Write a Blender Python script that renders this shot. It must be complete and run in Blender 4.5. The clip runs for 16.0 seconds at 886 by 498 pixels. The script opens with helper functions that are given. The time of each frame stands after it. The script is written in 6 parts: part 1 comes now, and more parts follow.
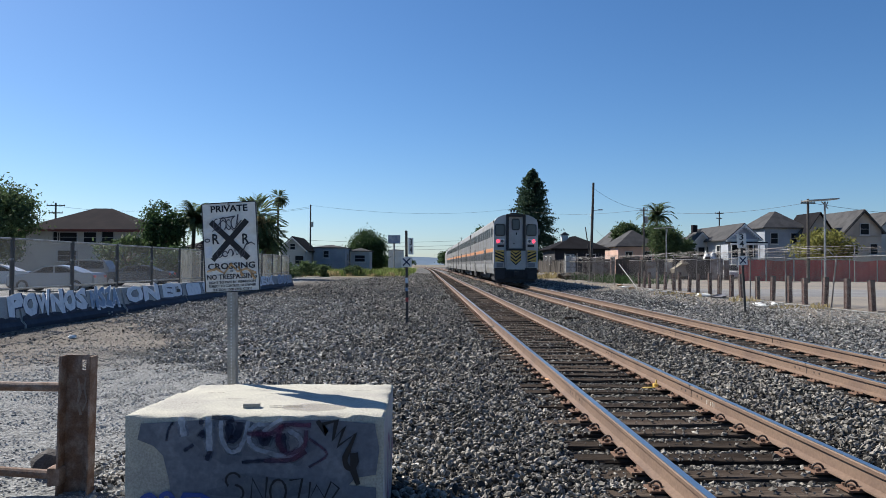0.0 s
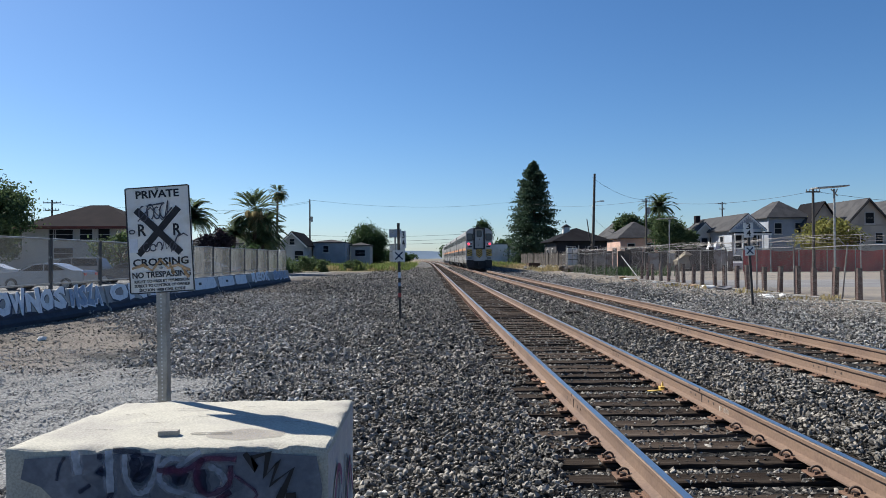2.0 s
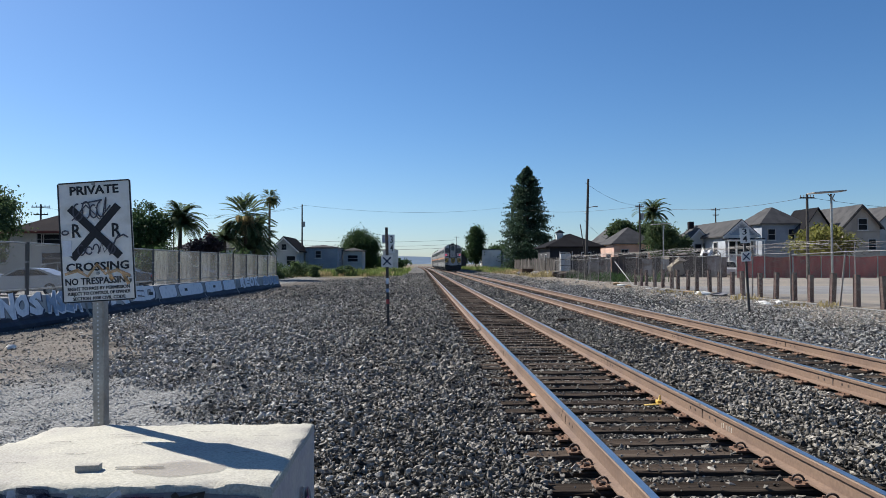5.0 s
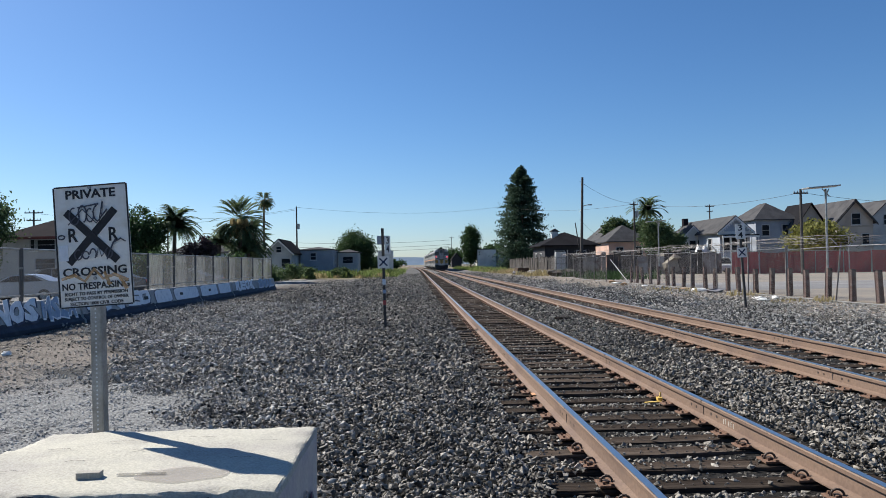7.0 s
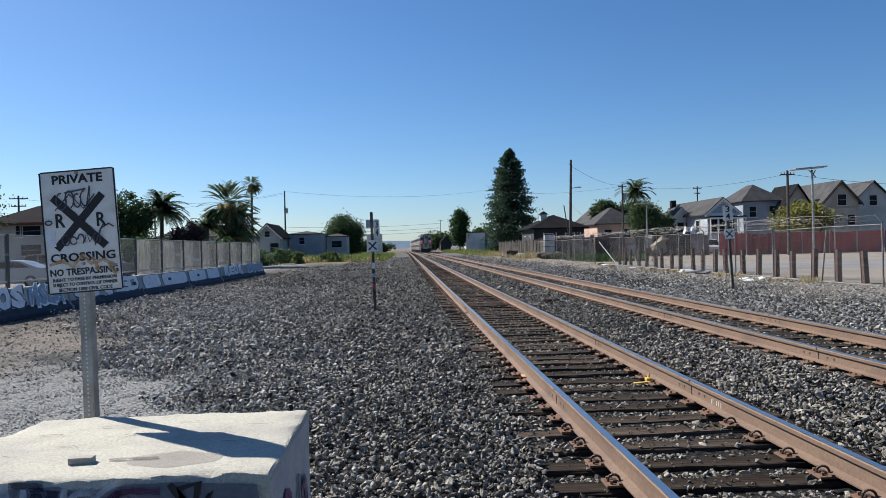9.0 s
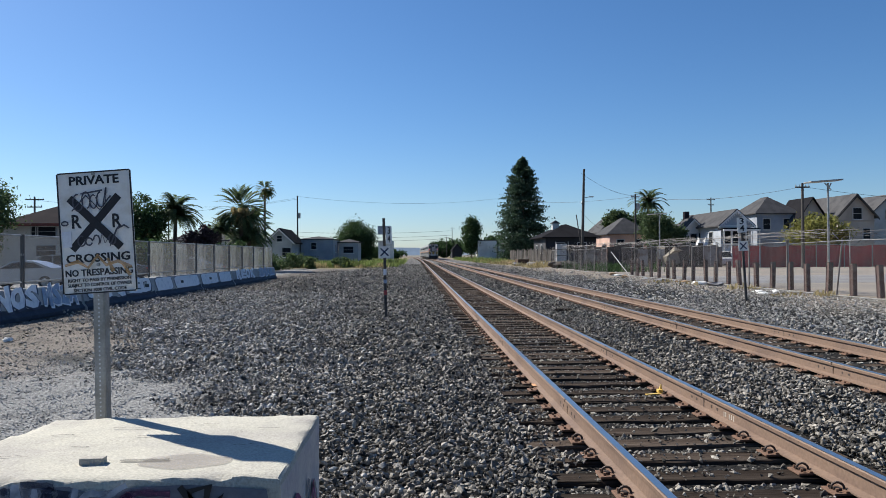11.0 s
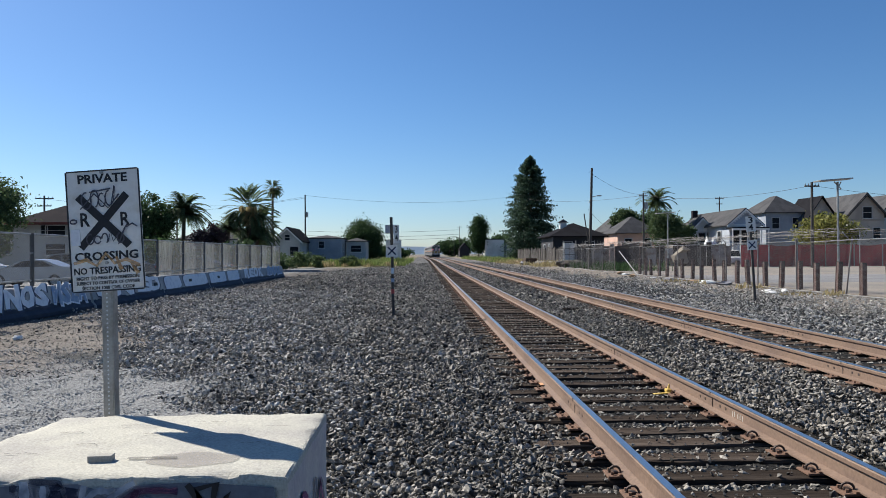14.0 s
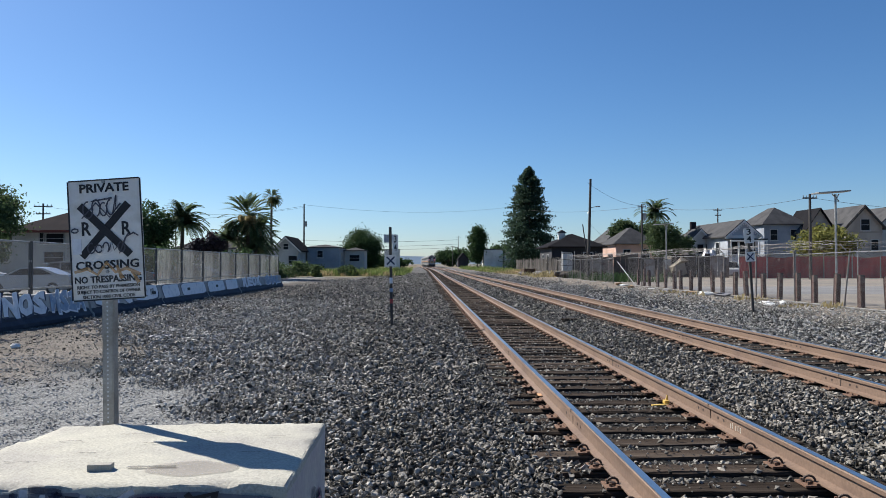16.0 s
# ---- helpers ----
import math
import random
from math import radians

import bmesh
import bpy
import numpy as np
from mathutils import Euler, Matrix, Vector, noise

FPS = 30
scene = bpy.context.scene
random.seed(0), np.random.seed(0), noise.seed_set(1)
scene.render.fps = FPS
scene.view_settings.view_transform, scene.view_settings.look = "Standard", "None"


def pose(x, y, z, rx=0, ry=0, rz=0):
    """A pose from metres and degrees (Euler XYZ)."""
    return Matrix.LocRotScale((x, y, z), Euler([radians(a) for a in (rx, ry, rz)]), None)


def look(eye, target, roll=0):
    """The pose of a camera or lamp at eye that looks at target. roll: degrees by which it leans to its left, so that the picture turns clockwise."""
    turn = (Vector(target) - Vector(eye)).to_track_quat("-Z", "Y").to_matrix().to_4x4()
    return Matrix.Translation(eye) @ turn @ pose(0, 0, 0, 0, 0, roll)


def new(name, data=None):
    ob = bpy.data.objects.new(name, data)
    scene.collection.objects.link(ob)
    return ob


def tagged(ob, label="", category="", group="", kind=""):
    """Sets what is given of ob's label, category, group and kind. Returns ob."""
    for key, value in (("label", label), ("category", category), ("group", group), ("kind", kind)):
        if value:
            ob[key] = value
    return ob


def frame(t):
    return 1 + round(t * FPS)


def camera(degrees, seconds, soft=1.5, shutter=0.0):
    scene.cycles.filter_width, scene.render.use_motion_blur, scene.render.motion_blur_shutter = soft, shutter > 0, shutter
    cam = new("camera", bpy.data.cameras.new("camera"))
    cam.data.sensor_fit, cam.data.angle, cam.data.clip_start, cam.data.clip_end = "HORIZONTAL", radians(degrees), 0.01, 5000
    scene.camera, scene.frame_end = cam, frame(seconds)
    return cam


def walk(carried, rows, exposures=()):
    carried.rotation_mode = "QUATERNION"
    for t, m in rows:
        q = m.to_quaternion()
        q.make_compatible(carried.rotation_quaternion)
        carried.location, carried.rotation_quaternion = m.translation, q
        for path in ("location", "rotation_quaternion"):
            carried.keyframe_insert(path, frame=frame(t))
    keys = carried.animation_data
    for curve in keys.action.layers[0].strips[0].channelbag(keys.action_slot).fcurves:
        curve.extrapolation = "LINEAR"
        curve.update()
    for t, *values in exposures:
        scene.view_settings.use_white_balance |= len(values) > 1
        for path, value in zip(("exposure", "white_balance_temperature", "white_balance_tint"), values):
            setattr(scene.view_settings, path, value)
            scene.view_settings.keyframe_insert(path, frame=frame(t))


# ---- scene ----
cam = camera(62.4, 16.0, 0.6)
PATH = [
    (0, (-2.633, -0.963, 1.706), (-2.583, 1.036, 1.748), 0.34),
    (0.5, (-2.572, -0.708, 1.693), (-2.526, 1.291, 1.743), 0.34),
    (1, (-2.569, -0.458, 1.697), (-2.519, 1.541, 1.743), -0.06),
    (1.5, (-2.497, -0.222, 1.687), (-2.447, 1.777, 1.722), -0.46),
    (2, (-2.377, -0.051, 1.699), (-2.333, 1.948, 1.724), -0.26),
    (2.5, (-2.369, 0.123, 1.689), (-2.316, 2.122, 1.715), -0.06),
    (3, (-2.395, 0.299, 1.693), (-2.326, 2.298, 1.724), -0.16),
    (3.5, (-2.367, 0.398, 1.691), (-2.296, 2.397, 1.729), -0.36),
    (4, (-2.233, 0.443, 1.695), (-2.174, 2.442, 1.738), -0.16),
    (6.5, (-2.276, 0.549, 1.692), (-2.200, 2.547, 1.727), -0.46),
    (7, (-2.281, 0.544, 1.691), (-2.206, 2.543, 1.732), -0.96),
    (7.5, (-2.286, 0.534, 1.696), (-2.223, 2.533, 1.734), -1.06),
    (8, (-2.271, 0.519, 1.692), (-2.203, 2.517, 1.720), -1.16),
    (8.5, (-2.283, 0.543, 1.691), (-2.190, 2.540, 1.703), -1.16),
    (9, (-2.288, 0.540, 1.689), (-2.184, 2.537, 1.684), -1.36),
    (11.5, (-2.313, 0.564, 1.684), (-2.242, 2.562, 1.702), -0.26),
    (12, (-2.348, 0.581, 1.678), (-2.269, 2.580, 1.690), -0.26),
    (12.5, (-2.322, 0.586, 1.683), (-2.230, 2.584, 1.689), -0.36),
    (13, (-2.305, 0.589, 1.685), (-2.213, 2.586, 1.691), -0.46),
    (13.5, (-2.298, 0.581, 1.679), (-2.225, 2.580, 1.689), -0.46),
    (14, (-2.300, 0.560, 1.683), (-2.247, 2.559, 1.696), -0.36),
    (14.5, (-2.300, 0.555, 1.684), (-2.255, 2.555, 1.701), -0.56),
    (15, (-2.305, 0.555, 1.688), (-2.254, 2.554, 1.712), -0.56),
    (15.5, (-2.302, 0.543, 1.689), (-2.247, 2.542, 1.721), -0.46),
    (16, (-2.306, 0.536, 1.688), (-2.249, 2.535, 1.728), -0.06),
]
walk(cam, [(t, look(eye, target, roll)) for t, eye, target, roll in PATH])

# ---- world, sun, exposure ----
SUN_EL, SUN_DIR = radians(40), Vector((-0.603, 0.472, 0.643))
world = bpy.data.worlds.new("world")
scene.world = world
world.use_nodes = True
wn = world.node_tree.nodes
sky = wn.new("ShaderNodeTexSky")
sky.sky_type, sky.sun_disc = "NISHITA", False
sky.sun_elevation, sky.sun_rotation = SUN_EL, math.atan2(SUN_DIR.x, SUN_DIR.y)
sky.air_density, sky.dust_density, sky.ozone_density = 0.9, 0.4, 7.5
wn["Background"].inputs["Strength"].default_value = 0.083
vivid = wn.new("ShaderNodeHueSaturation")
vivid.inputs["Saturation"].default_value = 1.10
world.node_tree.links.new(sky.outputs[0], vivid.inputs["Color"])
world.node_tree.links.new(vivid.outputs[0], wn["Background"].inputs["Color"])
sun = new("sun", bpy.data.lights.new("sun", "SUN"))
sun.data.energy, sun.data.angle, sun.data.color = 5.9, radians(0.53), (1.0, 0.945, 0.855)
sun.matrix_world = look((0, 0, 50), Vector((0, 0, 50)) - SUN_DIR)
scene.view_settings.exposure = 0.5

# ---- materials ----


def material(name, color, rough=0.8, metal=0.0, vary=0.25, scale=8.0, bump=0.2, second=None, big=0.6, spec=0.4, per_object=0.0, island=0.0, amount=0.5, distance=0.01, stretch=None):
    """A surface with grain and stains at two scales; second: the colour of its stains."""
    m = bpy.data.materials.new(name)
    m.use_nodes = True
    nt = m.node_tree
    n, l = nt.nodes, nt.links
    b = n["Principled BSDF"]
    tc = n.new("ShaderNodeTexCoord")
    fine, coarse = n.new("ShaderNodeTexNoise"), n.new("ShaderNodeTexNoise")
    fine.inputs["Scale"].default_value, coarse.inputs["Scale"].default_value = scale * 6, big
    fine.inputs["Detail"].default_value, coarse.inputs["Detail"].default_value = 6, 5
    source = tc.outputs["Object"]
    if stretch:
        mapping = n.new("ShaderNodeMapping")
        mapping.inputs["Scale"].default_value = stretch
        l.new(source, mapping.inputs["Vector"])
        source = mapping.outputs["Vector"]
    for t in (fine, coarse):
        l.new(source, t.inputs["Vector"])
    c2 = second or tuple(c * (1 - vary) for c in color)
    ramp = n.new("ShaderNodeValToRGB")
    ramp.color_ramp.elements[0].position, ramp.color_ramp.elements[1].position = 0.62 - amount * 0.4, 0.85 - amount * 0.4
    ramp.color_ramp.elements[0].color, ramp.color_ramp.elements[1].color = (*color, 1), (*c2, 1)
    l.new(coarse.outputs["Fac"], ramp.inputs["Fac"])
    mp = n.new("ShaderNodeMapRange")
    mp.inputs["To Min"].default_value, mp.inputs["To Max"].default_value = 1 - vary * 1.4, 1 + vary * 1.4
    l.new(fine.outputs["Fac"], mp.inputs["Value"])
    mul = n.new("ShaderNodeVectorMath")
    mul.operation = "MULTIPLY"
    l.new(ramp.outputs["Color"], mul.inputs[0])
    l.new(mp.outputs["Result"], mul.inputs[1])
    last = mul.outputs["Vector"]
    for spread, node, out in ((per_object, "ShaderNodeObjectInfo", "Random"), (island, "ShaderNodeNewGeometry", "Random Per Island")):
        if spread:
            info, rng, mu = n.new(node), n.new("ShaderNodeMapRange"), n.new("ShaderNodeVectorMath")
            rng.inputs["To Min"].default_value, rng.inputs["To Max"].default_value = 1 - spread, 1 + spread
            mu.operation = "MULTIPLY"
            l.new(info.outputs[out], rng.inputs["Value"])
            l.new(last, mu.inputs[0])
            l.new(rng.outputs["Result"], mu.inputs[1])
            last = mu.outputs["Vector"]
    l.new(last, b.inputs["Base Color"])
    b.inputs["Roughness"].default_value, b.inputs["Metallic"].default_value = rough, metal
    b.inputs["Specular IOR Level"].default_value = spec
    if bump:
        bp = n.new("ShaderNodeBump")
        bp.inputs["Strength"].default_value, bp.inputs["Distance"].default_value = bump, distance
        l.new(fine.outputs["Fac"], bp.inputs["Height"])
        l.new(bp.outputs["Normal"], b.inputs["Normal"])
    return m


def leaf_material(name, color, spread=0.4):
    m = material(name, color, 0.6, vary=0.2, scale=3, bump=0, island=spread, spec=0.12)
    n, l = m.node_tree.nodes, m.node_tree.links
    b, tr, mix = n["Principled BSDF"], n.new("ShaderNodeBsdfTranslucent"), n.new("ShaderNodeMixShader")
    l.new(b.inputs["Base Color"].links[0].from_socket, tr.inputs["Color"])
    mix.inputs["Fac"].default_value = 0.42
    l.new(b.outputs[0], mix.inputs[1])
    l.new(tr.outputs[0], mix.inputs[2])
    l.new(mix.outputs[0], n["Material Output"].inputs["Surface"])
    return m


def screen_material(name, color, cover, vary=0.2, scale=2, stretch=None, thin=0.0):
    """A loosely woven mesh: part of the light passes straight through."""
    m = material(name, color, 0.8, vary=vary, scale=scale, bump=0, big=0.3, stretch=stretch)
    n, l = m.node_tree.nodes, m.node_tree.links
    b, tr, gap = n["Principled BSDF"], n.new("ShaderNodeBsdfTranslucent"), n.new("ShaderNodeBsdfTransparent")
    cloth, weave = n.new("ShaderNodeMixShader"), n.new("ShaderNodeMixShader")
    l.new(b.inputs["Base Color"].links[0].from_socket, tr.inputs["Color"])
    cloth.inputs["Fac"].default_value, weave.inputs["Fac"].default_value = thin, cover
    l.new(b.outputs[0], cloth.inputs[1])
    l.new(tr.outputs[0], cloth.inputs[2])
    l.new(gap.outputs[0], weave.inputs[1])
    l.new(cloth.outputs[0], weave.inputs[2])
    l.new(weave.outputs[0], n["Material Output"].inputs["Surface"])
    return m


STONE = material("ballast_stone", (0.182, 0.169, 0.148), 0.62, spec=0.24, vary=0.45, scale=10, bump=0.6, island=0.95, second=(0.092, 0.084, 0.073), big=0.9, amount=0.35)
DUSTY_STONE = material("dusty_ballast_stone", (0.31, 0.30, 0.28), 0.75, spec=0.22, vary=0.45, scale=10, bump=0.6, island=0.7, second=(0.19, 0.178, 0.16), big=0.9, amount=0.35)
GRAVEL = material("fine_gravel_stone", (0.28, 0.282, 0.278), 0.8, vary=0.3, scale=10, bump=0.3, island=0.5, second=(0.17, 0.155, 0.14), big=1.2, amount=0.3)
RAIL_RUST = material("rusted_rail_steel", (0.166, 0.110, 0.078), 0.72, vary=0.3, scale=6, bump=0.15, second=(0.125, 0.082, 0.062), big=1.6, amount=0.4)
RAIL_TOP = material("polished_rail_head", (0.60, 0.60, 0.60), 0.3, 1.0, vary=0.1, scale=4, bump=0.0)
PLATE = material("rusted_plate_steel", (0.17, 0.098, 0.065), 0.85, vary=0.4, scale=12, bump=0.4)
CLIP = material("dark_clip_steel", (0.06, 0.045, 0.04), 0.6, 0.4, vary=0.3, scale=20, bump=0.2)
TIE = material("creosoted_timber", (0.044, 0.033, 0.026), 0.95, spec=0.08, vary=0.7, scale=5, bump=0.9, second=(0.066, 0.052, 0.042), big=3.0, per_object=0.45, amount=0.4, stretch=(0.1, 1.6, 1.6), distance=0.02)
CONCRETE = material("whitewashed_concrete", (0.42, 0.405, 0.345), 0.92, vary=0.36, scale=14, bump=0.4, second=(0.34, 0.325, 0.29), big=3.0, amount=0.5)
KRAIL = material("barrier_concrete", (0.36, 0.37, 0.37), 0.9, vary=0.2, scale=6, bump=0.4, second=(0.26, 0.26, 0.27), big=1.5)
SIGN_WHITE = material("white_sign_sheeting", (0.72, 0.71, 0.68), 0.55, vary=0.06, scale=10, bump=0.05, second=(0.58, 0.55, 0.48), big=9, amount=0.2)
BLACK = material("black_paint", (0.018, 0.018, 0.022), 0.6, vary=0.3, scale=15, bump=0.1)
GALV = material("galvanised_steel", (0.36, 0.36, 0.35), 0.5, 0.7, vary=0.2, scale=12, bump=0.1, second=(0.25, 0.24, 0.22), big=6)
GATE_RUST = material("rusted_gate_steel", (0.15, 0.085, 0.055), 0.8, vary=0.45, scale=12, bump=0.4, second=(0.25, 0.19, 0.16), big=8)
WOOD_POLE = material("weathered_pole_timber", (0.072, 0.066, 0.062), 0.9, vary=0.3, scale=4, bump=0.5, big=2)
GREY_WOOD = material("weathered_fence_board", (0.068, 0.060, 0.056), 0.9, vary=0.3, scale=5, bump=0.4, per_object=0.4, big=1.5)

# ---- building blocks ----


def part(name, bm, mat, parent=None, label=""):
    me = bpy.data.meshes.new(name)
    bmesh.ops.recalc_face_normals(bm, faces=bm.faces)
    bm.to_mesh(me)
    bm.free()
    for m in mat if isinstance(mat, (list, tuple)) else (mat,):
        me.materials.append(m)
    ob = new(name, me)
    if parent:
        ob.parent = parent
    return tagged(ob, label)


def shared(name, me, m, parent, label=""):
    ob = new(name, me)
    ob.parent, ob.matrix_basis = parent, m
    return tagged(ob, label)


def thing(name, m, label, category, group="", kind=""):
    ob = new(name)
    ob.matrix_basis = m
    ob.empty_display_size = 0.1
    return tagged(ob, label, category, group, kind)


def box(bm, c, s, m=Matrix(), bevel=0.0, mat=0):
    r = bmesh.ops.create_cube(bm, size=1.0, matrix=m @ Matrix.Translation(c) @ Matrix.Diagonal((*s, 1)))
    fs = list({f for v in r["verts"] for f in v.link_faces})
    for f in fs:
        f.material_index = mat
    if bevel:
        es = list({e for v in r["verts"] for e in v.link_edges})
        bmesh.ops.bevel(bm, geom=es, offset=bevel, segments=2, affect="EDGES", profile=0.6)
    return bm


def bx(c, s, bevel=0.0, m=Matrix()):
    return box(bmesh.new(), c, s, m, bevel)


def tube(bm, a, b, r0, r1=None, n=8):
    a, b = Vector(a), Vector(b)
    d = b - a
    m = Matrix.Translation((a + b) / 2) @ d.to_track_quat("Z", "Y").to_matrix().to_4x4()
    bmesh.ops.create_cone(bm, cap_ends=True, segments=n, radius1=r0, radius2=r0 if r1 is None else r1, depth=d.length, matrix=m)
    return bm


def pipe(a, b, r0, r1=None, n=8):
    return tube(bmesh.new(), a, b, r0, r1, n)


def extrude(bm, pts, y0, y1, m=Matrix()):
    """A profile of (x, z) pairs drawn along y."""
    a = [bm.verts.new(m @ Vector((x, y0, z))) for x, z in pts]
    b = [bm.verts.new(m @ Vector((x, y1, z))) for x, z in pts]
    k = len(pts)
    for i in range(k):
        bm.faces.new((a[i], a[(i + 1) % k], b[(i + 1) % k], b[i]))
    bm.faces.new(a)
    bm.faces.new(b[::-1])
    return bm


def solid(pts, depth, m=Matrix()):
    """A flat outline of (x, z) pairs, depth deep along -y from y = 0."""
    return extrude(bmesh.new(), pts, -depth, 0, m)


def mesh_from(name, verts, faces, mat, parent=None, label=""):
    """A mesh from numpy arrays; all faces have the same number of corners."""
    me = bpy.data.meshes.new(name)
    k = faces.shape[1]
    me.vertices.add(len(verts))
    me.vertices.foreach_set("co", verts.astype(np.float32).ravel())
    me.loops.add(faces.size)
    me.loops.foreach_set("vertex_index", faces.astype(np.int32).ravel())
    me.polygons.add(len(faces))
    me.polygons.foreach_set("loop_start", np.arange(0, faces.size, k, dtype=np.int32))
    me.polygons.foreach_set("loop_total", np.full(len(faces), k, dtype=np.int32))
    me.update(calc_edges=True)
    me.shade_flat()
    me.materials.append(mat)
    ob = new(name, me)
    if parent:
        ob.parent = parent
    return tagged(ob, label)


def quads(centres, axis_u, axis_v):
    """Four-cornered leaves, one for each centre."""
    c, u, v = centres, axis_u, axis_v
    verts = np.stack([c - u - v, c + u - v * 0.4, c + u * 0.5 + v, c - u + v * 0.7], 1).reshape(-1, 3)
    return verts, np.arange(len(verts)).reshape(-1, 4)


def letters(text, size, mat, parent, m, width=None, fat=0.0, depth=0.002, name="lettering", label="", wobble=0.0):
    """Raised writing, centred on m's origin in its xy plane."""
    cu = bpy.data.curves.new(name, "FONT")
    cu.body, cu.size, cu.align_x, cu.align_y, cu.extrude, cu.offset = text, size, "CENTER", "CENTER", depth, fat
    cu.resolution_u = 2
    ob = new(name, cu)
    me = bpy.data.meshes.new_from_object(ob.evaluated_get(bpy.context.evaluated_depsgraph_get()))
    bpy.data.objects.remove(ob)
    k = 1.0
    if width:
        xs = [v.co.x for v in me.vertices]
        k = width / max(1e-6, max(xs) - min(xs))
    me.transform(Matrix.Diagonal((k, 1, 1, 1)))
    for v in me.vertices if wobble else ():
        d = noise.noise_vector((v.co.x * 2.2, v.co.y * 2.2, len(text)))
        v.co.x, v.co.y = v.co.x + wobble * d.x, v.co.y * (1 + 0.9 * wobble * math.sin(v.co.x * 5)) + wobble * d.y
    me.materials.clear()
    me.materials.append(mat)
    ob = new(name, me)
    ob.parent, ob.matrix_basis = parent, m
    return tagged(ob, label)


def stroke(bm, pts, w, y=0.0, depth=0.002):
    """A painted stroke through points (x, z), as one thin raised ribbon in the plane y."""
    pts = [Vector((x, 0, z)) for x, z in pts]
    left, right = [], []
    for i, p in enumerate(pts):
        d = (pts[min(i + 1, len(pts) - 1)] - pts[max(i - 1, 0)]).normalized()
        k = Vector((-d.z, 0, d.x)) * w / 2 * (0.8 + 0.4 * math.sin(i * 1.7) ** 2)
        left.append(bm.verts.new((p.x + k.x, y - depth, p.z + k.z)))
        right.append(bm.verts.new((p.x - k.x, y - depth, p.z - k.z)))
    for i in range(len(pts) - 1):
        bm.faces.new((left[i], left[i + 1], right[i + 1], right[i]))
    return bm


def arc(cx, cz, rx, rz, a0, a1, n=12):
    return [(cx + rx * math.cos(radians(a0 + (a1 - a0) * i / n)), cz + rz * math.sin(radians(a0 + (a1 - a0) * i / n))) for i in range(n + 1)]


# ---- ground ----
def smooth(a, b, x):
    t = np.clip((x - a) / (b - a), 0, 1)
    return t * t * (3 - 2 * t)


def ground_z(x, y):
    """The lie of the land: two track beds, a wide gravel strip and a slightly higher right side."""
    x, y = np.asarray(x, float), np.asarray(y, float)
    z = -0.05 + 0.0 * x
    z = z + 0.13 * smooth(-6, -12, x)
    z = z + 0.11 * smooth(1.3, 2.4, x)
    z = z - 0.10 * smooth(5.1, 6.4, x) * (1 - smooth(7, 9, x))
    z = z + 0.21 * smooth(6.5, 10.5, x)
    z = z + 0.03 * np.sin(x * 1.3 + y * 0.7) * np.sin(y * 0.45 - x * 0.4) * smooth(-1.6, -2.6, x)
    return z


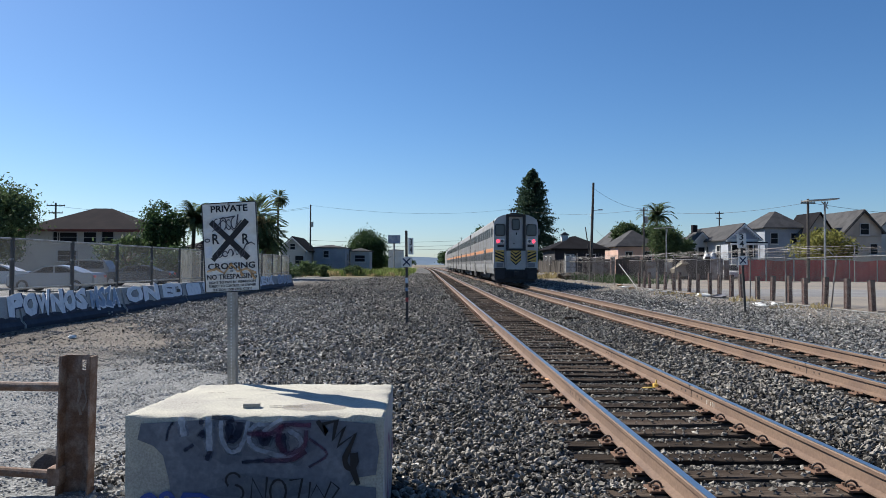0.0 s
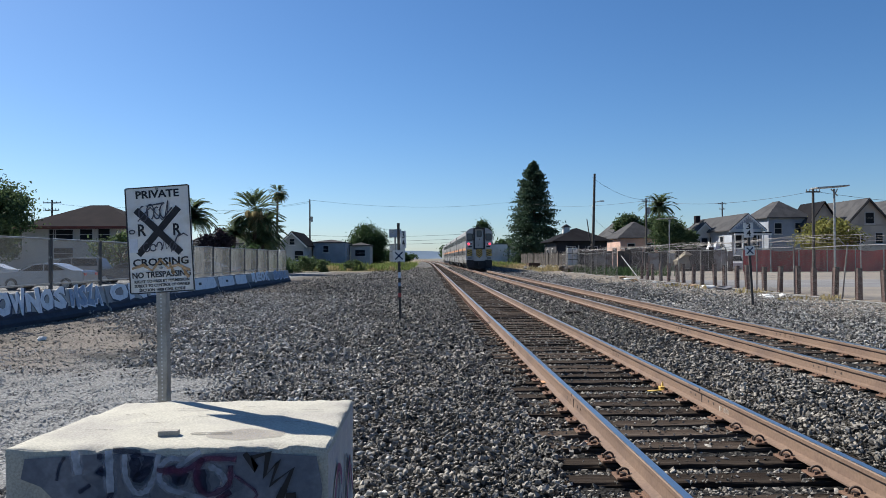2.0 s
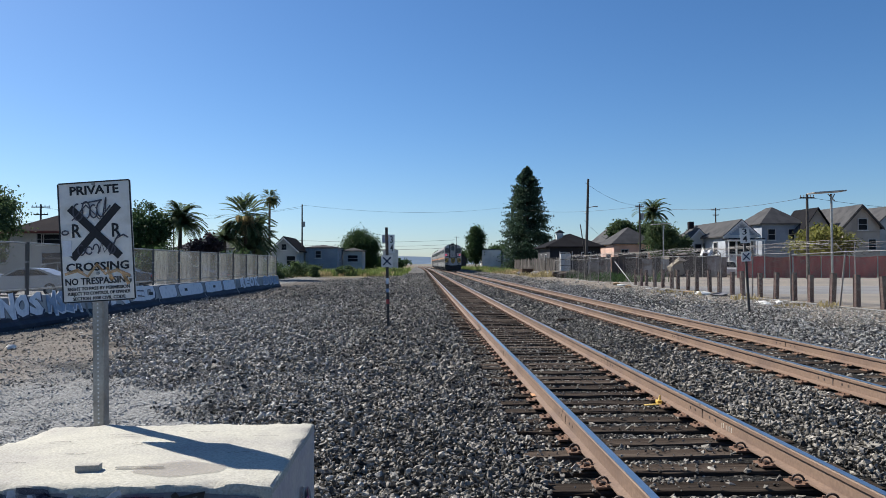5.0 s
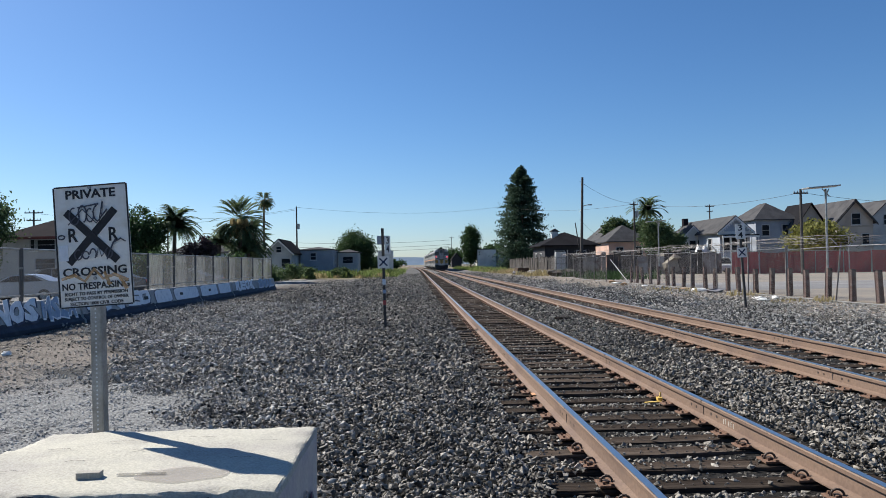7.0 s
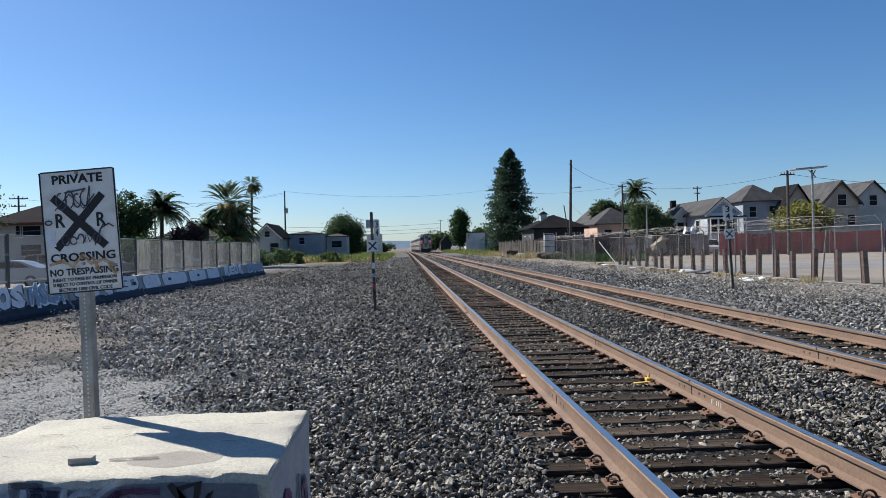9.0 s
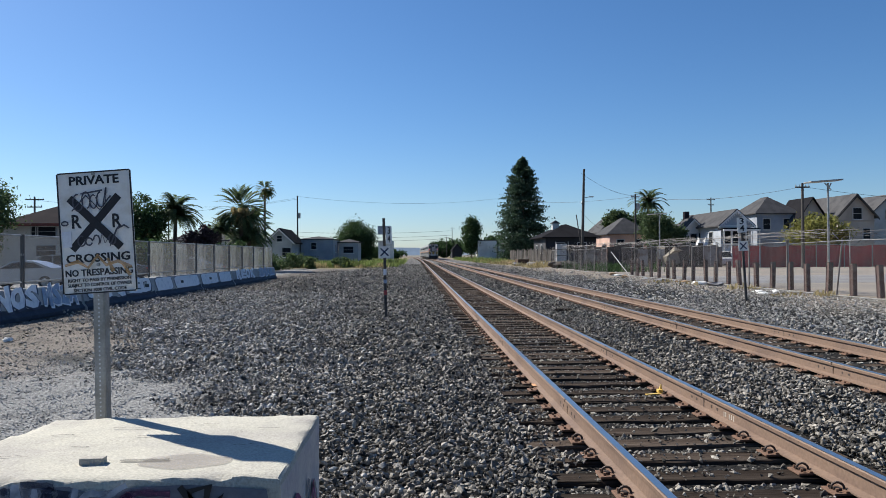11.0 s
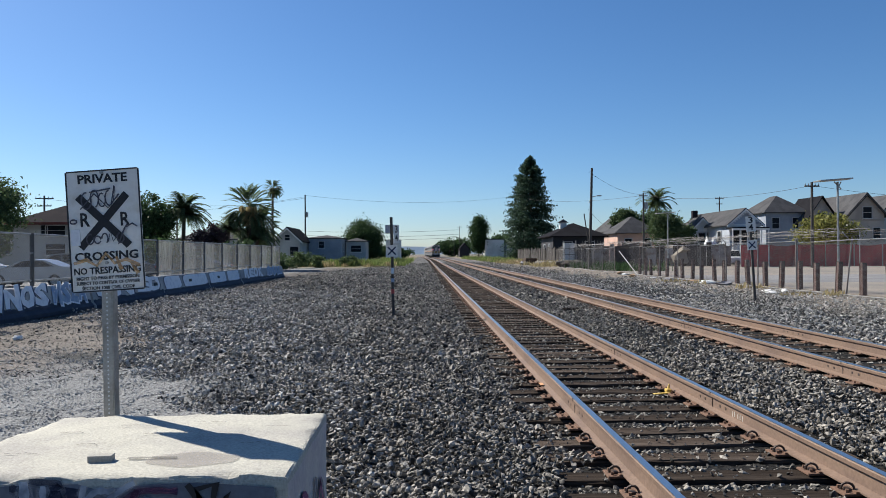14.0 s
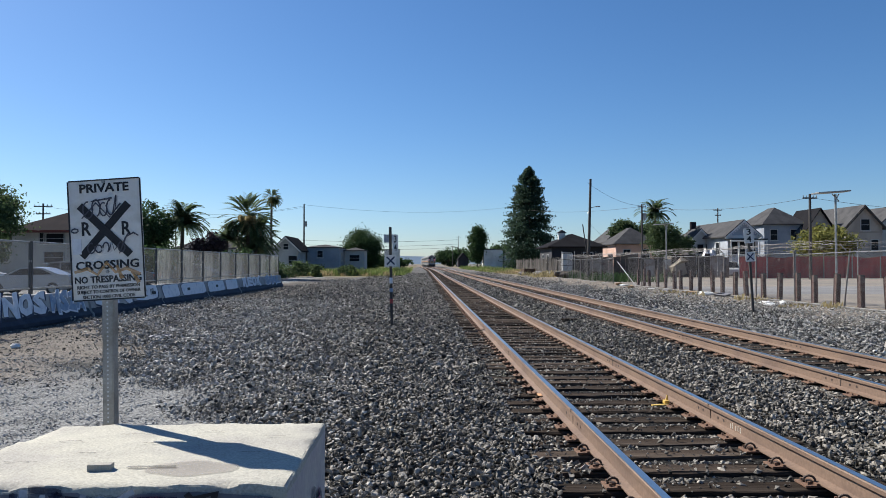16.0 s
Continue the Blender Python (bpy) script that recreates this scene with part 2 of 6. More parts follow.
def lay_ground():
    def axis(near, step, far, growth):
        a = list(np.arange(near[0], near[1] + step / 2, step))
        s = step
        while a[-1] < far:
            s *= growth
            a.append(a[-1] + s)
        s = step
        while a[0] > -far:
            s *= growth
            a.insert(0, a[0] - s)
        return np.array(a)
    xs, ys = axis((-16, 14), 0.2, 4000, 1.25), axis((-3, 60), 0.3, 4000, 1.2)
    X, Y = np.meshgrid(xs, ys)
    Z = ground_z(X, Y)
    near = (np.abs(X) < 20) & (Y < 70) & (Y > -6)
    Z = Z + np.where(near, np.random.normal(0, 0.008, X.shape), 0)
    v = np.stack([X, Y, Z], -1).reshape(-1, 3)
    i = np.arange(len(xs) * len(ys)).reshape(len(ys), len(xs))
    f = np.stack([i[:-1, :-1], i[:-1, 1:], i[1:, 1:], i[1:, :-1]], -1).reshape(-1, 4)
    m = bpy.data.materials.new("gravel_ground")
    m.use_nodes = True
    n, l = m.node_tree.nodes, m.node_tree.links
    b = n["Principled BSDF"]
    b.inputs["Roughness"].default_value = 0.9
    b.inputs["Specular IOR Level"].default_value = 0.2
    geo, sep = n.new("ShaderNodeNewGeometry"), n.new("ShaderNodeSeparateXYZ")
    l.new(geo.outputs["Position"], sep.inputs[0])
    wob = n.new("ShaderNodeTexNoise")
    wob.inputs["Scale"].default_value, wob.inputs["Detail"].default_value = 0.5, 4
    l.new(geo.outputs["Position"], wob.inputs["Vector"])

    def node(kind, op, a, c):
        q = n.new(kind)
        q.operation = op
        for k, s in enumerate((a, c)):
            if isinstance(s, (int, float)):
                q.inputs[k].default_value = s
            else:
                l.new(s, q.inputs[k])
        return q.outputs[0]
    xw = node("ShaderNodeMath", "ADD", sep.outputs["X"], node("ShaderNodeMath", "MULTIPLY", node("ShaderNodeMath", "SUBTRACT", wob.outputs["Fac"], 0.5), 4.5))
    yw = node("ShaderNodeMath", "ADD", sep.outputs["Y"], node("ShaderNodeMath", "MULTIPLY", node("ShaderNodeMath", "SUBTRACT", wob.outputs["Fac"], 0.5), 6.0))

    def span(value, a, c):
        q = n.new("ShaderNodeMapRange")
        q.interpolation_type = "SMOOTHSTEP"
        q.inputs["From Min"].default_value, q.inputs["From Max"].default_value = a, c
        l.new(value, q.inputs["Value"])
        return q.outputs["Result"]
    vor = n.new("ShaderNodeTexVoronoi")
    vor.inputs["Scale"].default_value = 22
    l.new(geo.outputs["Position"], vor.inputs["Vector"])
    grit = n.new("ShaderNodeTexNoise")
    grit.inputs["Scale"].default_value, grit.inputs["Detail"].default_value = 30, 8
    l.new(geo.outputs["Position"], grit.inputs["Vector"])

    def mix(f, a, c):
        q = n.new("ShaderNodeMix")
        q.data_type = "RGBA"
        if isinstance(f, float):
            q.inputs["Factor"].default_value = f
        else:
            l.new(f, q.inputs["Factor"])
        for k, s in ((6, a), (7, c)):
            if isinstance(s, tuple):
                q.inputs[k].default_value = (*s, 1)
            else:
                l.new(s, q.inputs[k])
        return q.outputs[2]
    # near-black bed: shade in the gaps between stones is put into the colour
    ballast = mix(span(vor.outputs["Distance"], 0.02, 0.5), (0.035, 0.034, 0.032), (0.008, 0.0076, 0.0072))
    pebble = n.new("ShaderNodeTexVoronoi")
    pebble.inputs["Scale"].default_value = 48
    l.new(geo.outputs["Position"], pebble.inputs["Vector"])
    speck = mix(span(pebble.outputs["Color"], 0.2, 0.85), (0.075, 0.078, 0.079), (0.30, 0.306, 0.305))
    fine = mix(0.6, mix(span(grit.outputs["Fac"], 0.35, 0.65), (0.12, 0.122, 0.123), (0.27, 0.273, 0.27)), speck)
    dirt = mix(span(grit.outputs["Fac"], 0.3, 0.7), (0.085, 0.076, 0.068), (0.235, 0.205, 0.175))
    grass = mix(span(grit.outputs["Fac"], 0.3, 0.7), (0.10, 0.095, 0.05), (0.22, 0.18, 0.10))
    # fine grey gravel of the drive at the left, dirt before the barriers and on the right verge, dry grass farther on
    drive = node("ShaderNodeMath", "MULTIPLY", span(xw, -3.9, -5.2), span(yw, 14.5, 11.5))
    lumps = n.new("ShaderNodeTexNoise")
    lumps.inputs["Scale"].default_value, lumps.inputs["Detail"].default_value = 5, 8
    l.new(geo.outputs["Position"], lumps.inputs["Vector"])
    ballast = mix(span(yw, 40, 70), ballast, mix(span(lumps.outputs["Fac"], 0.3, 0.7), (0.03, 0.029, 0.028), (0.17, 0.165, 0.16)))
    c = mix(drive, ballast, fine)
    dirtL = node("ShaderNodeMath", "MULTIPLY", node("ShaderNodeMath", "MULTIPLY", span(xw, -7.4, -8.8), span(yw, 9.5, 12.0)), span(yw, 24, 17))
    c = mix(dirtL, c, dirt)
    c = mix(node("ShaderNodeMath", "MULTIPLY", node("ShaderNodeMath", "MULTIPLY", span(xw, -9.2, -10.6), span(yw, 8, 12)), 0.75), c, mix(span(lumps.outputs["Fac"], 0.3, 0.7), (0.06, 0.053, 0.047), (0.15, 0.13, 0.11)))
    c = mix(node("ShaderNodeMath", "MULTIPLY", span(xw, 8.2, 9.6), 0.9), c, mix(span(grit.outputs["Fac"], 0.3, 0.7), (0.10, 0.086, 0.07), (0.33, 0.28, 0.225)))
    c = mix(node("ShaderNodeMath", "MULTIPLY", span(xw, -13.0, -14.5), 0.9), c, fine)
    far = node("ShaderNodeMath", "MULTIPLY", span(yw, 84, 96), node("ShaderNodeMath", "MAXIMUM", span(xw, -4.5, -6.5), span(xw, 9.0, 11.0)))
    c = mix(far, c, grass)
    c = mix(span(yw, 420, 600), c, (0.16, 0.15, 0.12))
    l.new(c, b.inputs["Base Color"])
    bump = n.new("ShaderNodeBump")
    bump.inputs["Strength"].default_value, bump.inputs["Distance"].default_value = 0.9, 0.03
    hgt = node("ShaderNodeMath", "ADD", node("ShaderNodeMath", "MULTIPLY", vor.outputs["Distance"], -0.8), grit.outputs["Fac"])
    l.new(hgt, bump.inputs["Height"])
    l.new(bump.outputs["Normal"], b.inputs["Normal"])
    tagged(mesh_from("ground", v, f, m), "grey ballast, fine gravel and dirt beside the tracks", "ground", kind="structure")


lay_ground()


def scatter_stones(name, area, count, size, label, falloff=0.0, keep=None, seed=1, lift=2.0, flat=0.85, mat=None, low=False, raised=0.0):
    """Broken stones strewn over area (x0, x1, y0, y1) of the ground, joined into one mesh."""
    rng = np.random.default_rng(seed)
    x0, x1, y0, y1 = area
    u = rng.random(count)
    y = y0 + (y1 - y0) * u ** (1 + falloff)
    x = x0 + (x1 - x0) * rng.random(count)
    if keep is not None:
        k = keep(x, y)
        x, y = x[k], y[k]
    count = len(x)
    phi = (1 + 5 ** 0.5) / 2
    base = np.array([(-1, phi, 0), (1, phi, 0), (-1, -phi, 0), (1, -phi, 0), (0, -1, phi), (0, 1, phi), (0, -1, -phi), (0, 1, -phi), (phi, 0, -1), (phi, 0, 1), (-phi, 0, -1), (-phi, 0, 1)]) / 1.9
    tri = np.array([(0, 11, 5), (0, 5, 1), (0, 1, 7), (0, 7, 10), (0, 10, 11), (1, 5, 9), (5, 11, 4), (11, 10, 2), (10, 7, 6), (7, 1, 8), (3, 9, 4), (3, 4, 2), (3, 2, 6), (3, 6, 8), (3, 8, 9), (4, 9, 5), (2, 4, 11), (6, 2, 10), (8, 6, 7), (9, 8, 1)])
    if low:
        base = np.array([(1, 0, 0), (-1, 0, 0), (0, 1, 0), (0, -1, 0), (0, 0, 1), (0, 0, -1)]) * 1.15
        tri = np.array([(0, 2, 4), (2, 1, 4), (1, 3, 4), (3, 0, 4), (2, 0, 5), (1, 2, 5), (3, 1, 5), (0, 3, 5)])
    if low == "chunk":
        base = np.array([(x, y, z) for z in (-1, 1) for y in (-1, 1) for x in (-1, 1)]) * 0.64
        tri = np.array([(0, 2, 3), (0, 3, 1), (4, 5, 7), (4, 7, 6), (0, 1, 5), (0, 5, 4), (2, 6, 7), (2, 7, 3), (0, 4, 6), (0, 6, 2), (1, 3, 7), (1, 7, 5)])
    nv = len(base)
    r = size[0] + (size[1] - size[0]) * rng.random(count) ** 2
    v = base[None] * (0.62 + 0.55 * rng.random((count, nv, 1))) + rng.normal(size=(count, nv, 3)) * 0.14
    v = v * np.stack([0.75 + 0.95 * rng.random(count), 0.55 + 0.5 * rng.random(count), 0.45 + 0.5 * rng.random(count)], -1)[:, None, :]
    q = rng.normal(size=(count, 4))
    q /= np.linalg.norm(q, axis=1)[:, None]
    a, b, c, d = q.T
    R = np.stack([1 - 2 * (c * c + d * d), 2 * (b * c - a * d), 2 * (b * d + a * c), 2 * (b * c + a * d), 1 - 2 * (b * b + d * d), 2 * (c * d - a * b), 2 * (b * d - a * c), 2 * (c * d + a * b), 1 - 2 * (b * b + c * c)], -1).reshape(-1, 3, 3)
    v = np.einsum("nij,nkj->nki", R, v) * r[:, None, None]
    v[:, :, 2] *= flat
    bed = np.where(np.abs(x) < 1.30, 0.012, 0.0) + np.where(np.abs(x - 3.755) < 1.3, 0.008, 0.0)
    pos = np.stack([x, y, ground_z(x, y) + raised - bed + r * np.where(bed > 0, 0.5, lift) * rng.random(count)], -1)
    v = (v + pos[:, None, :]).reshape(-1, 3)
    f = (tri[None] + nv * np.arange(count)[:, None, None]).reshape(-1, 3)
    return tagged(mesh_from(name, v, f, mat or STONE), label, "ballast", kind="stuff")


def off_ties(x, y):
    """True where no tie lies and no rail runs, nor the concrete block."""
    out = np.ones(len(x), bool)
    for cx, half, off in ((0.0, 1.30, 0.0), (3.755, 1.30, 0.21)):
        k = np.floor((y - TIE_0 - off) / 0.495 + 0.5)
        half = half - (0.42 if cx else 0.22) * np.abs(np.sin(k * 12.9898 + np.sign(x - cx))) - 0.06 * np.abs(np.sin(y * 60))
        on_tie = (np.abs(x - cx) < half) & (np.abs(((y - TIE_0 - off) / 0.495 + 0.5) % 1 - 0.5) * 0.495 < 0.135)
        rail = np.abs(np.abs(x - cx) - 0.755) < 0.11
        out &= ~(on_tie | rail)
    out &= ~((x > -4.5) & (x < -2.85) & (y > 3.6) & (y < 5.15))
    # thinning out towards the drive and the dirt at the left
    edge = -4.6 - 0.55 * np.clip(y - 9, 0, 12) + 0.35 * np.sin(y * 0.9 + np.sin(y * 2.3)) + 0.3 * np.sin(y * 3.1 + x)
    out &= (8.7 + 0.5 * np.sin(y * 0.8) + 1.1 * np.sin(x * 53.1 + y * 71.7) - x > 0)
    out &= (x - edge + 0.6 * np.sin(x * 37.7 + y * 91.3) > 0)
    return out


TIE_0 = 4.595 - 0.495 * 4


def dusty(x, y):
    """True towards the drive, where the ballast is pale with dust."""
    return x + 4.2 + 0.10 * (y - 8) + 1.6 * np.sin(x * 41.3 + y * 67.9) < 0


def verge(x, y):
    """True on the dusty side beyond the second track."""
    return x - 5.6 + 0.9 * np.sin(x * 33.1 + y * 57.7) > 0


def off_ties_clean(x, y):
    return off_ties(x, y) & ~dusty(x, y)


def off_ties_dusty(x, y):
    return off_ties(x, y) & dusty(x, y)


scatter_stones("ballast_stones", (-6.6, 3.2, 2.4, 9.5), 62000, (0.014, 0.034), "broken dark grey ballast stones beside and between the rails", 0.25, off_ties_clean, 3, 3.4)
scatter_stones("ballast_stones", (-6.6, 3.2, 2.4, 9.5), 62000, (0.014, 0.034), "dusty grey ballast stones beside and between the rails", 0.25, off_ties_dusty, 3, 3.4, mat=DUSTY_STONE)
scatter_stones("ballast_stones", (-6.6, 3.2, 9.3, 13.0), 34000, (0.014, 0.033), "dark grey ballast stones between the rails and the strip", 0.1, off_ties_clean, 16, 2.8, low="chunk")
scatter_stones("ballast_stones", (-6.6, 3.2, 9.3, 13.0), 34000, (0.014, 0.033), "dusty grey ballast stones between the rails and the strip", 0.1, off_ties_dusty, 16, 2.8, low="chunk", mat=DUSTY_STONE)
scatter_stones("ballast_stones", (-1.3, 1.3, 2.5, 20.0), 5200, (0.010, 0.028), "stray ballast stones lying on the ties", 0.3, lambda x, y: ~off_ties(x, y) & (np.abs(np.abs(x) - 0.755) > 0.14), 13, 0.3, low=True, raised=0.055)
scatter_stones("ballast_stones", (-1.36, -0.90, 2.5, 17.0), 1900, (0.016, 0.034), "ballast stones heaped over the ends of the ties", 0.25, lambda x, y: -x - 1.0 + 0.28 * np.sin(y * 5.3 + 2.0 * np.sin(y * 1.7)) > 0.1, 23, 1.2, low="chunk", raised=0.062)
scatter_stones("ballast_stones", (-4.6, 6.5, -4.0, 2.9), 34000, (0.018, 0.038), "broken grey ballast stones beside the rails", 0.0, off_ties, 14, low=True)
scatter_stones("ballast_stones", (-9.0, 9.0, 58.0, 135.0), 13000, (0.045, 0.085), "dark grey ballast stones far along the line", 0.4, off_ties, 15, low=True)
scatter_stones("ballast_stones", (1.4, 10.5, 6.0, 26.0), 46000, (0.018, 0.040), "broken grey ballast stones round the second track", 0.35, lambda x, y: off_ties(x, y) & ~verge(x, y), 4, 2.8, low="chunk")
scatter_stones("ballast_stones", (1.4, 10.5, 6.0, 26.0), 46000, (0.018, 0.040), "dusty grey ballast stones round the second track", 0.35, lambda x, y: off_ties(x, y) & verge(x, y), 4, 2.8, low="chunk", mat=DUSTY_STONE)
scatter_stones("ballast_stones", (-12.2, 1.4, 12.0, 34.0), 80000, (0.019, 0.043), "dark grey ballast stones strewn over the strip", 0.5, off_ties_clean, 5, 3.6, low=True)
scatter_stones("ballast_stones", (-12.2, 1.4, 12.0, 34.0), 80000, (0.019, 0.043), "dusty grey ballast stones strewn over the strip", 0.5, off_ties_dusty, 5, 3.6, low=True, mat=DUSTY_STONE)
scatter_stones("ballast_stones", (-12.2, 1.4, 10.0, 36.0), 3500, (0.024, 0.048), "coarser dark grey ballast stones lying on the strip", 0.2, off_ties, 19, 2.6, low=True)
scatter_stones("scattered_stones", (-12.2, -6.5, 11.0, 24.0), 7000, (0.008, 0.03), "loose stones scattered over the dirt and drive", 0.2, None, 8, 0.6, 0.8, None, True)
scatter_stones("ballast_stones", (-12, 10.5, 26.0, 80.0), 27000, (0.032, 0.065), "dark grey ballast stones along the line", 0.5, lambda x, y: off_ties(x, y) & ~verge(x, y), 6, low=True)
scatter_stones("ballast_stones", (-12, 10.5, 26.0, 80.0), 27000, (0.032, 0.065), "dusty grey ballast stones along the line", 0.5, lambda x, y: off_ties(x, y) & verge(x, y), 6, low=True, mat=DUSTY_STONE)
scatter_stones("gravel", (-10.5, -4.1, 4.0, 14.0), 34000, (0.007, 0.017), "fine light grey gravel of the drive", 0.3, None, 7, 0.5, 0.8, GRAVEL, True)

scatter_stones("scattered_stones", (8.0, 11.3, 13.0, 44.0), 11000, (0.012, 0.045), "loose stones and crumbs over the dirt verge", 0.5, None, 18, 0.6, 0.8, DUSTY_STONE, True)

# ---- tracks ----
RAIL_PROFILE = [(-0.07, 0.0), (0.07, 0.0), (0.07, 0.012), (0.012, 0.032), (0.009, 0.125), (0.034, 0.14), (0.036, 0.17), (0.030, 0.178), (-0.030, 0.178), (-0.036, 0.17), (-0.034, 0.14), (-0.009, 0.125), (-0.012, 0.032), (-0.07, 0.012)]


def bend(y):
    """How far the line swings to the left, far along it."""
    return -0.00006 * max(0.0, y - 150) ** 2


STATIONS = [-6, 150] + [150 + 25 * k for k in range(1, 31)]


def along_line(pts):
    """A profile of (x, z) pairs drawn along the line."""
    bm = bmesh.new()
    rows = [[bm.verts.new((x + bend(y), y, z)) for x, z in pts] for y in STATIONS]
    for a, b in zip(rows[:-1], rows[1:]):
        for i in range(len(pts)):
            j = (i + 1) % len(pts)
            bm.faces.new((a[i], a[j], b[j], b[i]))
    bm.faces.new(rows[0])
    bm.faces.new(rows[-1][::-1])
    return bm


def clip_mesh():
    """A spring clip: a steel rod bent into an upright hook, its toe on the rail's foot."""
    bm = bmesh.new()
    pts = [Vector((-0.075, -0.02, 0.0))] + [Vector((-0.012 - 0.048 * math.cos(a), -0.02 + 0.05 * k / 9, 0.026 + 0.048 * math.sin(a))) for k, a in enumerate(np.linspace(-0.5, 3.5, 10))] + [Vector((0.062, 0.04, 0.018)), Vector((0.07, -0.02, 0.022))]
    pts = [Vector((-p.x, p.y, p.z)) for p in pts]
    for a, b in zip(pts[:-1], pts[1:]):
        tube(bm, a, b, 0.0115, n=6)
    box(bm, (0.01, 0.0, 0.012), (0.05, 0.07, 0.03), bevel=0.005)
    me = bpy.data.meshes.new("spring_clip")
    bm.to_mesh(me)
    bm.free()
    me.materials.append(CLIP)
    return me


def track(cx, z, off, label, y_near, n_ties, tie_far):
    """A ballasted track: two rails, joints, ties, plates and clips; z: the tops of the ties."""
    t = thing("railway_track", pose(cx, 0, z), label, "track", "railway tracks", "structure")
    for side in (-1, 1):
        part("rail", along_line([(x + side * 0.755, h + 0.018) for x, h in RAIL_PROFILE]), RAIL_RUST, t, "rusty brown steel rail")
        part("rail_head", along_line([(side * 0.755 + a, b) for a, b in ((-0.028, 0.1955), (0.028, 0.1955), (0.028, 0.2015), (-0.028, 0.2015))]), RAIL_TOP, t, "polished running surface of the rail")
    rng = random.Random(5 + int(cx))
    tie_meshes = []
    for k in range(4):
        bm = bmesh.new()
        box(bm, (0, 0, -0.09), (2.59, 0.23, 0.18), bevel=0.014)
        bmesh.ops.subdivide_edges(bm, edges=[e for e in bm.edges if e.calc_length() > 1], cuts=6)
        for v in bm.verts:
            v.co += Vector((0, rng.uniform(-0.010, 0.010), rng.uniform(-0.010, 0.003)))
        me = bpy.data.meshes.new("tie")
        bmesh.ops.recalc_face_normals(bm, faces=bm.faces)
        bm.to_mesh(me)
        bm.free()
        me.materials.append(TIE)
        tie_meshes.append(me)
    plate = bpy.data.meshes.new("tie_plate")
    bm = bx((0, 0, 0.009), (0.36, 0.18, 0.018), 0.004)
    for sx in (-1, 1):
        box(bm, (sx * 0.085, 0, 0.022), (0.022, 0.17, 0.016))
        for sy in (-0.05, 0.055):
            tube(bm, (sx * 0.14, sy, 0.01), (sx * 0.14, sy, 0.04), 0.012, n=6)
    bm.to_mesh(plate)
    bm.free()
    plate.materials.append(PLATE)
    clip = clip_mesh()
    far_ties, far_plates = bmesh.new(), bmesh.new()
    first = TIE_0 + off
    for i in range(-18, tie_far):
        y = first + 0.495 * i + rng.uniform(-0.02, 0.02)
        skew, dx = rng.uniform(-0.8, 0.8), rng.uniform(-0.05, 0.05)
        if i < n_ties:
            shared("tie", rng.choice(tie_meshes), pose(dx, y, -0.004 - rng.random() * 0.02, 0, rng.uniform(-0.2, 0.2), skew), t)
            for side in (-1, 1):
                shared("tie_plate", plate, pose(side * 0.755, y, -0.001), t)
                if y < 7.3:
                    for s in (-1, 1):
                        if rng.random() < 0.9:
                            shared("spring_clip", clip, pose(side * 0.755 + s * 0.10, y, 0.012, 0, 0, (0 if s > 0 else 180) + rng.uniform(-12, 12)) @ Matrix.Diagonal((0.78, 0.9, 0.78, 1)), t)
        else:
            box(far_ties, (dx + bend(y), y, -0.09), (2.59, 0.23, 0.18))
            for side in (-1, 1):
                box(far_plates, (side * 0.755 + bend(y), y, 0.009), (0.36, 0.18, 0.018))
    tagged(part("tie", far_ties, TIE, t), kind="stuff")
    tagged(part("tie_plate", far_plates, PLATE, t), kind="stuff")
    # rail joints: a dark gap between two pairs of drilled holes
    for side, y in ((1, 8.23), (-1, 8.0), (-1, 19.3), (1, 12.2), (-1, 13.6)):
        y += off * 8
        joint = part("joint_gap", bx((side * 0.755, y, 0.12), (0.030, 0.014, 0.15)), CLIP, t, "dark gap at a rail joint")
        part("joint_gap", bx((side * 0.755, y, 0.185), (0.078, 0.010, 0.03)), CLIP, joint)
        for k in (-0.34, -0.2, 0.2, 0.34):
            part("bolt_hole", pipe((side * 0.755 - 0.0125, y + k, 0.095), (side * 0.755 + 0.0125, y + k, 0.095), 0.017, n=8), CLIP, joint)
    return t


NEAR_TRACK = track(0.0, 0.0, 0.0, "near main track with rusty rails and dark timber ties in ballast", 2.6, 110, 700)
track(3.755, 0.085, 0.21, "second track with rusty rails and timber ties half buried in ballast", 6, 100, 700)


ORANGE_MARK = material("orange_marking_paint", (0.50, 0.27, 0.14), 0.8, vary=0.3, scale=12, bump=0.2)
WHITE_MARK = material("white_marking_paint", (0.42, 0.39, 0.34), 0.8, vary=0.3, scale=12, bump=0.2)
part("paint_mark", bx((-0.835, 9.70, 0.043), (0.05, 0.16, 0.008), 0.003), ORANGE_MARK, NEAR_TRACK, "orange marking paint on the rail foot")
for y in (7.50, 7.55, 7.60, 7.68, 7.72):
    part("paint_mark", bx((0.745, y, 0.085 + 0.004 * math.sin(y * 60)), (0.006, 0.014, 0.05)), WHITE_MARK, NEAR_TRACK, "small white paint stroke on the rail web")


# ---- concrete block and crossing sign ----
PAINT_LILAC = material("faded_lilac_paint", (0.42, 0.385, 0.39), 0.85, vary=0.2, scale=6, bump=0.4, second=(0.50, 0.47, 0.43), big=5)


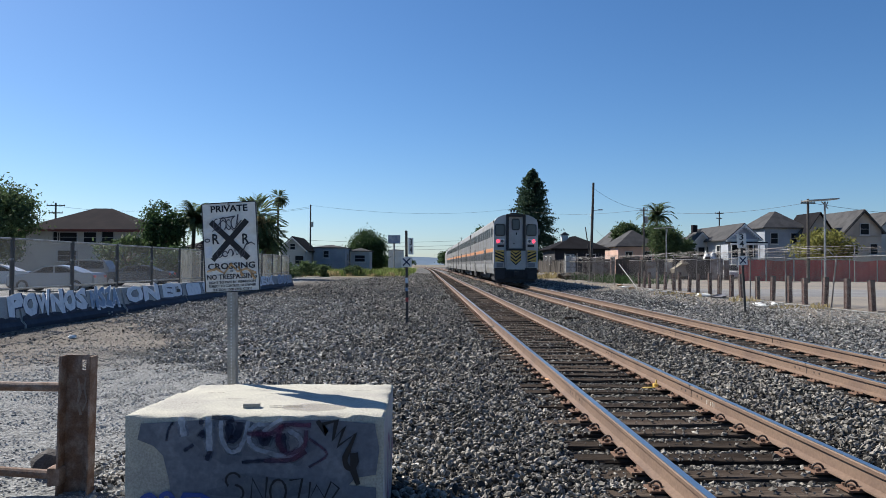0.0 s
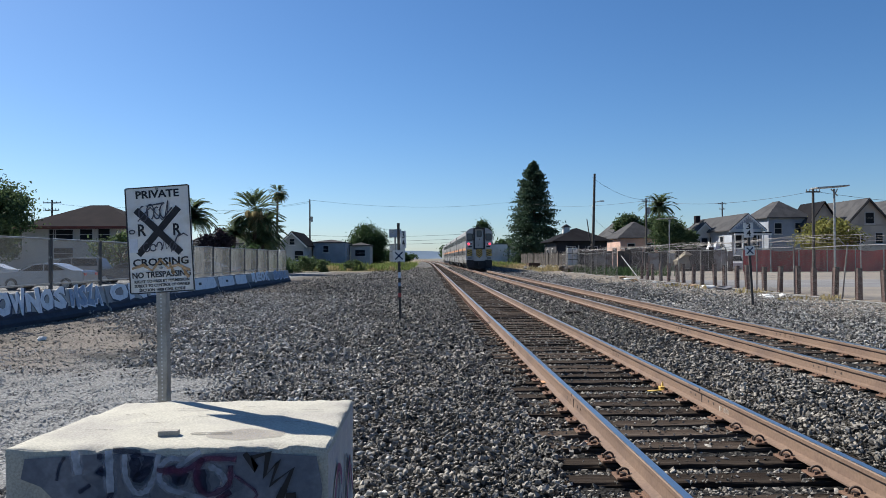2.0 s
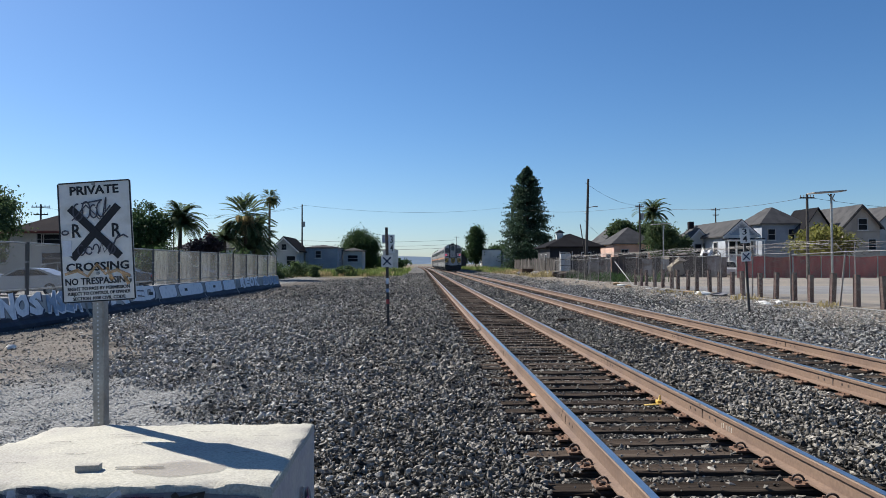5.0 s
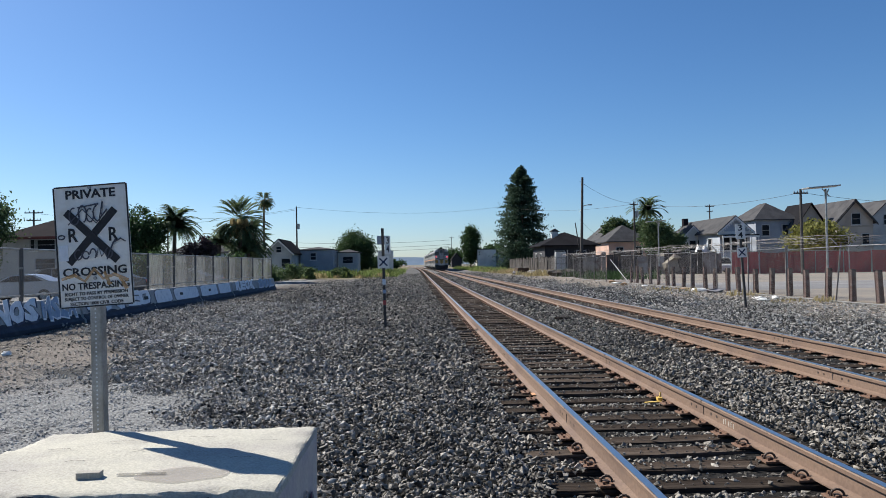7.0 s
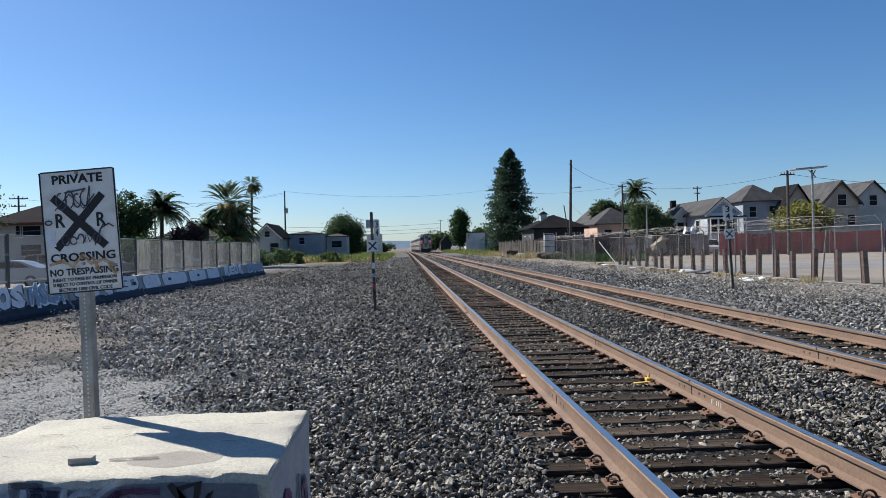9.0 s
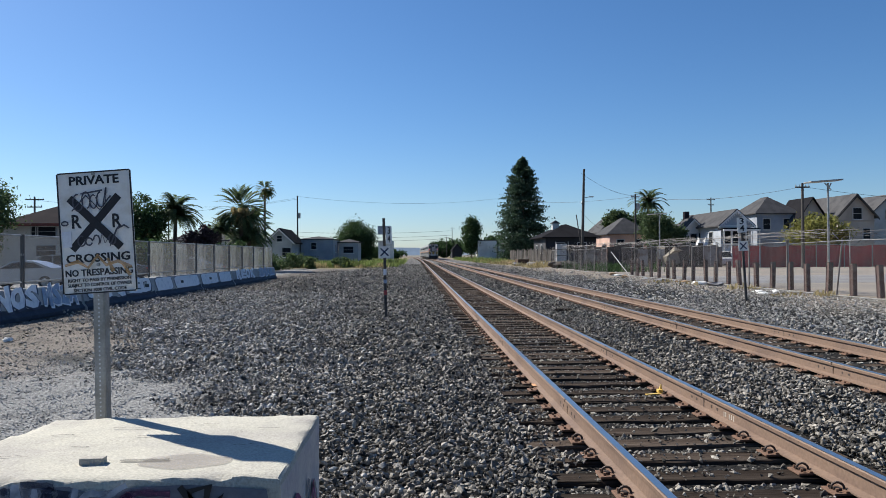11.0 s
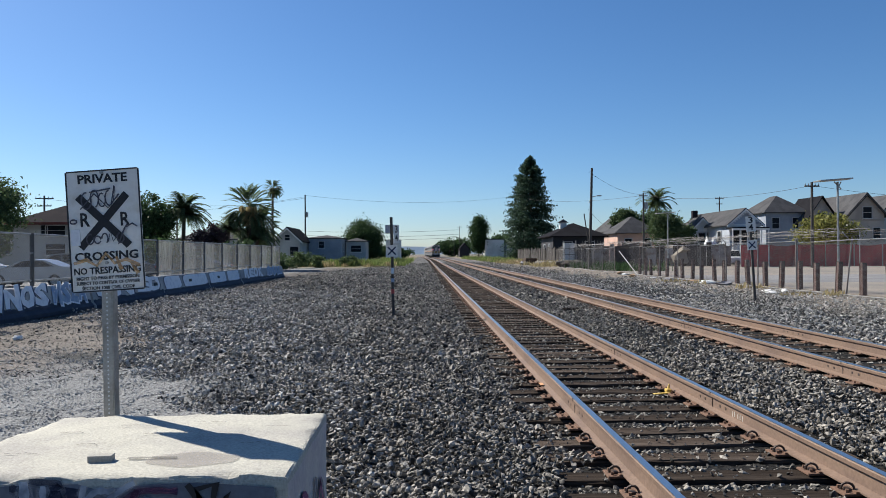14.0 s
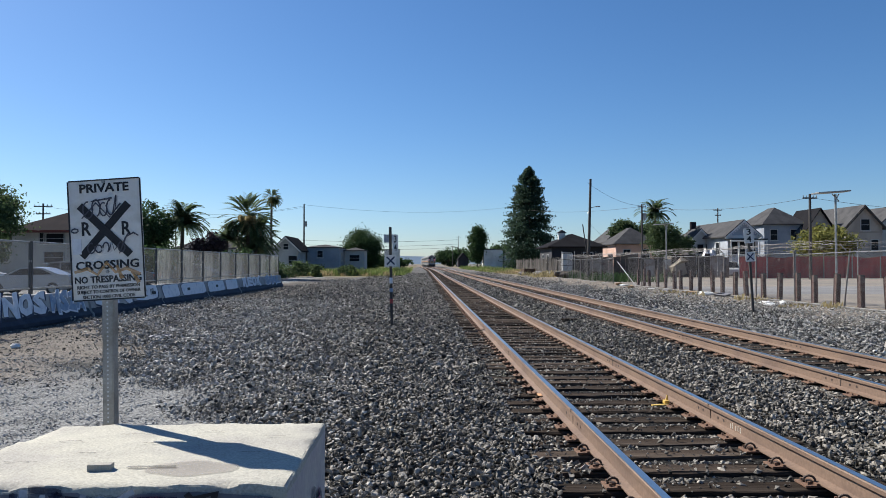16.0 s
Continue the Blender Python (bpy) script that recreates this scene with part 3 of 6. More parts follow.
def concrete_block():
    t = thing("concrete_block", pose(-3.66, 4.36, -0.1), "white-painted concrete block with graffiti, beside the sign post", "concrete block")
    bm = bx((0, 0, 0.425), (1.56, 1.34, 0.85), 0.012)
    bmesh.ops.subdivide_edges(bm, edges=bm.edges[:], cuts=30, use_grid_fill=True)
    for v in bm.verts:
        p = v.co.copy()
        v.co += noise.noise_vector(p * 4.0) * 0.005 + noise.noise_vector(p * 16) * 0.0013 + noise.noise_vector(p * 45) * 0.0004
        # worn and chipped upper edges
        rim = max(0.0, 1 - min(0.78 - abs(p.x), 0.67 - abs(p.y)) / 0.05) * max(0.0, 1 - (0.85 - p.z) / 0.06)
        chip = max(0.0, noise.noise(p * 9.0) + 0.15) + 0.9 * max(0.0, noise.noise(p * 23.0)) + 0.8 * max(0.0, noise.noise(p * 47.0))
        chip *= 0.25 if p.x < -0.73 else 1.0
        v.co.z -= 0.020 * rim * chip
        v.co.x -= math.copysign(0.009 * rim * chip, p.x) * (0.78 - abs(p.x) < 0.05)
        v.co.y -= math.copysign(0.013 * rim * chip, p.y) * (0.67 - abs(p.y) < 0.05)
        if v.co.z > 0.8 and v.co.x < -0.5 and v.co.y > 0.2:
            v.co.z -= 0.05 * (-0.5 - v.co.x)
    # the block's far side is a little narrower than its near one
    for v in bm.verts:
        if v.co.x < 0:
            v.co.x += v.co.x / 0.78 * (0.016 - 0.07 * v.co.y)
        v.co.y = -0.67 + (v.co.y + 0.67) * 0.91
    bm.normal_update()
    for f in bm.faces:
        f.material_index = 1 if f.normal.x > 0.75 and f.calc_center_median().z < 0.80 else 0
        f.smooth = True
    for e in bm.edges:
        e.smooth = not (len(e.link_faces) == 2 and e.calc_face_angle() > 0.5)
    part("block", bm, [CONCRETE, PAINT_LILAC], t)
    return t


BLOCK = concrete_block()


def crossing_sign():
    """A square-holed post standing behind the block, with a tall white sheet-metal sign that hangs a little askew."""
    t = thing("crossing_sign", pose(-4.078, 5.0, -0.1, 0, -3.4, -3.9), "white private railroad crossing sign on a perforated steel post", "sign")
    straight = Matrix.Translation((0, 0, 1.94)) @ pose(0, 0, 0, 0, 2.5, 0) @ Matrix.Translation((0, 0, -1.94))
    bm = bmesh.new()
    for a, b in (((-0.03, 0), (0.006, 0.06)), ((0.03, 0), (0.006, 0.06)), ((0, 0.03), (0.054, 0.006)), ((0, -0.03), (0.054, 0.006))):
        box(bm, (a[0], a[1], 1.1), (b[0], b[1], 2.2), straight)
    part("post", bm, GALV, t, "galvanised square post with holes")
    # pale discs on the front: daylight through the holes, put into the colour
    holes = bmesh.new()
    for k in range(44):
        tube(holes, straight @ Vector((0.0, -0.0345, 0.8 + k * 0.0254)), straight @ Vector((0.0, -0.032, 0.8 + k * 0.0254)), 0.0055, n=8)
    part("post_holes", holes, HOLE_LIGHT, t)
    plate = bx((0, -0.038, 1.939), (0.45, 0.004, 0.726))
    bmesh.ops.bevel(plate, geom=[e for e in plate.edges if abs(e.verts[0].co.y - e.verts[1].co.y) > 0.003], offset=0.016, segments=3, affect="EDGES", profile=0.5)
    part("panel", plate, SIGN_WHITE, t, "white sign panel")
    rim = bmesh.new()
    for s in (-1, 1):
        box(rim, (s * 0.2205, -0.0405, 1.939), (0.008, 0.006, 0.712))
        box(rim, (0, -0.0405, 1.939 + s * 0.3585), (0.43, 0.006, 0.008))
    part("border", rim, BLACK, t)
    for z in (2.285, 1.745):
        part("bolt", pipe((0.0, -0.04, z), (0.0, -0.05, z), 0.010, n=8), GALV, t)
    face = lambda x, z: pose(x, -0.0412, z, 90, 0, 0)
    letters("PRIVATE", 0.072, BLACK, t, face(0, 2.247), 0.30, 0.0018)
    for s in (-1, 1):
        letters("R", 0.115, BLACK, t, face(s * 0.122, 2.0 - s * 0.004), 0.056, 0.002)
        bar = solid([(-0.213, -0.023), (0.213, -0.023), (0.213, 0.023), (-0.213, 0.023)], 0.002, pose(-0.005, -0.0402 - (s > 0) * 0.0022, 1.995, 0, s * 46, 0))
        part("cross_bar", bar, BLACK, t, "black bar of the crossbuck")
    letters("CROSSING", 0.07, BLACK, t, face(0, 1.785), 0.385, 0.0016)
    letters("NO TRESPASSING", 0.056, BLACK, t, face(0, 1.70), 0.405, 0.001)
    for text, z, w in (("RIGHT TO PASS BY PERMISSION", 1.657, 0.38), ("SUBJECT TO CONTROL OF OWNER", 1.628, 0.385), ("SECTION 1008 CIVIL CODE", 1.598, 0.32)):
        letters(text, 0.028, BLACK, t, face(0, z), w, 0.0003)
    return t


HOLE_LIGHT = material("pale_hole_light", (0.60, 0.62, 0.64), 0.8, vary=0.2, bump=0)
SIGN = crossing_sign()


# ---- train ----
TRAIN_Z = 0.085 + 0.018 + 0.184
SILVER = material("brushed_stainless", (0.225, 0.232, 0.24), 0.6, 0.1, spec=0.12, vary=0.1, scale=2, bump=0.05, second=(0.18, 0.176, 0.17), big=0.6)
END_GREY = material("grey_end_paint", (0.46, 0.455, 0.44), 0.5, vary=0.12, scale=4, bump=0.05, second=(0.37, 0.36, 0.35), big=1.2)
ORANGE = material("orange_stripe", (0.46, 0.19, 0.075), 0.5, vary=0.1, scale=4, bump=0)
NAVY = material("dull_steel_band", (0.15, 0.15, 0.155), 0.6, 0.1, spec=0.15, vary=0.2, scale=3, bump=0.05, second=(0.11, 0.108, 0.11), big=0.8)
YELLOW = material("yellow_paint", (0.58, 0.39, 0.09), 0.5, vary=0.1, scale=4, bump=0)
DARK = material("dark_underframe", (0.03, 0.03, 0.032), 0.7, vary=0.3, scale=4, bump=0.2)
GLASS = material("tinted_glass", (0.015, 0.018, 0.022), 0.4, vary=0.05, scale=1, bump=0, spec=0.05)
REDLAMP = bpy.data.materials.new("lit_red_lens")
REDLAMP.use_nodes = True
REDLAMP.node_tree.nodes["Principled BSDF"].inputs["Base Color"].default_value = (0.8, 0.03, 0.04, 1)
REDLAMP.node_tree.nodes["Principled BSDF"].inputs["Emission Color"].default_value = (1, 0.03, 0.06, 1)
REDLAMP.node_tree.nodes["Principled BSDF"].inputs["Emission Strength"].default_value = 3.0
PALE_GLASS = material("sky_lit_glass", (0.05, 0.06, 0.075), 0.15, vary=0.05, scale=1, bump=0, spec=0.5)
DOOR_GREY = material("dark_grey_door_paint", (0.20, 0.20, 0.205), 0.6, vary=0.12, scale=4, bump=0.05)
CAR_L = 25.9


def rail_car(root, y0, end):
    """A bilevel coach from y0 to y0 + 25.9 in the train's space; end: with the rear face's details."""
    roof = [(1.55, 1.15)] + [(1.55, 3.95), (1.46, 4.28), (1.22, 4.50), (0.85, 4.66), (0.4, 4.73), (-0.4, 4.73), (-0.85, 4.66), (-1.22, 4.50), (-1.46, 4.28), (-1.55, 3.95), (-1.55, 1.15), (-1.48, 0.74), (1.48, 0.74)]
    body = bmesh.new()
    extrude(body, roof, y0 + 0.25, y0 + CAR_L - 0.25)
    car = part("coach", body, SILVER, root, "stainless bilevel coach body")
    y1 = y0 + CAR_L
    for s in (-1, 1):
        x = s * 1.556
        part("stripe", bx((x, (y0 + y1) / 2, 2.34), (0.012, CAR_L - 0.6, 0.24)), ORANGE, car, "orange stripe")
        part("stripe", bx((x, (y0 + y1) / 2, 1.82), (0.012, CAR_L - 0.6, 0.78)), NAVY, car, "dull lower side band")
        for k in range(13):
            y = y0 + 1.6 + k * 1.86
            part("window", bx((x, y, 3.55), (0.016, 1.35, 0.62), 0.0), GLASS, car, "tinted upper window")
            if k not in (3, 9):
                part("window", bx((x, y, 1.9), (0.02, 1.2, 0.5), 0.0), GLASS, car, "tinted lower window")
            else:
                door = part("door", bx((x, y, 1.62), (0.03, 1.5, 1.96), 0.0), SILVER, car, "closed sliding door")
                for dy in (-0.8, 0.0, 0.8):
                    part("door_edge", bx((x, y + dy, 1.62), (0.05, 0.09, 2.0)), DARK, door, "dark door jamb")
                for dy in (-0.38, 0.38):
                    part("door_glass", bx((x, y + dy, 2.05), (0.045, 0.34, 0.7)), GLASS, door)
        for k in range(9):
            part("corrugation", bx((x, (y0 + y1) / 2, 2.55 + k * 0.075), (0.014, CAR_L - 0.6, 0.03)), SILVER, car)
    for yy in (y0 + 3.4, y1 - 3.4):
        part("truck", bx((0, yy, 0.5), (2.5, 2.9, 0.5), 0.08), DARK, car, "dark bogie frame")
        for dy in (-1.25, 1.25):
            ws = pipe((-0.83, yy + dy, 0.46), (-0.69, yy + dy, 0.46), 0.46, n=20)
            tube(ws, (0.69, yy + dy, 0.46), (0.83, yy + dy, 0.46), 0.46, n=20)
            tube(ws, (-0.7, yy + dy, 0.46), (0.7, yy + dy, 0.46), 0.08, n=8)
            part("wheelset", ws, DARK, car, "steel wheelset")
    part("underframe", bx((0, (y0 + y1) / 2, 0.65), (2.2, 10, 0.6), 0.05), DARK, car)
    for yy in (y0 + 0.3, y1 - 0.3):
        part("end_band", bx((0, yy, 2.8), (3.13, 0.10, 3.0)), DARK, car, "dark vertical edge at the car's end")
    if not end:
        part("gangway", bx((0, y0 + 0.12, 2.7), (1.3, 0.6, 3.2), 0.05), DARK, car)
    if not end:
        return car
    # rear face: recessed end door in a dark diaphragm, windows, lamps, striped boards, coupler
    yf = y0 + 0.25
    for s in (-1, 1):
        face = bmesh.new()
        extrude(face, [(s * 0.68, 1.0), (s * 1.50, 1.0), (s * 1.56, 1.08), (s * 1.56, 3.95), (s * 1.54, 4.12), (s * 1.47, 4.29), (s * 1.36, 4.42), (s * 1.23, 4.51), (s * 0.96, 4.63), (s * 0.68, 4.69)], yf - 0.32, yf)
        part("end_wall", face, END_GREY, car, "grey painted rear face")
    ring = bmesh.new()
    for c, w in (((-0.59, 3.5), (0.18, 2.42)), ((0.59, 3.5), (0.18, 2.42)), ((0, 4.63), (1.0, 0.16)), ((0, 2.36), (1.0, 0.14))):
        box(ring, (c[0], yf - 0.27, c[1]), (w[0], 0.34, w[1]), bevel=0.03)
    part("end_door_surround", ring, DARK, car, "dark diaphragm round the end door")
    d = part("end_door", bx((0, yf - 0.20, 3.49), (1.0, 0.06, 2.12), 0.01), END_GREY, car, "closed grey end door")
    rim = solid([(0.29 * math.copysign(abs(math.cos(a)) ** 0.4, math.cos(a)), 0.39 * math.copysign(abs(math.sin(a)) ** 0.4, math.sin(a))) for a in np.linspace(0, 2 * math.pi, 33)[:-1]], 0.02, pose(0, yf - 0.235, 4.04))
    part("door_window", rim, DARK, d, "black rubber window frame")
    part("door_pane", bx((0, yf - 0.262, 4.04), (0.42, 0.012, 0.62), 0.0), PALE_GLASS, d)
    part("door_latch", bx((0.05, yf - 0.25, 3.42), (0.07, 0.05, 0.16), 0.01), DARK, d)
    part("door_latch", bx((-0.12, yf - 0.25, 2.76), (0.09, 0.04, 0.09), 0.01), DARK, d)
    part("lower_panel", bx((0, yf - 0.30, 1.66), (1.34, 0.1, 1.26), 0.02), END_GREY, car)
    for s in (-1, 1):
        frame_pts = [(0.36 * math.copysign(abs(math.cos(a)) ** 0.3, math.cos(a)), 0.40 * math.copysign(abs(math.sin(a)) ** 0.3, math.sin(a))) for a in np.linspace(0, 2 * math.pi, 33)[:-1]]
        w = part("end_window", solid(frame_pts, 0.03, pose(s * 1.10, yf - 0.32, 3.66)), DARK, car, "rear window with a black rubber frame")
        part("pane", bx((s * 1.10, yf - 0.354, 3.66), (0.6, 0.012, 0.68), 0.0), PALE_GLASS, w)
        part("wiper", pipe((s * 0.95, yf - 0.38, 4.05), (s * 0.78, yf - 0.38, 3.78), 0.014, n=6), DARK, w)
        h = part("lamp_housing", bx((s * 1.10, yf - 0.34, 2.91), (0.60, 0.07, 0.32), 0.02), SIGN_WHITE, car, "white lamp housing")
        part("tail_lamp", pipe((s * 1.25, yf - 0.37, 2.91), (s * 1.25, yf - 0.405, 2.91), 0.11, n=16), REDLAMP, h, "lit red tail lamp")
        part("head_lamp", pipe((s * 0.96, yf - 0.375, 2.91), (s * 0.96, yf - 0.40, 2.91), 0.10, n=16), PALE_GLASS, h)
        part("number_board", bx((s * 1.06, yf - 0.33, 2.60), (0.46, 0.03, 0.15), 0.01), DARK, car, "dark plate below the lamps")
        board = part("warning_board", bx((s * 1.14, yf - 0.33, 1.93), (0.62, 0.03, 0.76)), YELLOW, car, "yellow and black striped board")
        for k in range(4):
            z = 1.62 + k * 0.20
            up, lo = min(z + 0.05, 2.29), max(z - 0.05, 1.57)
            st = solid([(-0.305, lo - 1.93 + (0.10 if s < 0 else -0.08)), (0.305, lo - 1.93 + (-0.08 if s < 0 else 0.10)), (0.305, up - 1.93 + (-0.08 if s < 0 else 0.0)), (-0.305, up - 1.93 + (0.0 if s < 0 else -0.08))] if k in (0, 3) else [(-0.305, -0.06 - s * 0.13), (0.305, -0.06 + s * 0.13), (0.305, 0.05 + s * 0.13), (-0.305, 0.05 - s * 0.13)], 0.004, pose(s * 1.14, yf - 0.346, 1.93 if k in (0, 3) else z))
            part("black_stripe", st, BLACK, board)
        part("ditch_light", bx((s * 1.12, yf - 0.35, 1.32), (0.46, 0.06, 0.28), 0.02), DOOR_GREY, car, "ditch light box")
        part("step_box", bx((s * 1.1, yf - 0.1, 0.62), (0.75, 0.6, 0.5), 0.04), DARK, car)
        part("hand_rail", pipe((s * 0.78, yf - 0.38, 1.15), (s * 0.78, yf - 0.38, 2.35), 0.02), SILVER, car)
        part("side_mirror", bx((s * 1.66, yf - 0.1, 3.55), (0.10, 0.06, 0.42), 0.02), SILVER, car)
    board = part("warning_board", bx((0, yf - 0.37, 1.80), (0.74, 0.03, 0.98)), YELLOW, car, "yellow board with black chevrons")
    for k in range(4):
        z = 1.34 + k * 0.24
        for s in (-1, 1):
            part("black_stripe", solid([(0, -0.05), (s * 0.37, 0.25), (s * 0.37, min(0.36, 2.28 - z)), (0, 0.07)], 0.004, pose(0, yf - 0.386, z)), BLACK, board)
    for s in (-1, 1):
        part("white_corner", solid([(s * 0.37, 0), (s * 0.37, 0.34), (0, 0)], 0.006, pose(0, yf - 0.39, 1.311)), END_GREY, board, "grey corner below the chevrons")
    part("end_skirt", bx((0, yf - 0.24, 0.78), (3.02, 0.2, 0.72), 0.04), DARK, car, "black lower end panel")
    part("coupler", bx((0, yf - 0.55, 0.75), (0.3, 0.9, 0.3), 0.05), DARK, car, "coupler head")
    for s in (-0.7, -0.45, 0.5, 0.8):
        part("hose", pipe((s, yf - 0.4, 1.0), (s + 0.06, yf - 0.46, 0.45), 0.03, n=6), DARK, car, "black air hose")
    part("pilot", bx((0, yf - 0.15, 0.42), (2.7, 0.25, 0.5), 0.05), DARK, car, "dark end sill")
    horn = part("horn", bx((-0.05, yf + 0.5, 4.80), (0.5, 0.3, 0.14), 0.03), DARK, car, "roof horn cluster")
    for x, dx in ((-0.2, -0.06), (-0.05, 0.0), (0.12, 0.06)):
        part("trumpet", pipe((x, yf + 0.5, 4.92), (x + dx, yf + 0.2, 4.96), 0.03, 0.08, 10), DARK, horn)
    return car


def train():
    t = thing("passenger_train", pose(3.755, 50.3, TRAIN_Z), "silver bilevel passenger train with an orange stripe, driving away", "train")
    t.scale.z = 1.055
    for k in range(4):
        rail_car(t, k * (CAR_L + 0.15), k == 0)
    # locomotive at the far head
    y0 = 4 * (CAR_L + 0.15)
    part("locomotive", extrude(bmesh.new(), [(1.5, 0.8), (1.5, 3.6), (1.1, 4.4), (-1.1, 4.4), (-1.5, 3.6), (-1.5, 0.8)], y0 + 0.3, y0 + 17.5), SILVER, t, "locomotive at the head")
    part("locomotive_trucks", bx((0, y0 + 9, 0.55), (2.4, 15, 0.7), 0.1), DARK, t)
    return t


TRAIN = train()


# ---- graffiti, brick and rusted gate at the block ----
PAINT_WHITE = material("white_spray_paint", (0.72, 0.74, 0.78), 0.6, vary=0.12, scale=12, bump=0.05, second=(0.5, 0.53, 0.6), big=5, amount=0.3)
PAINT_BLUE = material("blue_spray_paint", (0.03, 0.075, 0.32), 0.6, vary=0.25, scale=12, bump=0.05)
PAINT_NAVY = material("dark_blue_spray_paint", (0.03, 0.038, 0.085), 0.6, vary=0.25, scale=12, bump=0.05)
PAINT_PURPLE = material("purple_spray_paint", (0.20, 0.05, 0.14), 0.6, vary=0.25, scale=12, bump=0.05)
PAINT_PALE = material("pale_blue_spray_paint", (0.30, 0.38, 0.48), 0.6, vary=0.2, scale=12, bump=0.05, second=(0.2, 0.28, 0.42), big=4)
PAINT_GREY = material("grey_cover_paint", (0.118, 0.135, 0.170), 0.7, vary=0.25, scale=6, bump=0.1, second=(0.20, 0.215, 0.245), big=4.5, amount=0.3)


def block_graffiti():
    y = -0.682
    patch = bmesh.new()
    outline = [(-0.74, 0.80), (-0.76, 0.70), (-0.66, 0.66), (-0.60, 0.60), (-0.56, 0.44), (-0.54, 0.30), (-0.62, 0.2), (-0.7, 0.05), (0.74, 0.05), (0.73, 0.40), (0.56, 0.415), (0.60, 0.46), (0.73, 0.48), (0.75, 0.64), (0.72, 0.80), (0.4, 0.825), (0.2, 0.82), (-0.02, 0.80), (-0.1, 0.825), (-0.4, 0.82)]
    patch.faces.new([patch.verts.new((x, y, z)) for x, z in outline])
    part("grey_patch", patch, PAINT_GREY, BLOCK, "grey paint over older graffiti")
    # old cloudy spray under the strokes, and thin cracks along the top
    for j, (x, z, rx, rz) in enumerate(((-0.25, 0.68, 0.17, 0.12), (-0.02, 0.68, 0.15, 0.11), (0.2, 0.66, 0.13, 0.11), (0.02, 0.40, 0.3, 0.08))):
        cloud = bmesh.new()
        cloud.faces.new([cloud.verts.new((x + rx * c * (1 + 0.25 * math.sin(5 * a + j)), y - 0.0008 - 0.0003 * j, z + rz * s * (1 + 0.2 * math.sin(4 * a)))) for a, c, s in ((a, math.cos(a), math.sin(a)) for a in np.linspace(0, 2 * math.pi, 41)[:-1])])
        part("spray_cloud", cloud, screen_material("thin_blue_spray", (0.05, 0.056, 0.085), 0.16, 0.5, 9), BLOCK, "thin cloud of blue spray")
    tints = {"navy": ((0.020, 0.027, 0.068), 0.62), "pale": ((0.46, 0.52, 0.62), 0.62), "purple": ((0.15, 0.035, 0.10), 0.55)}
    faint = {k: screen_material("dense_" + k + "_spray", c, a, 0.6, 5) for k, (c, a) in tints.items()}
    veil = {k: screen_material("thin_" + k + "_spray", c, a * 0.35, 0.6, 5) for k, (c, a) in tints.items()}
    sets = [
        (BLACK, 0.034, [[(0.36, 0.82), (0.42, 0.74), (0.40, 0.80), (0.48, 0.82), (0.46, 0.70), (0.53, 0.78), (0.49, 0.66), (0.60, 0.74), (0.54, 0.60)], arc(0.57, 0.58, 0.035, 0.06, 90, 400), [(0.58, 0.62), (0.59, 0.5), (0.62, 0.42)]]),
        (BLACK, 0.014, [arc(-0.16, 0.45, 0.045, 0.045, 20, 230), arc(-0.15, 0.37, 0.055, 0.05, 90, -110), [(-0.05, 0.30), (-0.04, 0.46), (0.04, 0.31), (0.05, 0.47)], arc(0.12, 0.38, 0.05, 0.075, 90, 450), [(0.19, 0.45), (0.27, 0.46), (0.24, 0.30)], [(0.32, 0.44), (0.31, 0.32), (0.36, 0.42), (0.41, 0.34), (0.45, 0.44), (0.50, 0.40), (0.46, 0.34), (0.52, 0.31)]]),
        (PAINT_BLUE, 0.03, [arc(-0.68, 0.30, 0.05, 0.06, 0, 340), arc(-0.57, 0.32, 0.04, 0.05, 200, -60), [(-0.50, 0.28), (-0.46, 0.36), (-0.36, 0.36), (-0.22, 0.28), (-0.12, 0.22)], [(-0.66, 0.18), (-0.45, 0.24), (-0.30, 0.2)]]),
    ]
    for k, (mat, w, strokes) in enumerate(sets):
        for j, s in enumerate(strokes):
            part("graffiti_stroke", stroke(bmesh.new(), s, w, y, 0.010 + 0.0015 * k + 0.0002 * j), mat, BLOCK, "sprayed graffiti line")
    layer = []

    def spray(tint, w, pts):
        """A soft sprayed line: a wide thin veil under a narrower, denser one."""
        fine = [(a[0] + (b[0] - a[0]) * k / 4, a[1] + (b[1] - a[1]) * k / 4) for a, b in zip(pts[:-1], pts[1:]) for k in range(4)] + [pts[-1]]
        for _ in range(2):
            fine = fine[:1] + [((p[0] + 2 * q[0] + r[0]) / 4, (p[1] + 2 * q[1] + r[1]) / 4) for p, q, r in zip(fine, fine[1:], fine[2:])] + fine[-1:]
        for mat, width in ((veil[tint], w * 1.7), (faint[tint], w)):
            layer.append(tint)
            part("graffiti_stroke", stroke(bmesh.new(), fine, width, y, 0.0022 + 0.0002 * len(layer)), mat, BLOCK, "soft sprayed graffiti line")

    spray("navy", 0.013, [(-0.54, 0.81), (-0.57, 0.76), (-0.58, 0.69)])
    spray("navy", 0.029, [(-0.38, 0.81), (-0.32, 0.81), (-0.33, 0.76), (-0.38, 0.73), (-0.32, 0.72), (-0.30, 0.65), (-0.33, 0.57)])
    spray("navy", 0.051, [(-0.19, 0.80), (-0.19, 0.68), (-0.13, 0.74), (-0.12, 0.81)])
    spray("navy", 0.026, [(-0.30, 0.84), (-0.15, 0.83), (-0.21, 0.80)])
    spray("navy", 0.045, [(-0.01, 0.76), (0.03, 0.66), (0.06, 0.73)])
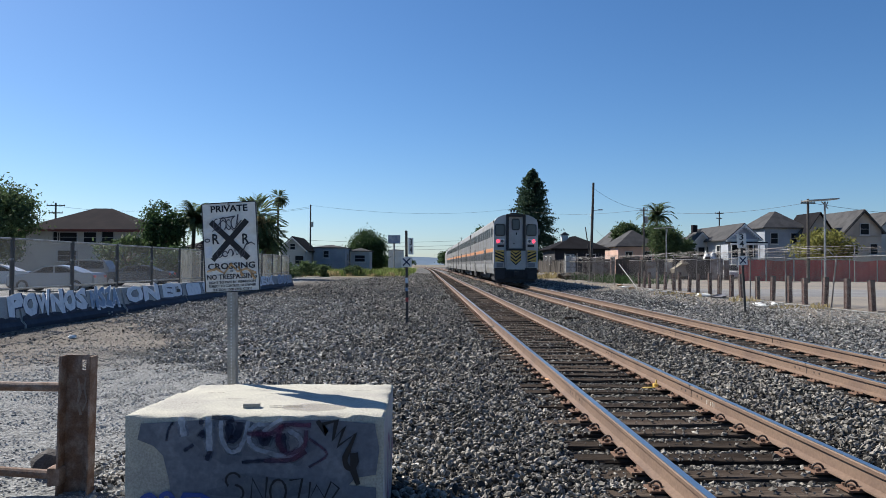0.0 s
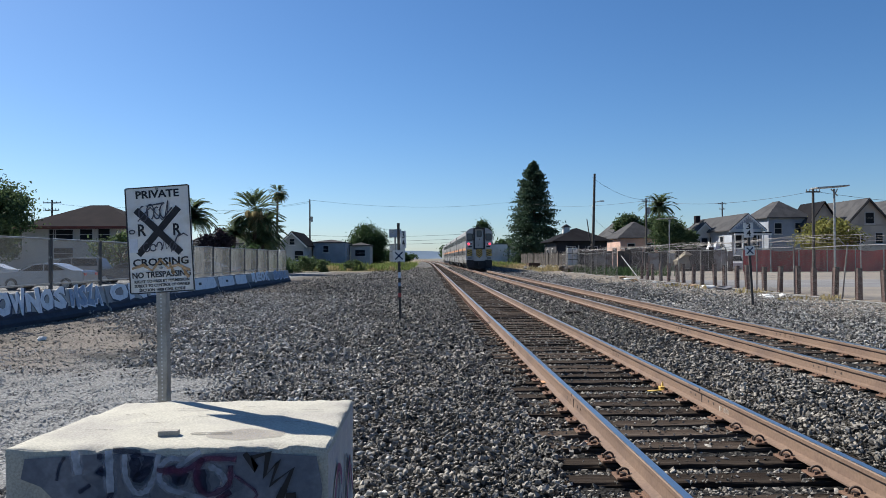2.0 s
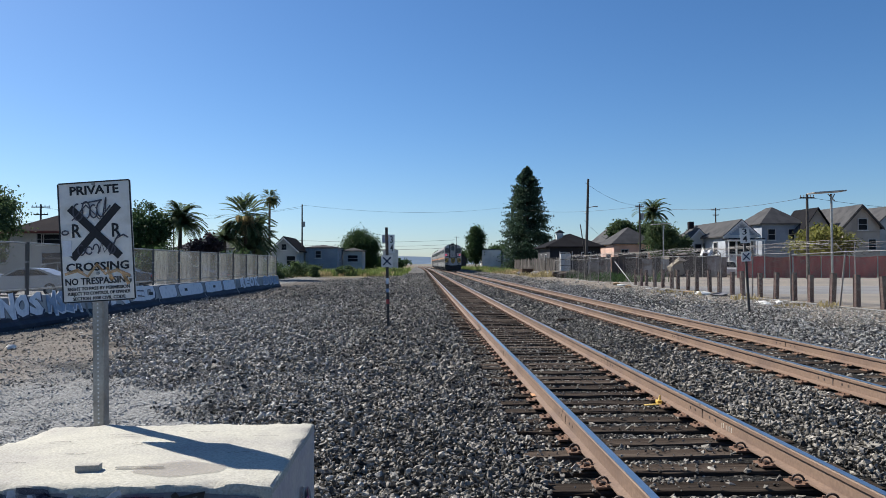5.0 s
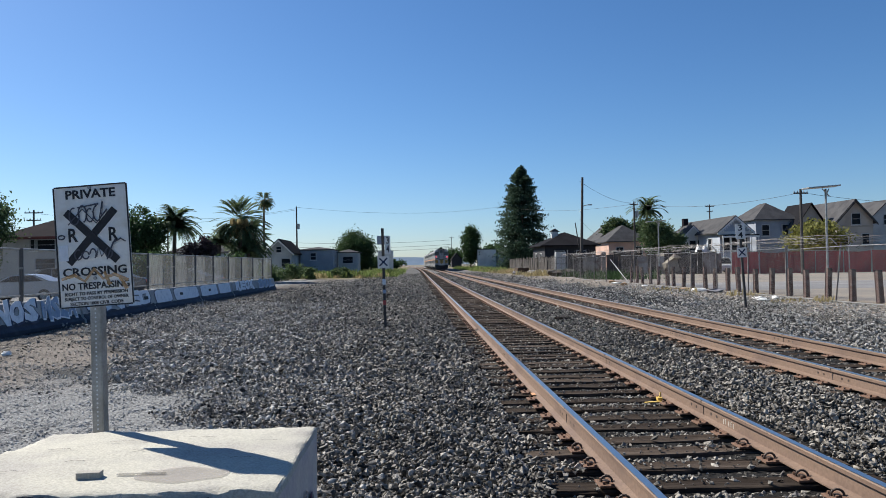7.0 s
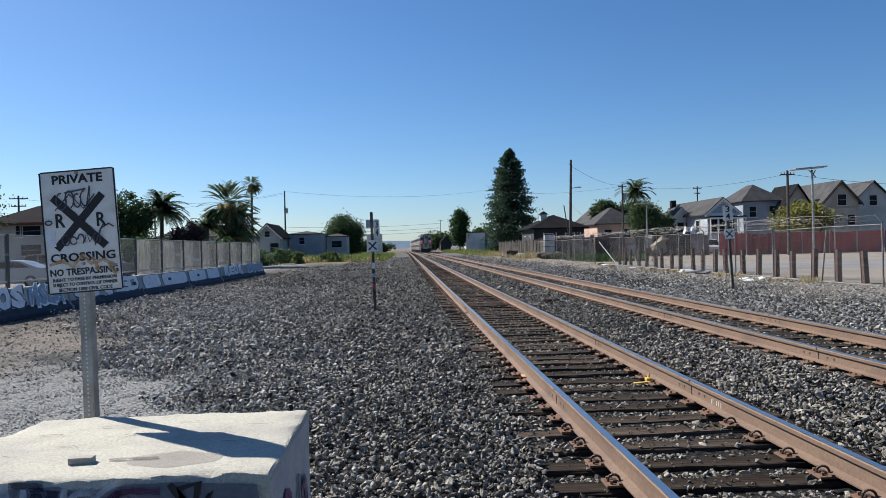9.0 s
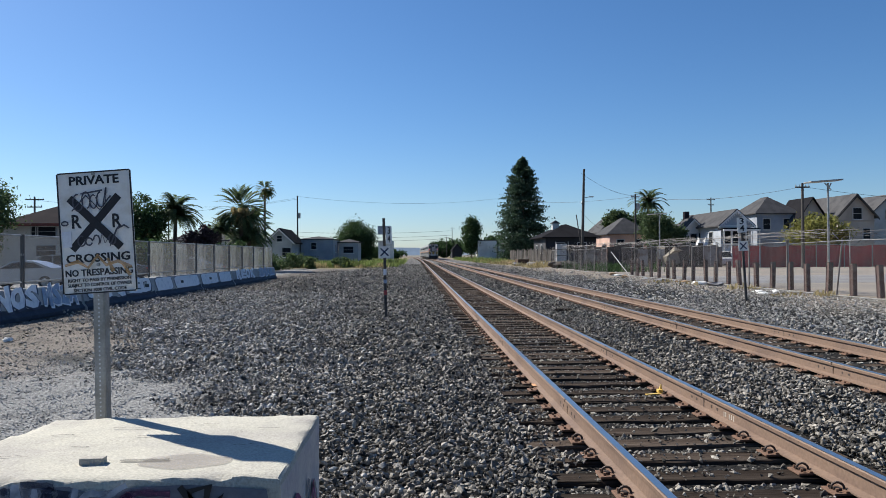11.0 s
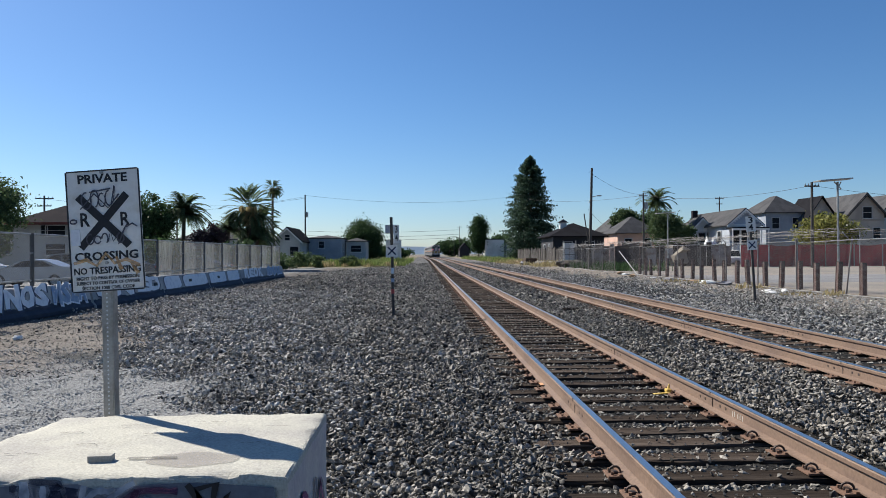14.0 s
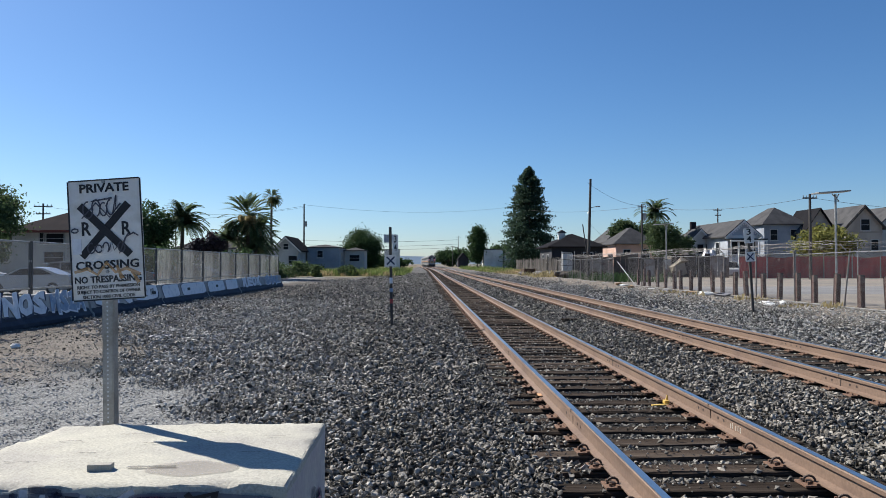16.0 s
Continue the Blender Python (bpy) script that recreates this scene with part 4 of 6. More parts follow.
    spray("navy", 0.045, [(0.14, 0.74), (0.15, 0.62)])
    spray("navy", 0.019, [(-0.47, 0.63), (-0.41, 0.67)])
    spray("navy", 0.019, [(-0.11, 0.56), (0.03, 0.57)])
    spray("pale", 0.038, [(-0.49, 0.84), (-0.47, 0.72)])
    spray("pale", 0.038, [(-0.32, 0.84), (-0.31, 0.63)])
    spray("pale", 0.026, [(-0.24, 0.82), (-0.24, 0.71), (-0.19, 0.62), (-0.13, 0.63), (-0.09, 0.71), (-0.07, 0.82)])
    spray("pale", 0.026, [(0.06, 0.79), (-0.02, 0.80), (-0.06, 0.76), (-0.07, 0.69), (-0.02, 0.64), (0.06, 0.62)])
    spray("pale", 0.022, [(0.02, 0.75), (0.10, 0.81), (0.14, 0.83)])
    spray("pale", 0.029, [(0.18, 0.76), (0.25, 0.72), (0.27, 0.66), (0.20, 0.60), (0.11, 0.60), (0.06, 0.62)])
    spray("purple", 0.026, [(-0.08, 0.74), (0.07, 0.73), (0.15, 0.80), (0.32, 0.79)])
    spray("purple", 0.026, [(0.15, 0.80), (0.10, 0.69), (0.17, 0.60), (0.29, 0.66), (0.29, 0.76)])
    spray("purple", 0.029, [(0.03, 0.57), (0.20, 0.57), (0.29, 0.63)])
    spray("purple", 0.013, [(0.31, 0.71), (0.45, 0.61), (0.31, 0.53)])
    stain = bmesh.new()
    rings = []
    for k in range(1, 7):
        row = []
        for a in np.linspace(0, 2 * math.pi, 33)[:-1]:
            x, yy = 0.30 + k / 6 * 0.21 * math.cos(a), -0.42 + k / 6 * (0.12 * math.sin(a) + 0.01 * math.sin(5 * a))
            row.append(stain.verts.new((x, yy, 0.8545 + 0.005 * noise.noise_vector(Vector((x, yy, 0.85)) * 4.0).z)))
        rings.append(row)
    stain.faces.new(rings[0])
    for p, q in zip(rings[:-1], rings[1:]):
        for j in range(32):
            stain.faces.new((p[j], p[(j + 1) % 32], q[(j + 1) % 32], q[j]))
    crack = screen_material("dark_crack", (0.10, 0.095, 0.085), 0.6, 0.6, 20)
    rng = random.Random(5)
    for j, (x, yy, L, w) in enumerate(((0.0, -0.41, 0.22, 0.03), (-0.55, 0.1, 0.12, 0.008), (-0.3, 0.25, 0.2, 0.007), (-0.1, 0.05, 0.1, 0.01), (-0.62, -0.3, 0.16, 0.007), (0.1, 0.3, 0.16, 0.006), (-0.35, -0.15, 0.1, 0.008), (0.5, 0.2, 0.14, 0.006), (0.45, -0.15, 0.1, 0.006))):
        pts = [(x + L * i / 5, yy + rng.uniform(-0.012, 0.012)) for i in range(6)]
        part("crack" if j else "scrape", stroke(bmesh.new(), pts, w, 0.0, 0.001), crack, BLOCK, "thin dark crack" if j else "worn scrape beside the brick").matrix_basis = pose(0, 0, 0.856, -90, 0, 0)
    part("paint_stain", stain, screen_material("faded_round_stain", (0.30, 0.27, 0.25), 0.4), BLOCK, "faint round paint stain")


block_graffiti()


def side_graffiti():
    """Dull purple and dark spray on the block's side towards the track."""
    side = pose(0.786, 0, 0, 0, 0, 90)
    for mat, w, pts in ((PAINT_PURPLE, 0.05, arc(-0.35, 0.45, 0.16, 0.2, 20, 320)), (PAINT_INK_SOFT, 0.07, [(-0.5, 0.15), (-0.3, 0.6), (-0.12, 0.2), (0.05, 0.62)]), (PAINT_PURPLE, 0.06, [(0.0, 0.2), (0.2, 0.55), (0.4, 0.3)]), (PAINT_INK_SOFT, 0.04, arc(0.2, 0.35, 0.15, 0.2, 0, 300))):
        part("graffiti_stroke", stroke(bmesh.new(), pts, w, 0.0, 0.006), mat, BLOCK, "sprayed graffiti line").matrix_basis = side


PAINT_INK_SOFT = screen_material("thin_dark_spray", (0.05, 0.045, 0.07), 0.6, 0.8, 6)
side_graffiti()


def brick_piece():
    t = part("brick_piece", bx((0, 0, 0.016), (0.105, 0.05, 0.032), 0.003), material("grey_brick", (0.36, 0.34, 0.30), 0.9, vary=0.25, scale=20, bump=0.5))
    t.matrix_basis = pose(-3.77, 3.93, 0.748, 0, 0, 4)
    tagged(t, "small grey brick piece lying on the concrete block", "brick")


brick_piece()


def rusted_gate():
    t = thing("rusted_gate", pose(-5.29, 4.72, -0.12, 0, 0.8, 0), "rusted steel gate post with two horizontal bars", "gate")
    web = bmesh.new()
    for c, s in (((0, 0.052, 0.4975), (0.212, 0.012, 0.995)), ((0, 0.052, 1.0925), (0.212, 0.012, 0.035)), ((-0.0515, 0.052, 1.035), (0.109, 0.012, 0.08)), ((0.0725, 0.052, 1.035), (0.067, 0.012, 0.08))):
        box(web, c, s)
    post = part("post", web, GATE_RUST, t, "rusted wide-flange steel post")
    for s in (-1, 1):
        part("flange", bx((s * 0.113, 0, 0.555), (0.014, 0.115, 1.112), 0.002), GATE_RUST, post)
    part("scrape", stroke(stroke(bmesh.new(), [(-0.02, 0.93), (0.0, 0.82), (-0.02, 0.74), (0.01, 0.65)], 0.02), [(0.04, 0.94), (0.03, 0.86), (0.05, 0.76), (0.02, 0.68)], 0.012), material("scraped_steel", (0.27, 0.215, 0.18), 0.8, vary=0.3, bump=0.2), t, "pale scrape marks").location.y = 0.044
    for z0, z1 in ((0.87, 0.83), (0.20, 0.30)):
        part("bar", pipe((-0.11, 0, z0), (-3.2, 0.25, z1), 0.036, n=12), GATE_RUST, t, "rusted gate bar")
    part("hinge", bx((-0.14, 0, 0.2), (0.1, 0.12, 0.14), 0.02), GATE_RUST, t)
    return t


rusted_gate()


def small_concrete_lump():
    bm = bmesh.new()
    bmesh.ops.create_icosphere(bm, subdivisions=2, radius=0.13)
    for v in bm.verts:
        v.co = Vector((v.co.x * 1.1, v.co.y, v.co.z * 0.9)) + noise.noise_vector(v.co * 9) * 0.04
    ob = part("stone_lump", bm, material("dark_lump", (0.10, 0.09, 0.085), 0.95, vary=0.4, scale=10, bump=0.7))
    ob.matrix_basis = pose(-5.75, 5.25, 0.02)
    tagged(ob, "dark broken lump of old asphalt lying on the gravel", "stone")


small_concrete_lump()

# sign stickers and scrawls
scr = bmesh.new()
for s in (arc(-0.10, 2.12, 0.03, 0.05, 80, 380), arc(-0.05, 2.13, 0.025, 0.05, 200, -80), arc(-0.005, 2.12, 0.022, 0.04, 60, 400), arc(0.04, 2.13, 0.024, 0.045, 90, 330), [(0.05, 2.09), (0.075, 2.2), (0.065, 2.11)], [(-0.14, 2.07), (-0.05, 2.16), (0.03, 2.07), (0.1, 2.15)], [(-0.08, 2.17), (0.05, 2.185)], arc(-0.09, 1.89, 0.022, 0.03, 60, 380), arc(-0.045, 1.885, 0.02, 0.022, 0, 340), arc(0.0, 1.89, 0.018, 0.03, 180, -60), [(0.02, 1.87), (0.035, 1.93), (0.05, 1.87), (0.08, 1.91)], arc(0.095, 1.89, 0.02, 0.03, 100, 380), [(0.08, 1.85), (0.12, 1.94), (0.14, 1.97)], arc(-0.185, 2.0, 0.02, 0.012, 0, 360), [(0.13, 1.95), (0.17, 1.97), (0.2, 1.95)]):
    stroke(scr, s, 0.009, -0.0465)
part("graffiti_scrawl", scr, material("marker_ink", (0.07, 0.07, 0.09), 0.6, vary=0.2, bump=0), SIGN, "thin marker scrawl")
rust = bmesh.new()
for s in ([(-0.2, 1.75), (-0.12, 1.77), (-0.06, 1.73), (0.0, 1.80), (0.05, 1.74), (0.12, 1.76), (0.2, 1.72)], [(0.06, 1.78), (0.09, 1.70)], [(0.15, 1.74), (0.19, 1.67)]):
    stroke(rust, s, 0.02, -0.0467)
part("orange_scrawl", rust, screen_material("faded_orange_paint", (0.60, 0.34, 0.13), 0.6), SIGN, "faded orange spray over the lettering")
stk = part("sticker", bx((-0.18, -0.042, 1.905), (0.055, 0.003, 0.095)), PAINT_WHITE, SIGN, "pale rectangular sticker")


# ---- barriers and fence along the strip ----
BAR_X = -12.62
K_PROFILE = [(-0.30, 0.0), (0.30, 0.0), (0.30, 0.10), (0.21, 0.20), (0.09, 0.81), (-0.09, 0.81), (-0.21, 0.20), (-0.30, 0.10)]


FOOT_SHADE = material("blue_black_foot_shade", (0.022, 0.027, 0.045), 0.75, vary=0.4, scale=8, bump=0.1, second=(0.05, 0.055, 0.07), big=2.5, amount=0.3)


def barrier(y0, k):
    t = thing("concrete_barrier", pose(BAR_X, y0, 0.07, 0, 0, 0.3 * math.sin(k * 2.1)), "grey concrete road barrier covered in white and blue graffiti", "barrier", "row of concrete barriers")
    bm = bmesh.new()
    extrude(bm, K_PROFILE, 0.03, 6.07)
    bmesh.ops.bevel(bm, geom=[e for e in bm.edges], offset=0.015, segments=1, affect="EDGES")
    part("body", bm, KRAIL, t)
    # dark blue band along the foot: shade put into the colour, with an uneven upper edge
    band = bmesh.new()
    cols = []
    for i in range(49):
        yy = 0.05 + 6.0 * i / 48
        top = 0.30 + 0.07 * noise.noise(Vector((yy * 1.7, k * 3.1, 0.2))) + 0.05 * noise.noise(Vector((yy * 6, k * 3.1, 0.7)))
        cols.append([band.verts.new((x + 0.004, yy, z + 0.002)) for x, z in ((0.30, 0.0), (0.30, 0.10), (0.21, 0.20), (0.21 - 0.12 * (top - 0.2) / 0.61, top))])
    for a, b in zip(cols[:-1], cols[1:]):
        for j in range(3):
            band.faces.new((a[j], b[j], b[j + 1], a[j + 1]))
    part("foot_band", band, FOOT_SHADE, t, "dark blue shade painted along the foot")
    tilt = pose(0.146, 0, 0.55, 0, -11, 0)
    words = {1: (("POWNOS", 4.1, 1.5, PAINT_WHITE), ("MSZA", 2.0, 4.8, PAINT_PALE)), 2: (("ON", 3.0, 1.7, PAINT_WHITE), ("ED", 2.2, 4.6, PAINT_WHITE)), 5: (("REOK", 4.6, 3.0, PAINT_WHITE),), 6: (("SMAL", 4.8, 3.0, PAINT_PALE),), 0: (("KE", 3, 3, PAINT_WHITE),)}
    if k in (2, 3, 4):
        # raised black box stands for the shade inside the slot
        part("lifting_slot", box(bmesh.new(), (0.016, {2: 5.3, 3: 3.4, 4: 1.7}[k], -0.02), (0.02, 0.34, 0.12), tilt, 0.006), BLACK, t, "dark lifting slot")
    if k in (3, 4):
        # a painted-over field with rounded corners and a dark outline
        for y0_, y1_ in ((0.25, 2.15), (2.5, 5.85)) if k == 3 else ((0.2, 3.1), (3.4, 5.8)):
            for grow, mat, up in ((0.06, PAINT_NAVY, 0.006), (0.0, PAINT_WHITE, 0.010)):
                cy, hy = (y0_ + y1_) / 2, (y1_ - y0_) / 2 + grow
                ring = [(cy + hy * math.copysign(abs(math.cos(a)) ** 0.35, math.cos(a)) + 0.05 * math.sin(5 * a + k), -0.02 + (0.27 + grow * 0.4) * math.copysign(abs(math.sin(a)) ** 0.5, math.sin(a)) + 0.015 * math.sin(3 * a)) for a in np.linspace(0, 2 * math.pi, 41)[:-1]]
                field = bmesh.new()
                field.faces.new([field.verts.new(tilt @ Vector((up, yy, zz))) for yy, zz in ring])
                part("painted_field", field, mat, t, "whitewashed field over old graffiti" if up > 0.008 else "dark blue outline of graffiti")
    for text, width, y, mat in words.get(k, ()):
        # shapes of the sprayed letters, with a dark blue shadow behind
        n = sum(0.45 if c == "I" else 1.0 for c in text)
        at = -width / 2
        for c in text:
            w = width / n * (0.45 if c == "I" else 1.0)
            yc = y + at + w / 2
            at += w
            letters(c, 0.76, PAINT_NAVY if mat is PAINT_WHITE else PAINT_WHITE, t, tilt @ Matrix.Translation((0.006, yc + 0.05, -0.03)) @ pose(0, 0, 0, 90, 0, 90), w * 1.04, 0.05, 0.002, "graffiti_shadow", "dark blue outline of graffiti", 0.09)
            letters(c, 0.70, mat, t, tilt @ Matrix.Translation((0.014, yc, 0)) @ pose(0, 0, 0, 90, 0, 90), w * 0.95, 0.045, 0.002, "graffiti", "sprayed graffiti lettering", 0.09)
    return t


for k in range(7):
    barrier(11.0 + 6.1 * k, k)

FABRIC_L = screen_material("grey_windscreen_fabric", (0.52, 0.53, 0.51), 0.42, 0.9, 6.0, (1, 1.2, 0.05), 0.35)
FABRIC_THIN = screen_material("thin_grey_mesh", (0.55, 0.57, 0.60), 0.07, 0.5, 3.0, (1, 0.8, 0.2), 0.5)
FENCE_STEEL = material("weathered_fence_steel", (0.11, 0.108, 0.107), 0.6, 0.5, vary=0.25, scale=8, bump=0.1)
WIRE = material("galvanised_wire", (0.20, 0.185, 0.175), 0.6, 0.3, vary=0.15, scale=4, bump=0)


def chain_wires(length, height, step, r, name, parent, m, mat):
    """Diagonal wires both ways over a panel in the yz plane, each a three-sided strand."""
    n = int((length + height) / step)
    starts = np.arange(n) * step - height
    verts, faces = [], []
    tri = [(r, 0.0), (-r * 0.5, r * 0.87), (-r * 0.5, -r * 0.87)]
    for way in (0, 1):
        for s in starts:
            a, b = max(s, 0.0), min(s + height, length)
            if b - a < 0.02:
                continue
            za, zb = a - s, b - s
            if way:
                za, zb = height - za, height - zb
            i = len(verts)
            verts += [(dx, a + dd * 0.7, za + dd * 0.7 * (1 if way else -1)) for dx, dd in tri] + [(dx, b + dd * 0.7, zb + dd * 0.7 * (1 if way else -1)) for dx, dd in tri]
            faces += [(i, i + 1, i + 4, i + 3), (i + 1, i + 2, i + 5, i + 4), (i + 2, i, i + 3, i + 5)]
    ob = mesh_from(name, np.array(verts), np.array(faces), mat, parent, "woven chain-link wire")
    ob.matrix_basis = m
    return tagged(ob, kind="stuff")


def left_fence():
    for k in range(13):
        y = 14.63 + 3.15 * k
        t = thing("fence_panel", pose(BAR_X - 0.42, y, 0.07), "tall grey chain-link fence panel with windscreen fabric behind the barriers", "fence", "fence panels behind the barriers")
        for yy in (0.04, 3.09):
            part("post", pipe((0, yy, 0), (0, yy, 2.25), 0.034, n=8), FENCE_STEEL, t)
        for z in (0.95, 2.22):
            part("rail", pipe((0, 0.04, z), (0, 3.09, z), 0.027, n=6), GALV, t)
        part("clamp", bx((0, -0.015, 1.7), (0.05, 0.16, 0.06), 0.01), GALV, t, "clamp joining two panels")
        if k > 3 and k % 2:
            part("brace_post", pipe((-0.3, 1.9, 0), (-0.12, 1.9, 1.75), 0.03, n=6), FENCE_STEEL, t)
        bm = bmesh.new()
        n = 24
        cols = []
        for i in range(n + 1):
            yy = 0.06 + 3.0 * i / n
            w = -0.03 + 0.018 * math.sin(i * 1.1 + k)
            cols.append((bm.verts.new((w, yy, 0.1 if k > 4 else 0.95)), bm.verts.new((w * 0.5, yy, 2.2))))
        for a, b in zip(cols[:-1], cols[1:]):
            bm.faces.new((a[0], b[0], b[1], a[1]))
        part("windscreen", bm, FABRIC_L if k > 4 else FABRIC_THIN, t, "grey windscreen fabric")
        chain_wires(3.03, 2.13, 0.085, 0.0016, "wire_mesh", t, Matrix.Translation((0.012, 0.04, 0.07)), WIRE)


left_fence()


OLD_PIPE = material("rust_stained_pipe", (0.17, 0.145, 0.13), 0.7, 0.2, vary=0.35, scale=8, bump=0.2, second=(0.24, 0.23, 0.22), big=3)


def right_fence():
    for k in range(17):
        y = 20.3 + 3.05 * k
        if k in (9,):
            continue
        t = thing("chain_link_fence", pose(11.05 + (0.25 * math.sin(k) if k > 8 else 0), y, 0.2), "galvanised chain-link fence panel with leaning posts beside the lot", "fence", "chain-link fence beside the lot")
        lean = 0.10 if k == 1 else 0.02 * math.sin(k * 3)
        part("post", pipe((0, 0.02, 0), (lean, 0.02 - lean * 2, 1.92), 0.026, n=8), OLD_PIPE, t)
        part("rail", pipe((lean * 0.8, 0.02, 1.84), (0.02, 3.05, 1.84 - 0.05 * (k % 3 == 1)), 0.015, n=6), GALV, t)
        part("outrigger", pipe((lean, 0.02, 1.88), (lean - 0.2, 0.02, 2.1), 0.015, n=6), GALV, t)
        for s in (0.07, 0.15, 0.2):
            part("barbed_wire", pipe((lean - s, 0, 1.9 + s), (-s, 3.05, 1.88 + s), 0.004, n=4), WIRE, t)
        chain_wires(3.02, 1.78, 0.085, 0.0016, "wire_mesh", t, Matrix.Translation((0.03, 0.03, 0.05)), WIRE)
        part("base_pipe", pipe((-0.12, 0, 0.12), (-0.10, 3.05, 0.11), 0.02, n=6), GALV, t, "pale pipe along the fence's foot")


right_fence()

BOLLARD = material("rusty_red_bollard", (0.085, 0.050, 0.045), 0.85, vary=0.35, scale=10, bump=0.4, second=(0.16, 0.125, 0.11), big=5, per_object=0.3, amount=0.3)


def bollards():
    for k in range(-2, 19):
        t = thing("bollard", pose(11.75 + 0.05 * math.sin(k * 5), 23.6 + 1.35 * k + 0.1 * math.sin(k * 3.3), 0.15, 2 * math.sin(k * 7), 2 * math.sin(k * 1.9), 0), "rust-brown steel beam bollard at the edge of the lot", "bollard", "row of bollards")
        bm = bmesh.new()
        h = 1.16 + 0.04 * math.sin(k * 2.3)
        for dy in (-0.13, 0.13):
            box(bm, (0, dy * 0.62, h / 2), (0.15, 0.018, h))
        box(bm, (0, 0, h / 2), (0.02, 0.15, h))
        part("beam", bm, BOLLARD, t)
        part("face", bx((-0.05, 0, h / 2), (0.02, 0.14, h - 0.03), 0.004), BOLLARD, t)


bollards()


# ---- the lot on the right ----
def lot():
    bm = bx((33, 45, 0.25), (42.4, 46, 0.08))
    tagged(part("pavement", bm, material("concrete_lot", (0.25, 0.215, 0.175), 0.9, vary=0.2, scale=3, bump=0.2, second=(0.18, 0.165, 0.145), big=0.25)), "pale worn concrete of the open lot", "pavement", kind="structure")
    road = bx((33, 38.5, 0.288), (42.2, 11, 0.012))
    tagged(part("road", road, material("worn_asphalt", (0.16, 0.16, 0.165), 0.9, vary=0.2, scale=3, bump=0.3, second=(0.24, 0.235, 0.23), big=0.25)), "worn grey asphalt lane across the lot", "road", kind="structure")


lot()
RED_FABRIC = material("faded_red_fabric", (0.36, 0.07, 0.07), 0.9, vary=0.15, scale=3, bump=0.1, second=(0.20, 0.06, 0.065), big=0.4, per_object=0.25)


def red_fence():
    for k in range(8):
        x = 27.3 + 2.6 * k
        t = thing("red_fence", pose(x, 68.0 - 0.14 * k, 0.17), "fence panel covered in faded red fabric beyond the lot", "fence", "red fabric fence")
        bm = bmesh.new()
        cols = []
        for i in range(17):
            xx = 2.56 * i / 16
            w = 0.03 * math.sin(i * 1.3 + k)
            top = 2.15 - (0.12 if k % 3 == 1 else 0) * math.sin(math.pi * i / 16)
            cols.append([bm.verts.new((xx, w + d, z)) for d, z in ((0, 0.08), (0, top), (0.01, top), (0.01, 0.08))])
        for a, b in zip(cols[:-1], cols[1:]):
            for j in range(4):
                bm.faces.new((a[j], a[(j + 1) % 4], b[(j + 1) % 4], b[j]))
        part("fabric", bm, RED_FABRIC, t)
        part("post", pipe((0, 0.05, 0), (0, 0.05, 2.35), 0.04), GALV, t)
        part("rail", pipe((0, 0.05, 2.2), (2.6, 0.05, 2.2), 0.025), GALV, t)


red_fence()


def solar_lamp(x, y, h, group="solar lamps"):
    t = thing("solar_lamp", pose(x, y, 0.15), "tall grey steel post with a flat solar panel lamp on top", "street lamp", group)
    part("post", pipe((0, 0, 0), (0, 0, h), 0.042, 0.036, n=10), GALV, t)
    part("panel", bx((0.12, 0, h + 0.06), (1.15, 0.5, 0.05), 0.01, pose(0, 0, 0, 0, -4, 0)), GALV, t, "flat solar panel")
    part("bracket", pipe((-0.12, 0, h), (0.12, 0, h - 0.25), 0.02), GALV, t)
    part("bracket", pipe((0.12, 0, h), (0, 0, h - 0.25), 0.02), GALV, t)
    return t


solar_lamp(12.1, 25.6, 3.95)
solar_lamp(13.0, 46.0, 3.95)
solar_lamp(35.5, 63.0, 3.4)


# ---- mile markers ----
def mile_marker(x, y, z, lean, turn, plate_turn, h, post_mat, label, nw):
    t = thing("mile_marker", pose(x, y, z, 0, lean, turn), label, "railway sign", "mile markers")
    part("post", bx((0, 0, h / 2), (0.075, 0.05, h), 0.006), post_mat, t, "dark steel post")
    face = part("number_plate", bx((0, 0, 0), (nw, 0.006, 0.48), 0.0), SIGN_WHITE, t, "white mile plate")
    face.matrix_basis = pose(0.13 if plate_turn else 0.0, -0.04, h - 0.46 if plate_turn else h - 0.25, 0, 0, plate_turn)
    letters("3", 0.27, BLACK, face, pose(0, -0.0055, 0.115, 90, 0, 0), 0.14, 0.004)
    letters("4", 0.27, BLACK, face, pose(0, -0.0055, -0.115, 90, 0, 0), 0.15, 0.004)
    xp = part("cross_plate", bx((0, 0, 0), (0.31, 0.006, 0.31), 0.0), SIGN_WHITE, t, "white plate with a black cross")
    xp.matrix_basis = pose(0, -0.045, h - 0.92)
    for s in (-1, 1):
        part("cross_bar", solid([(-0.15, -0.02), (0.15, -0.02), (0.15, 0.02), (-0.15, 0.02)], 0.002, pose(0, -0.003 - 0.002 * (s > 0), 0, 0, s * 45, 0)), PAINT_NAVY, xp)
    return t


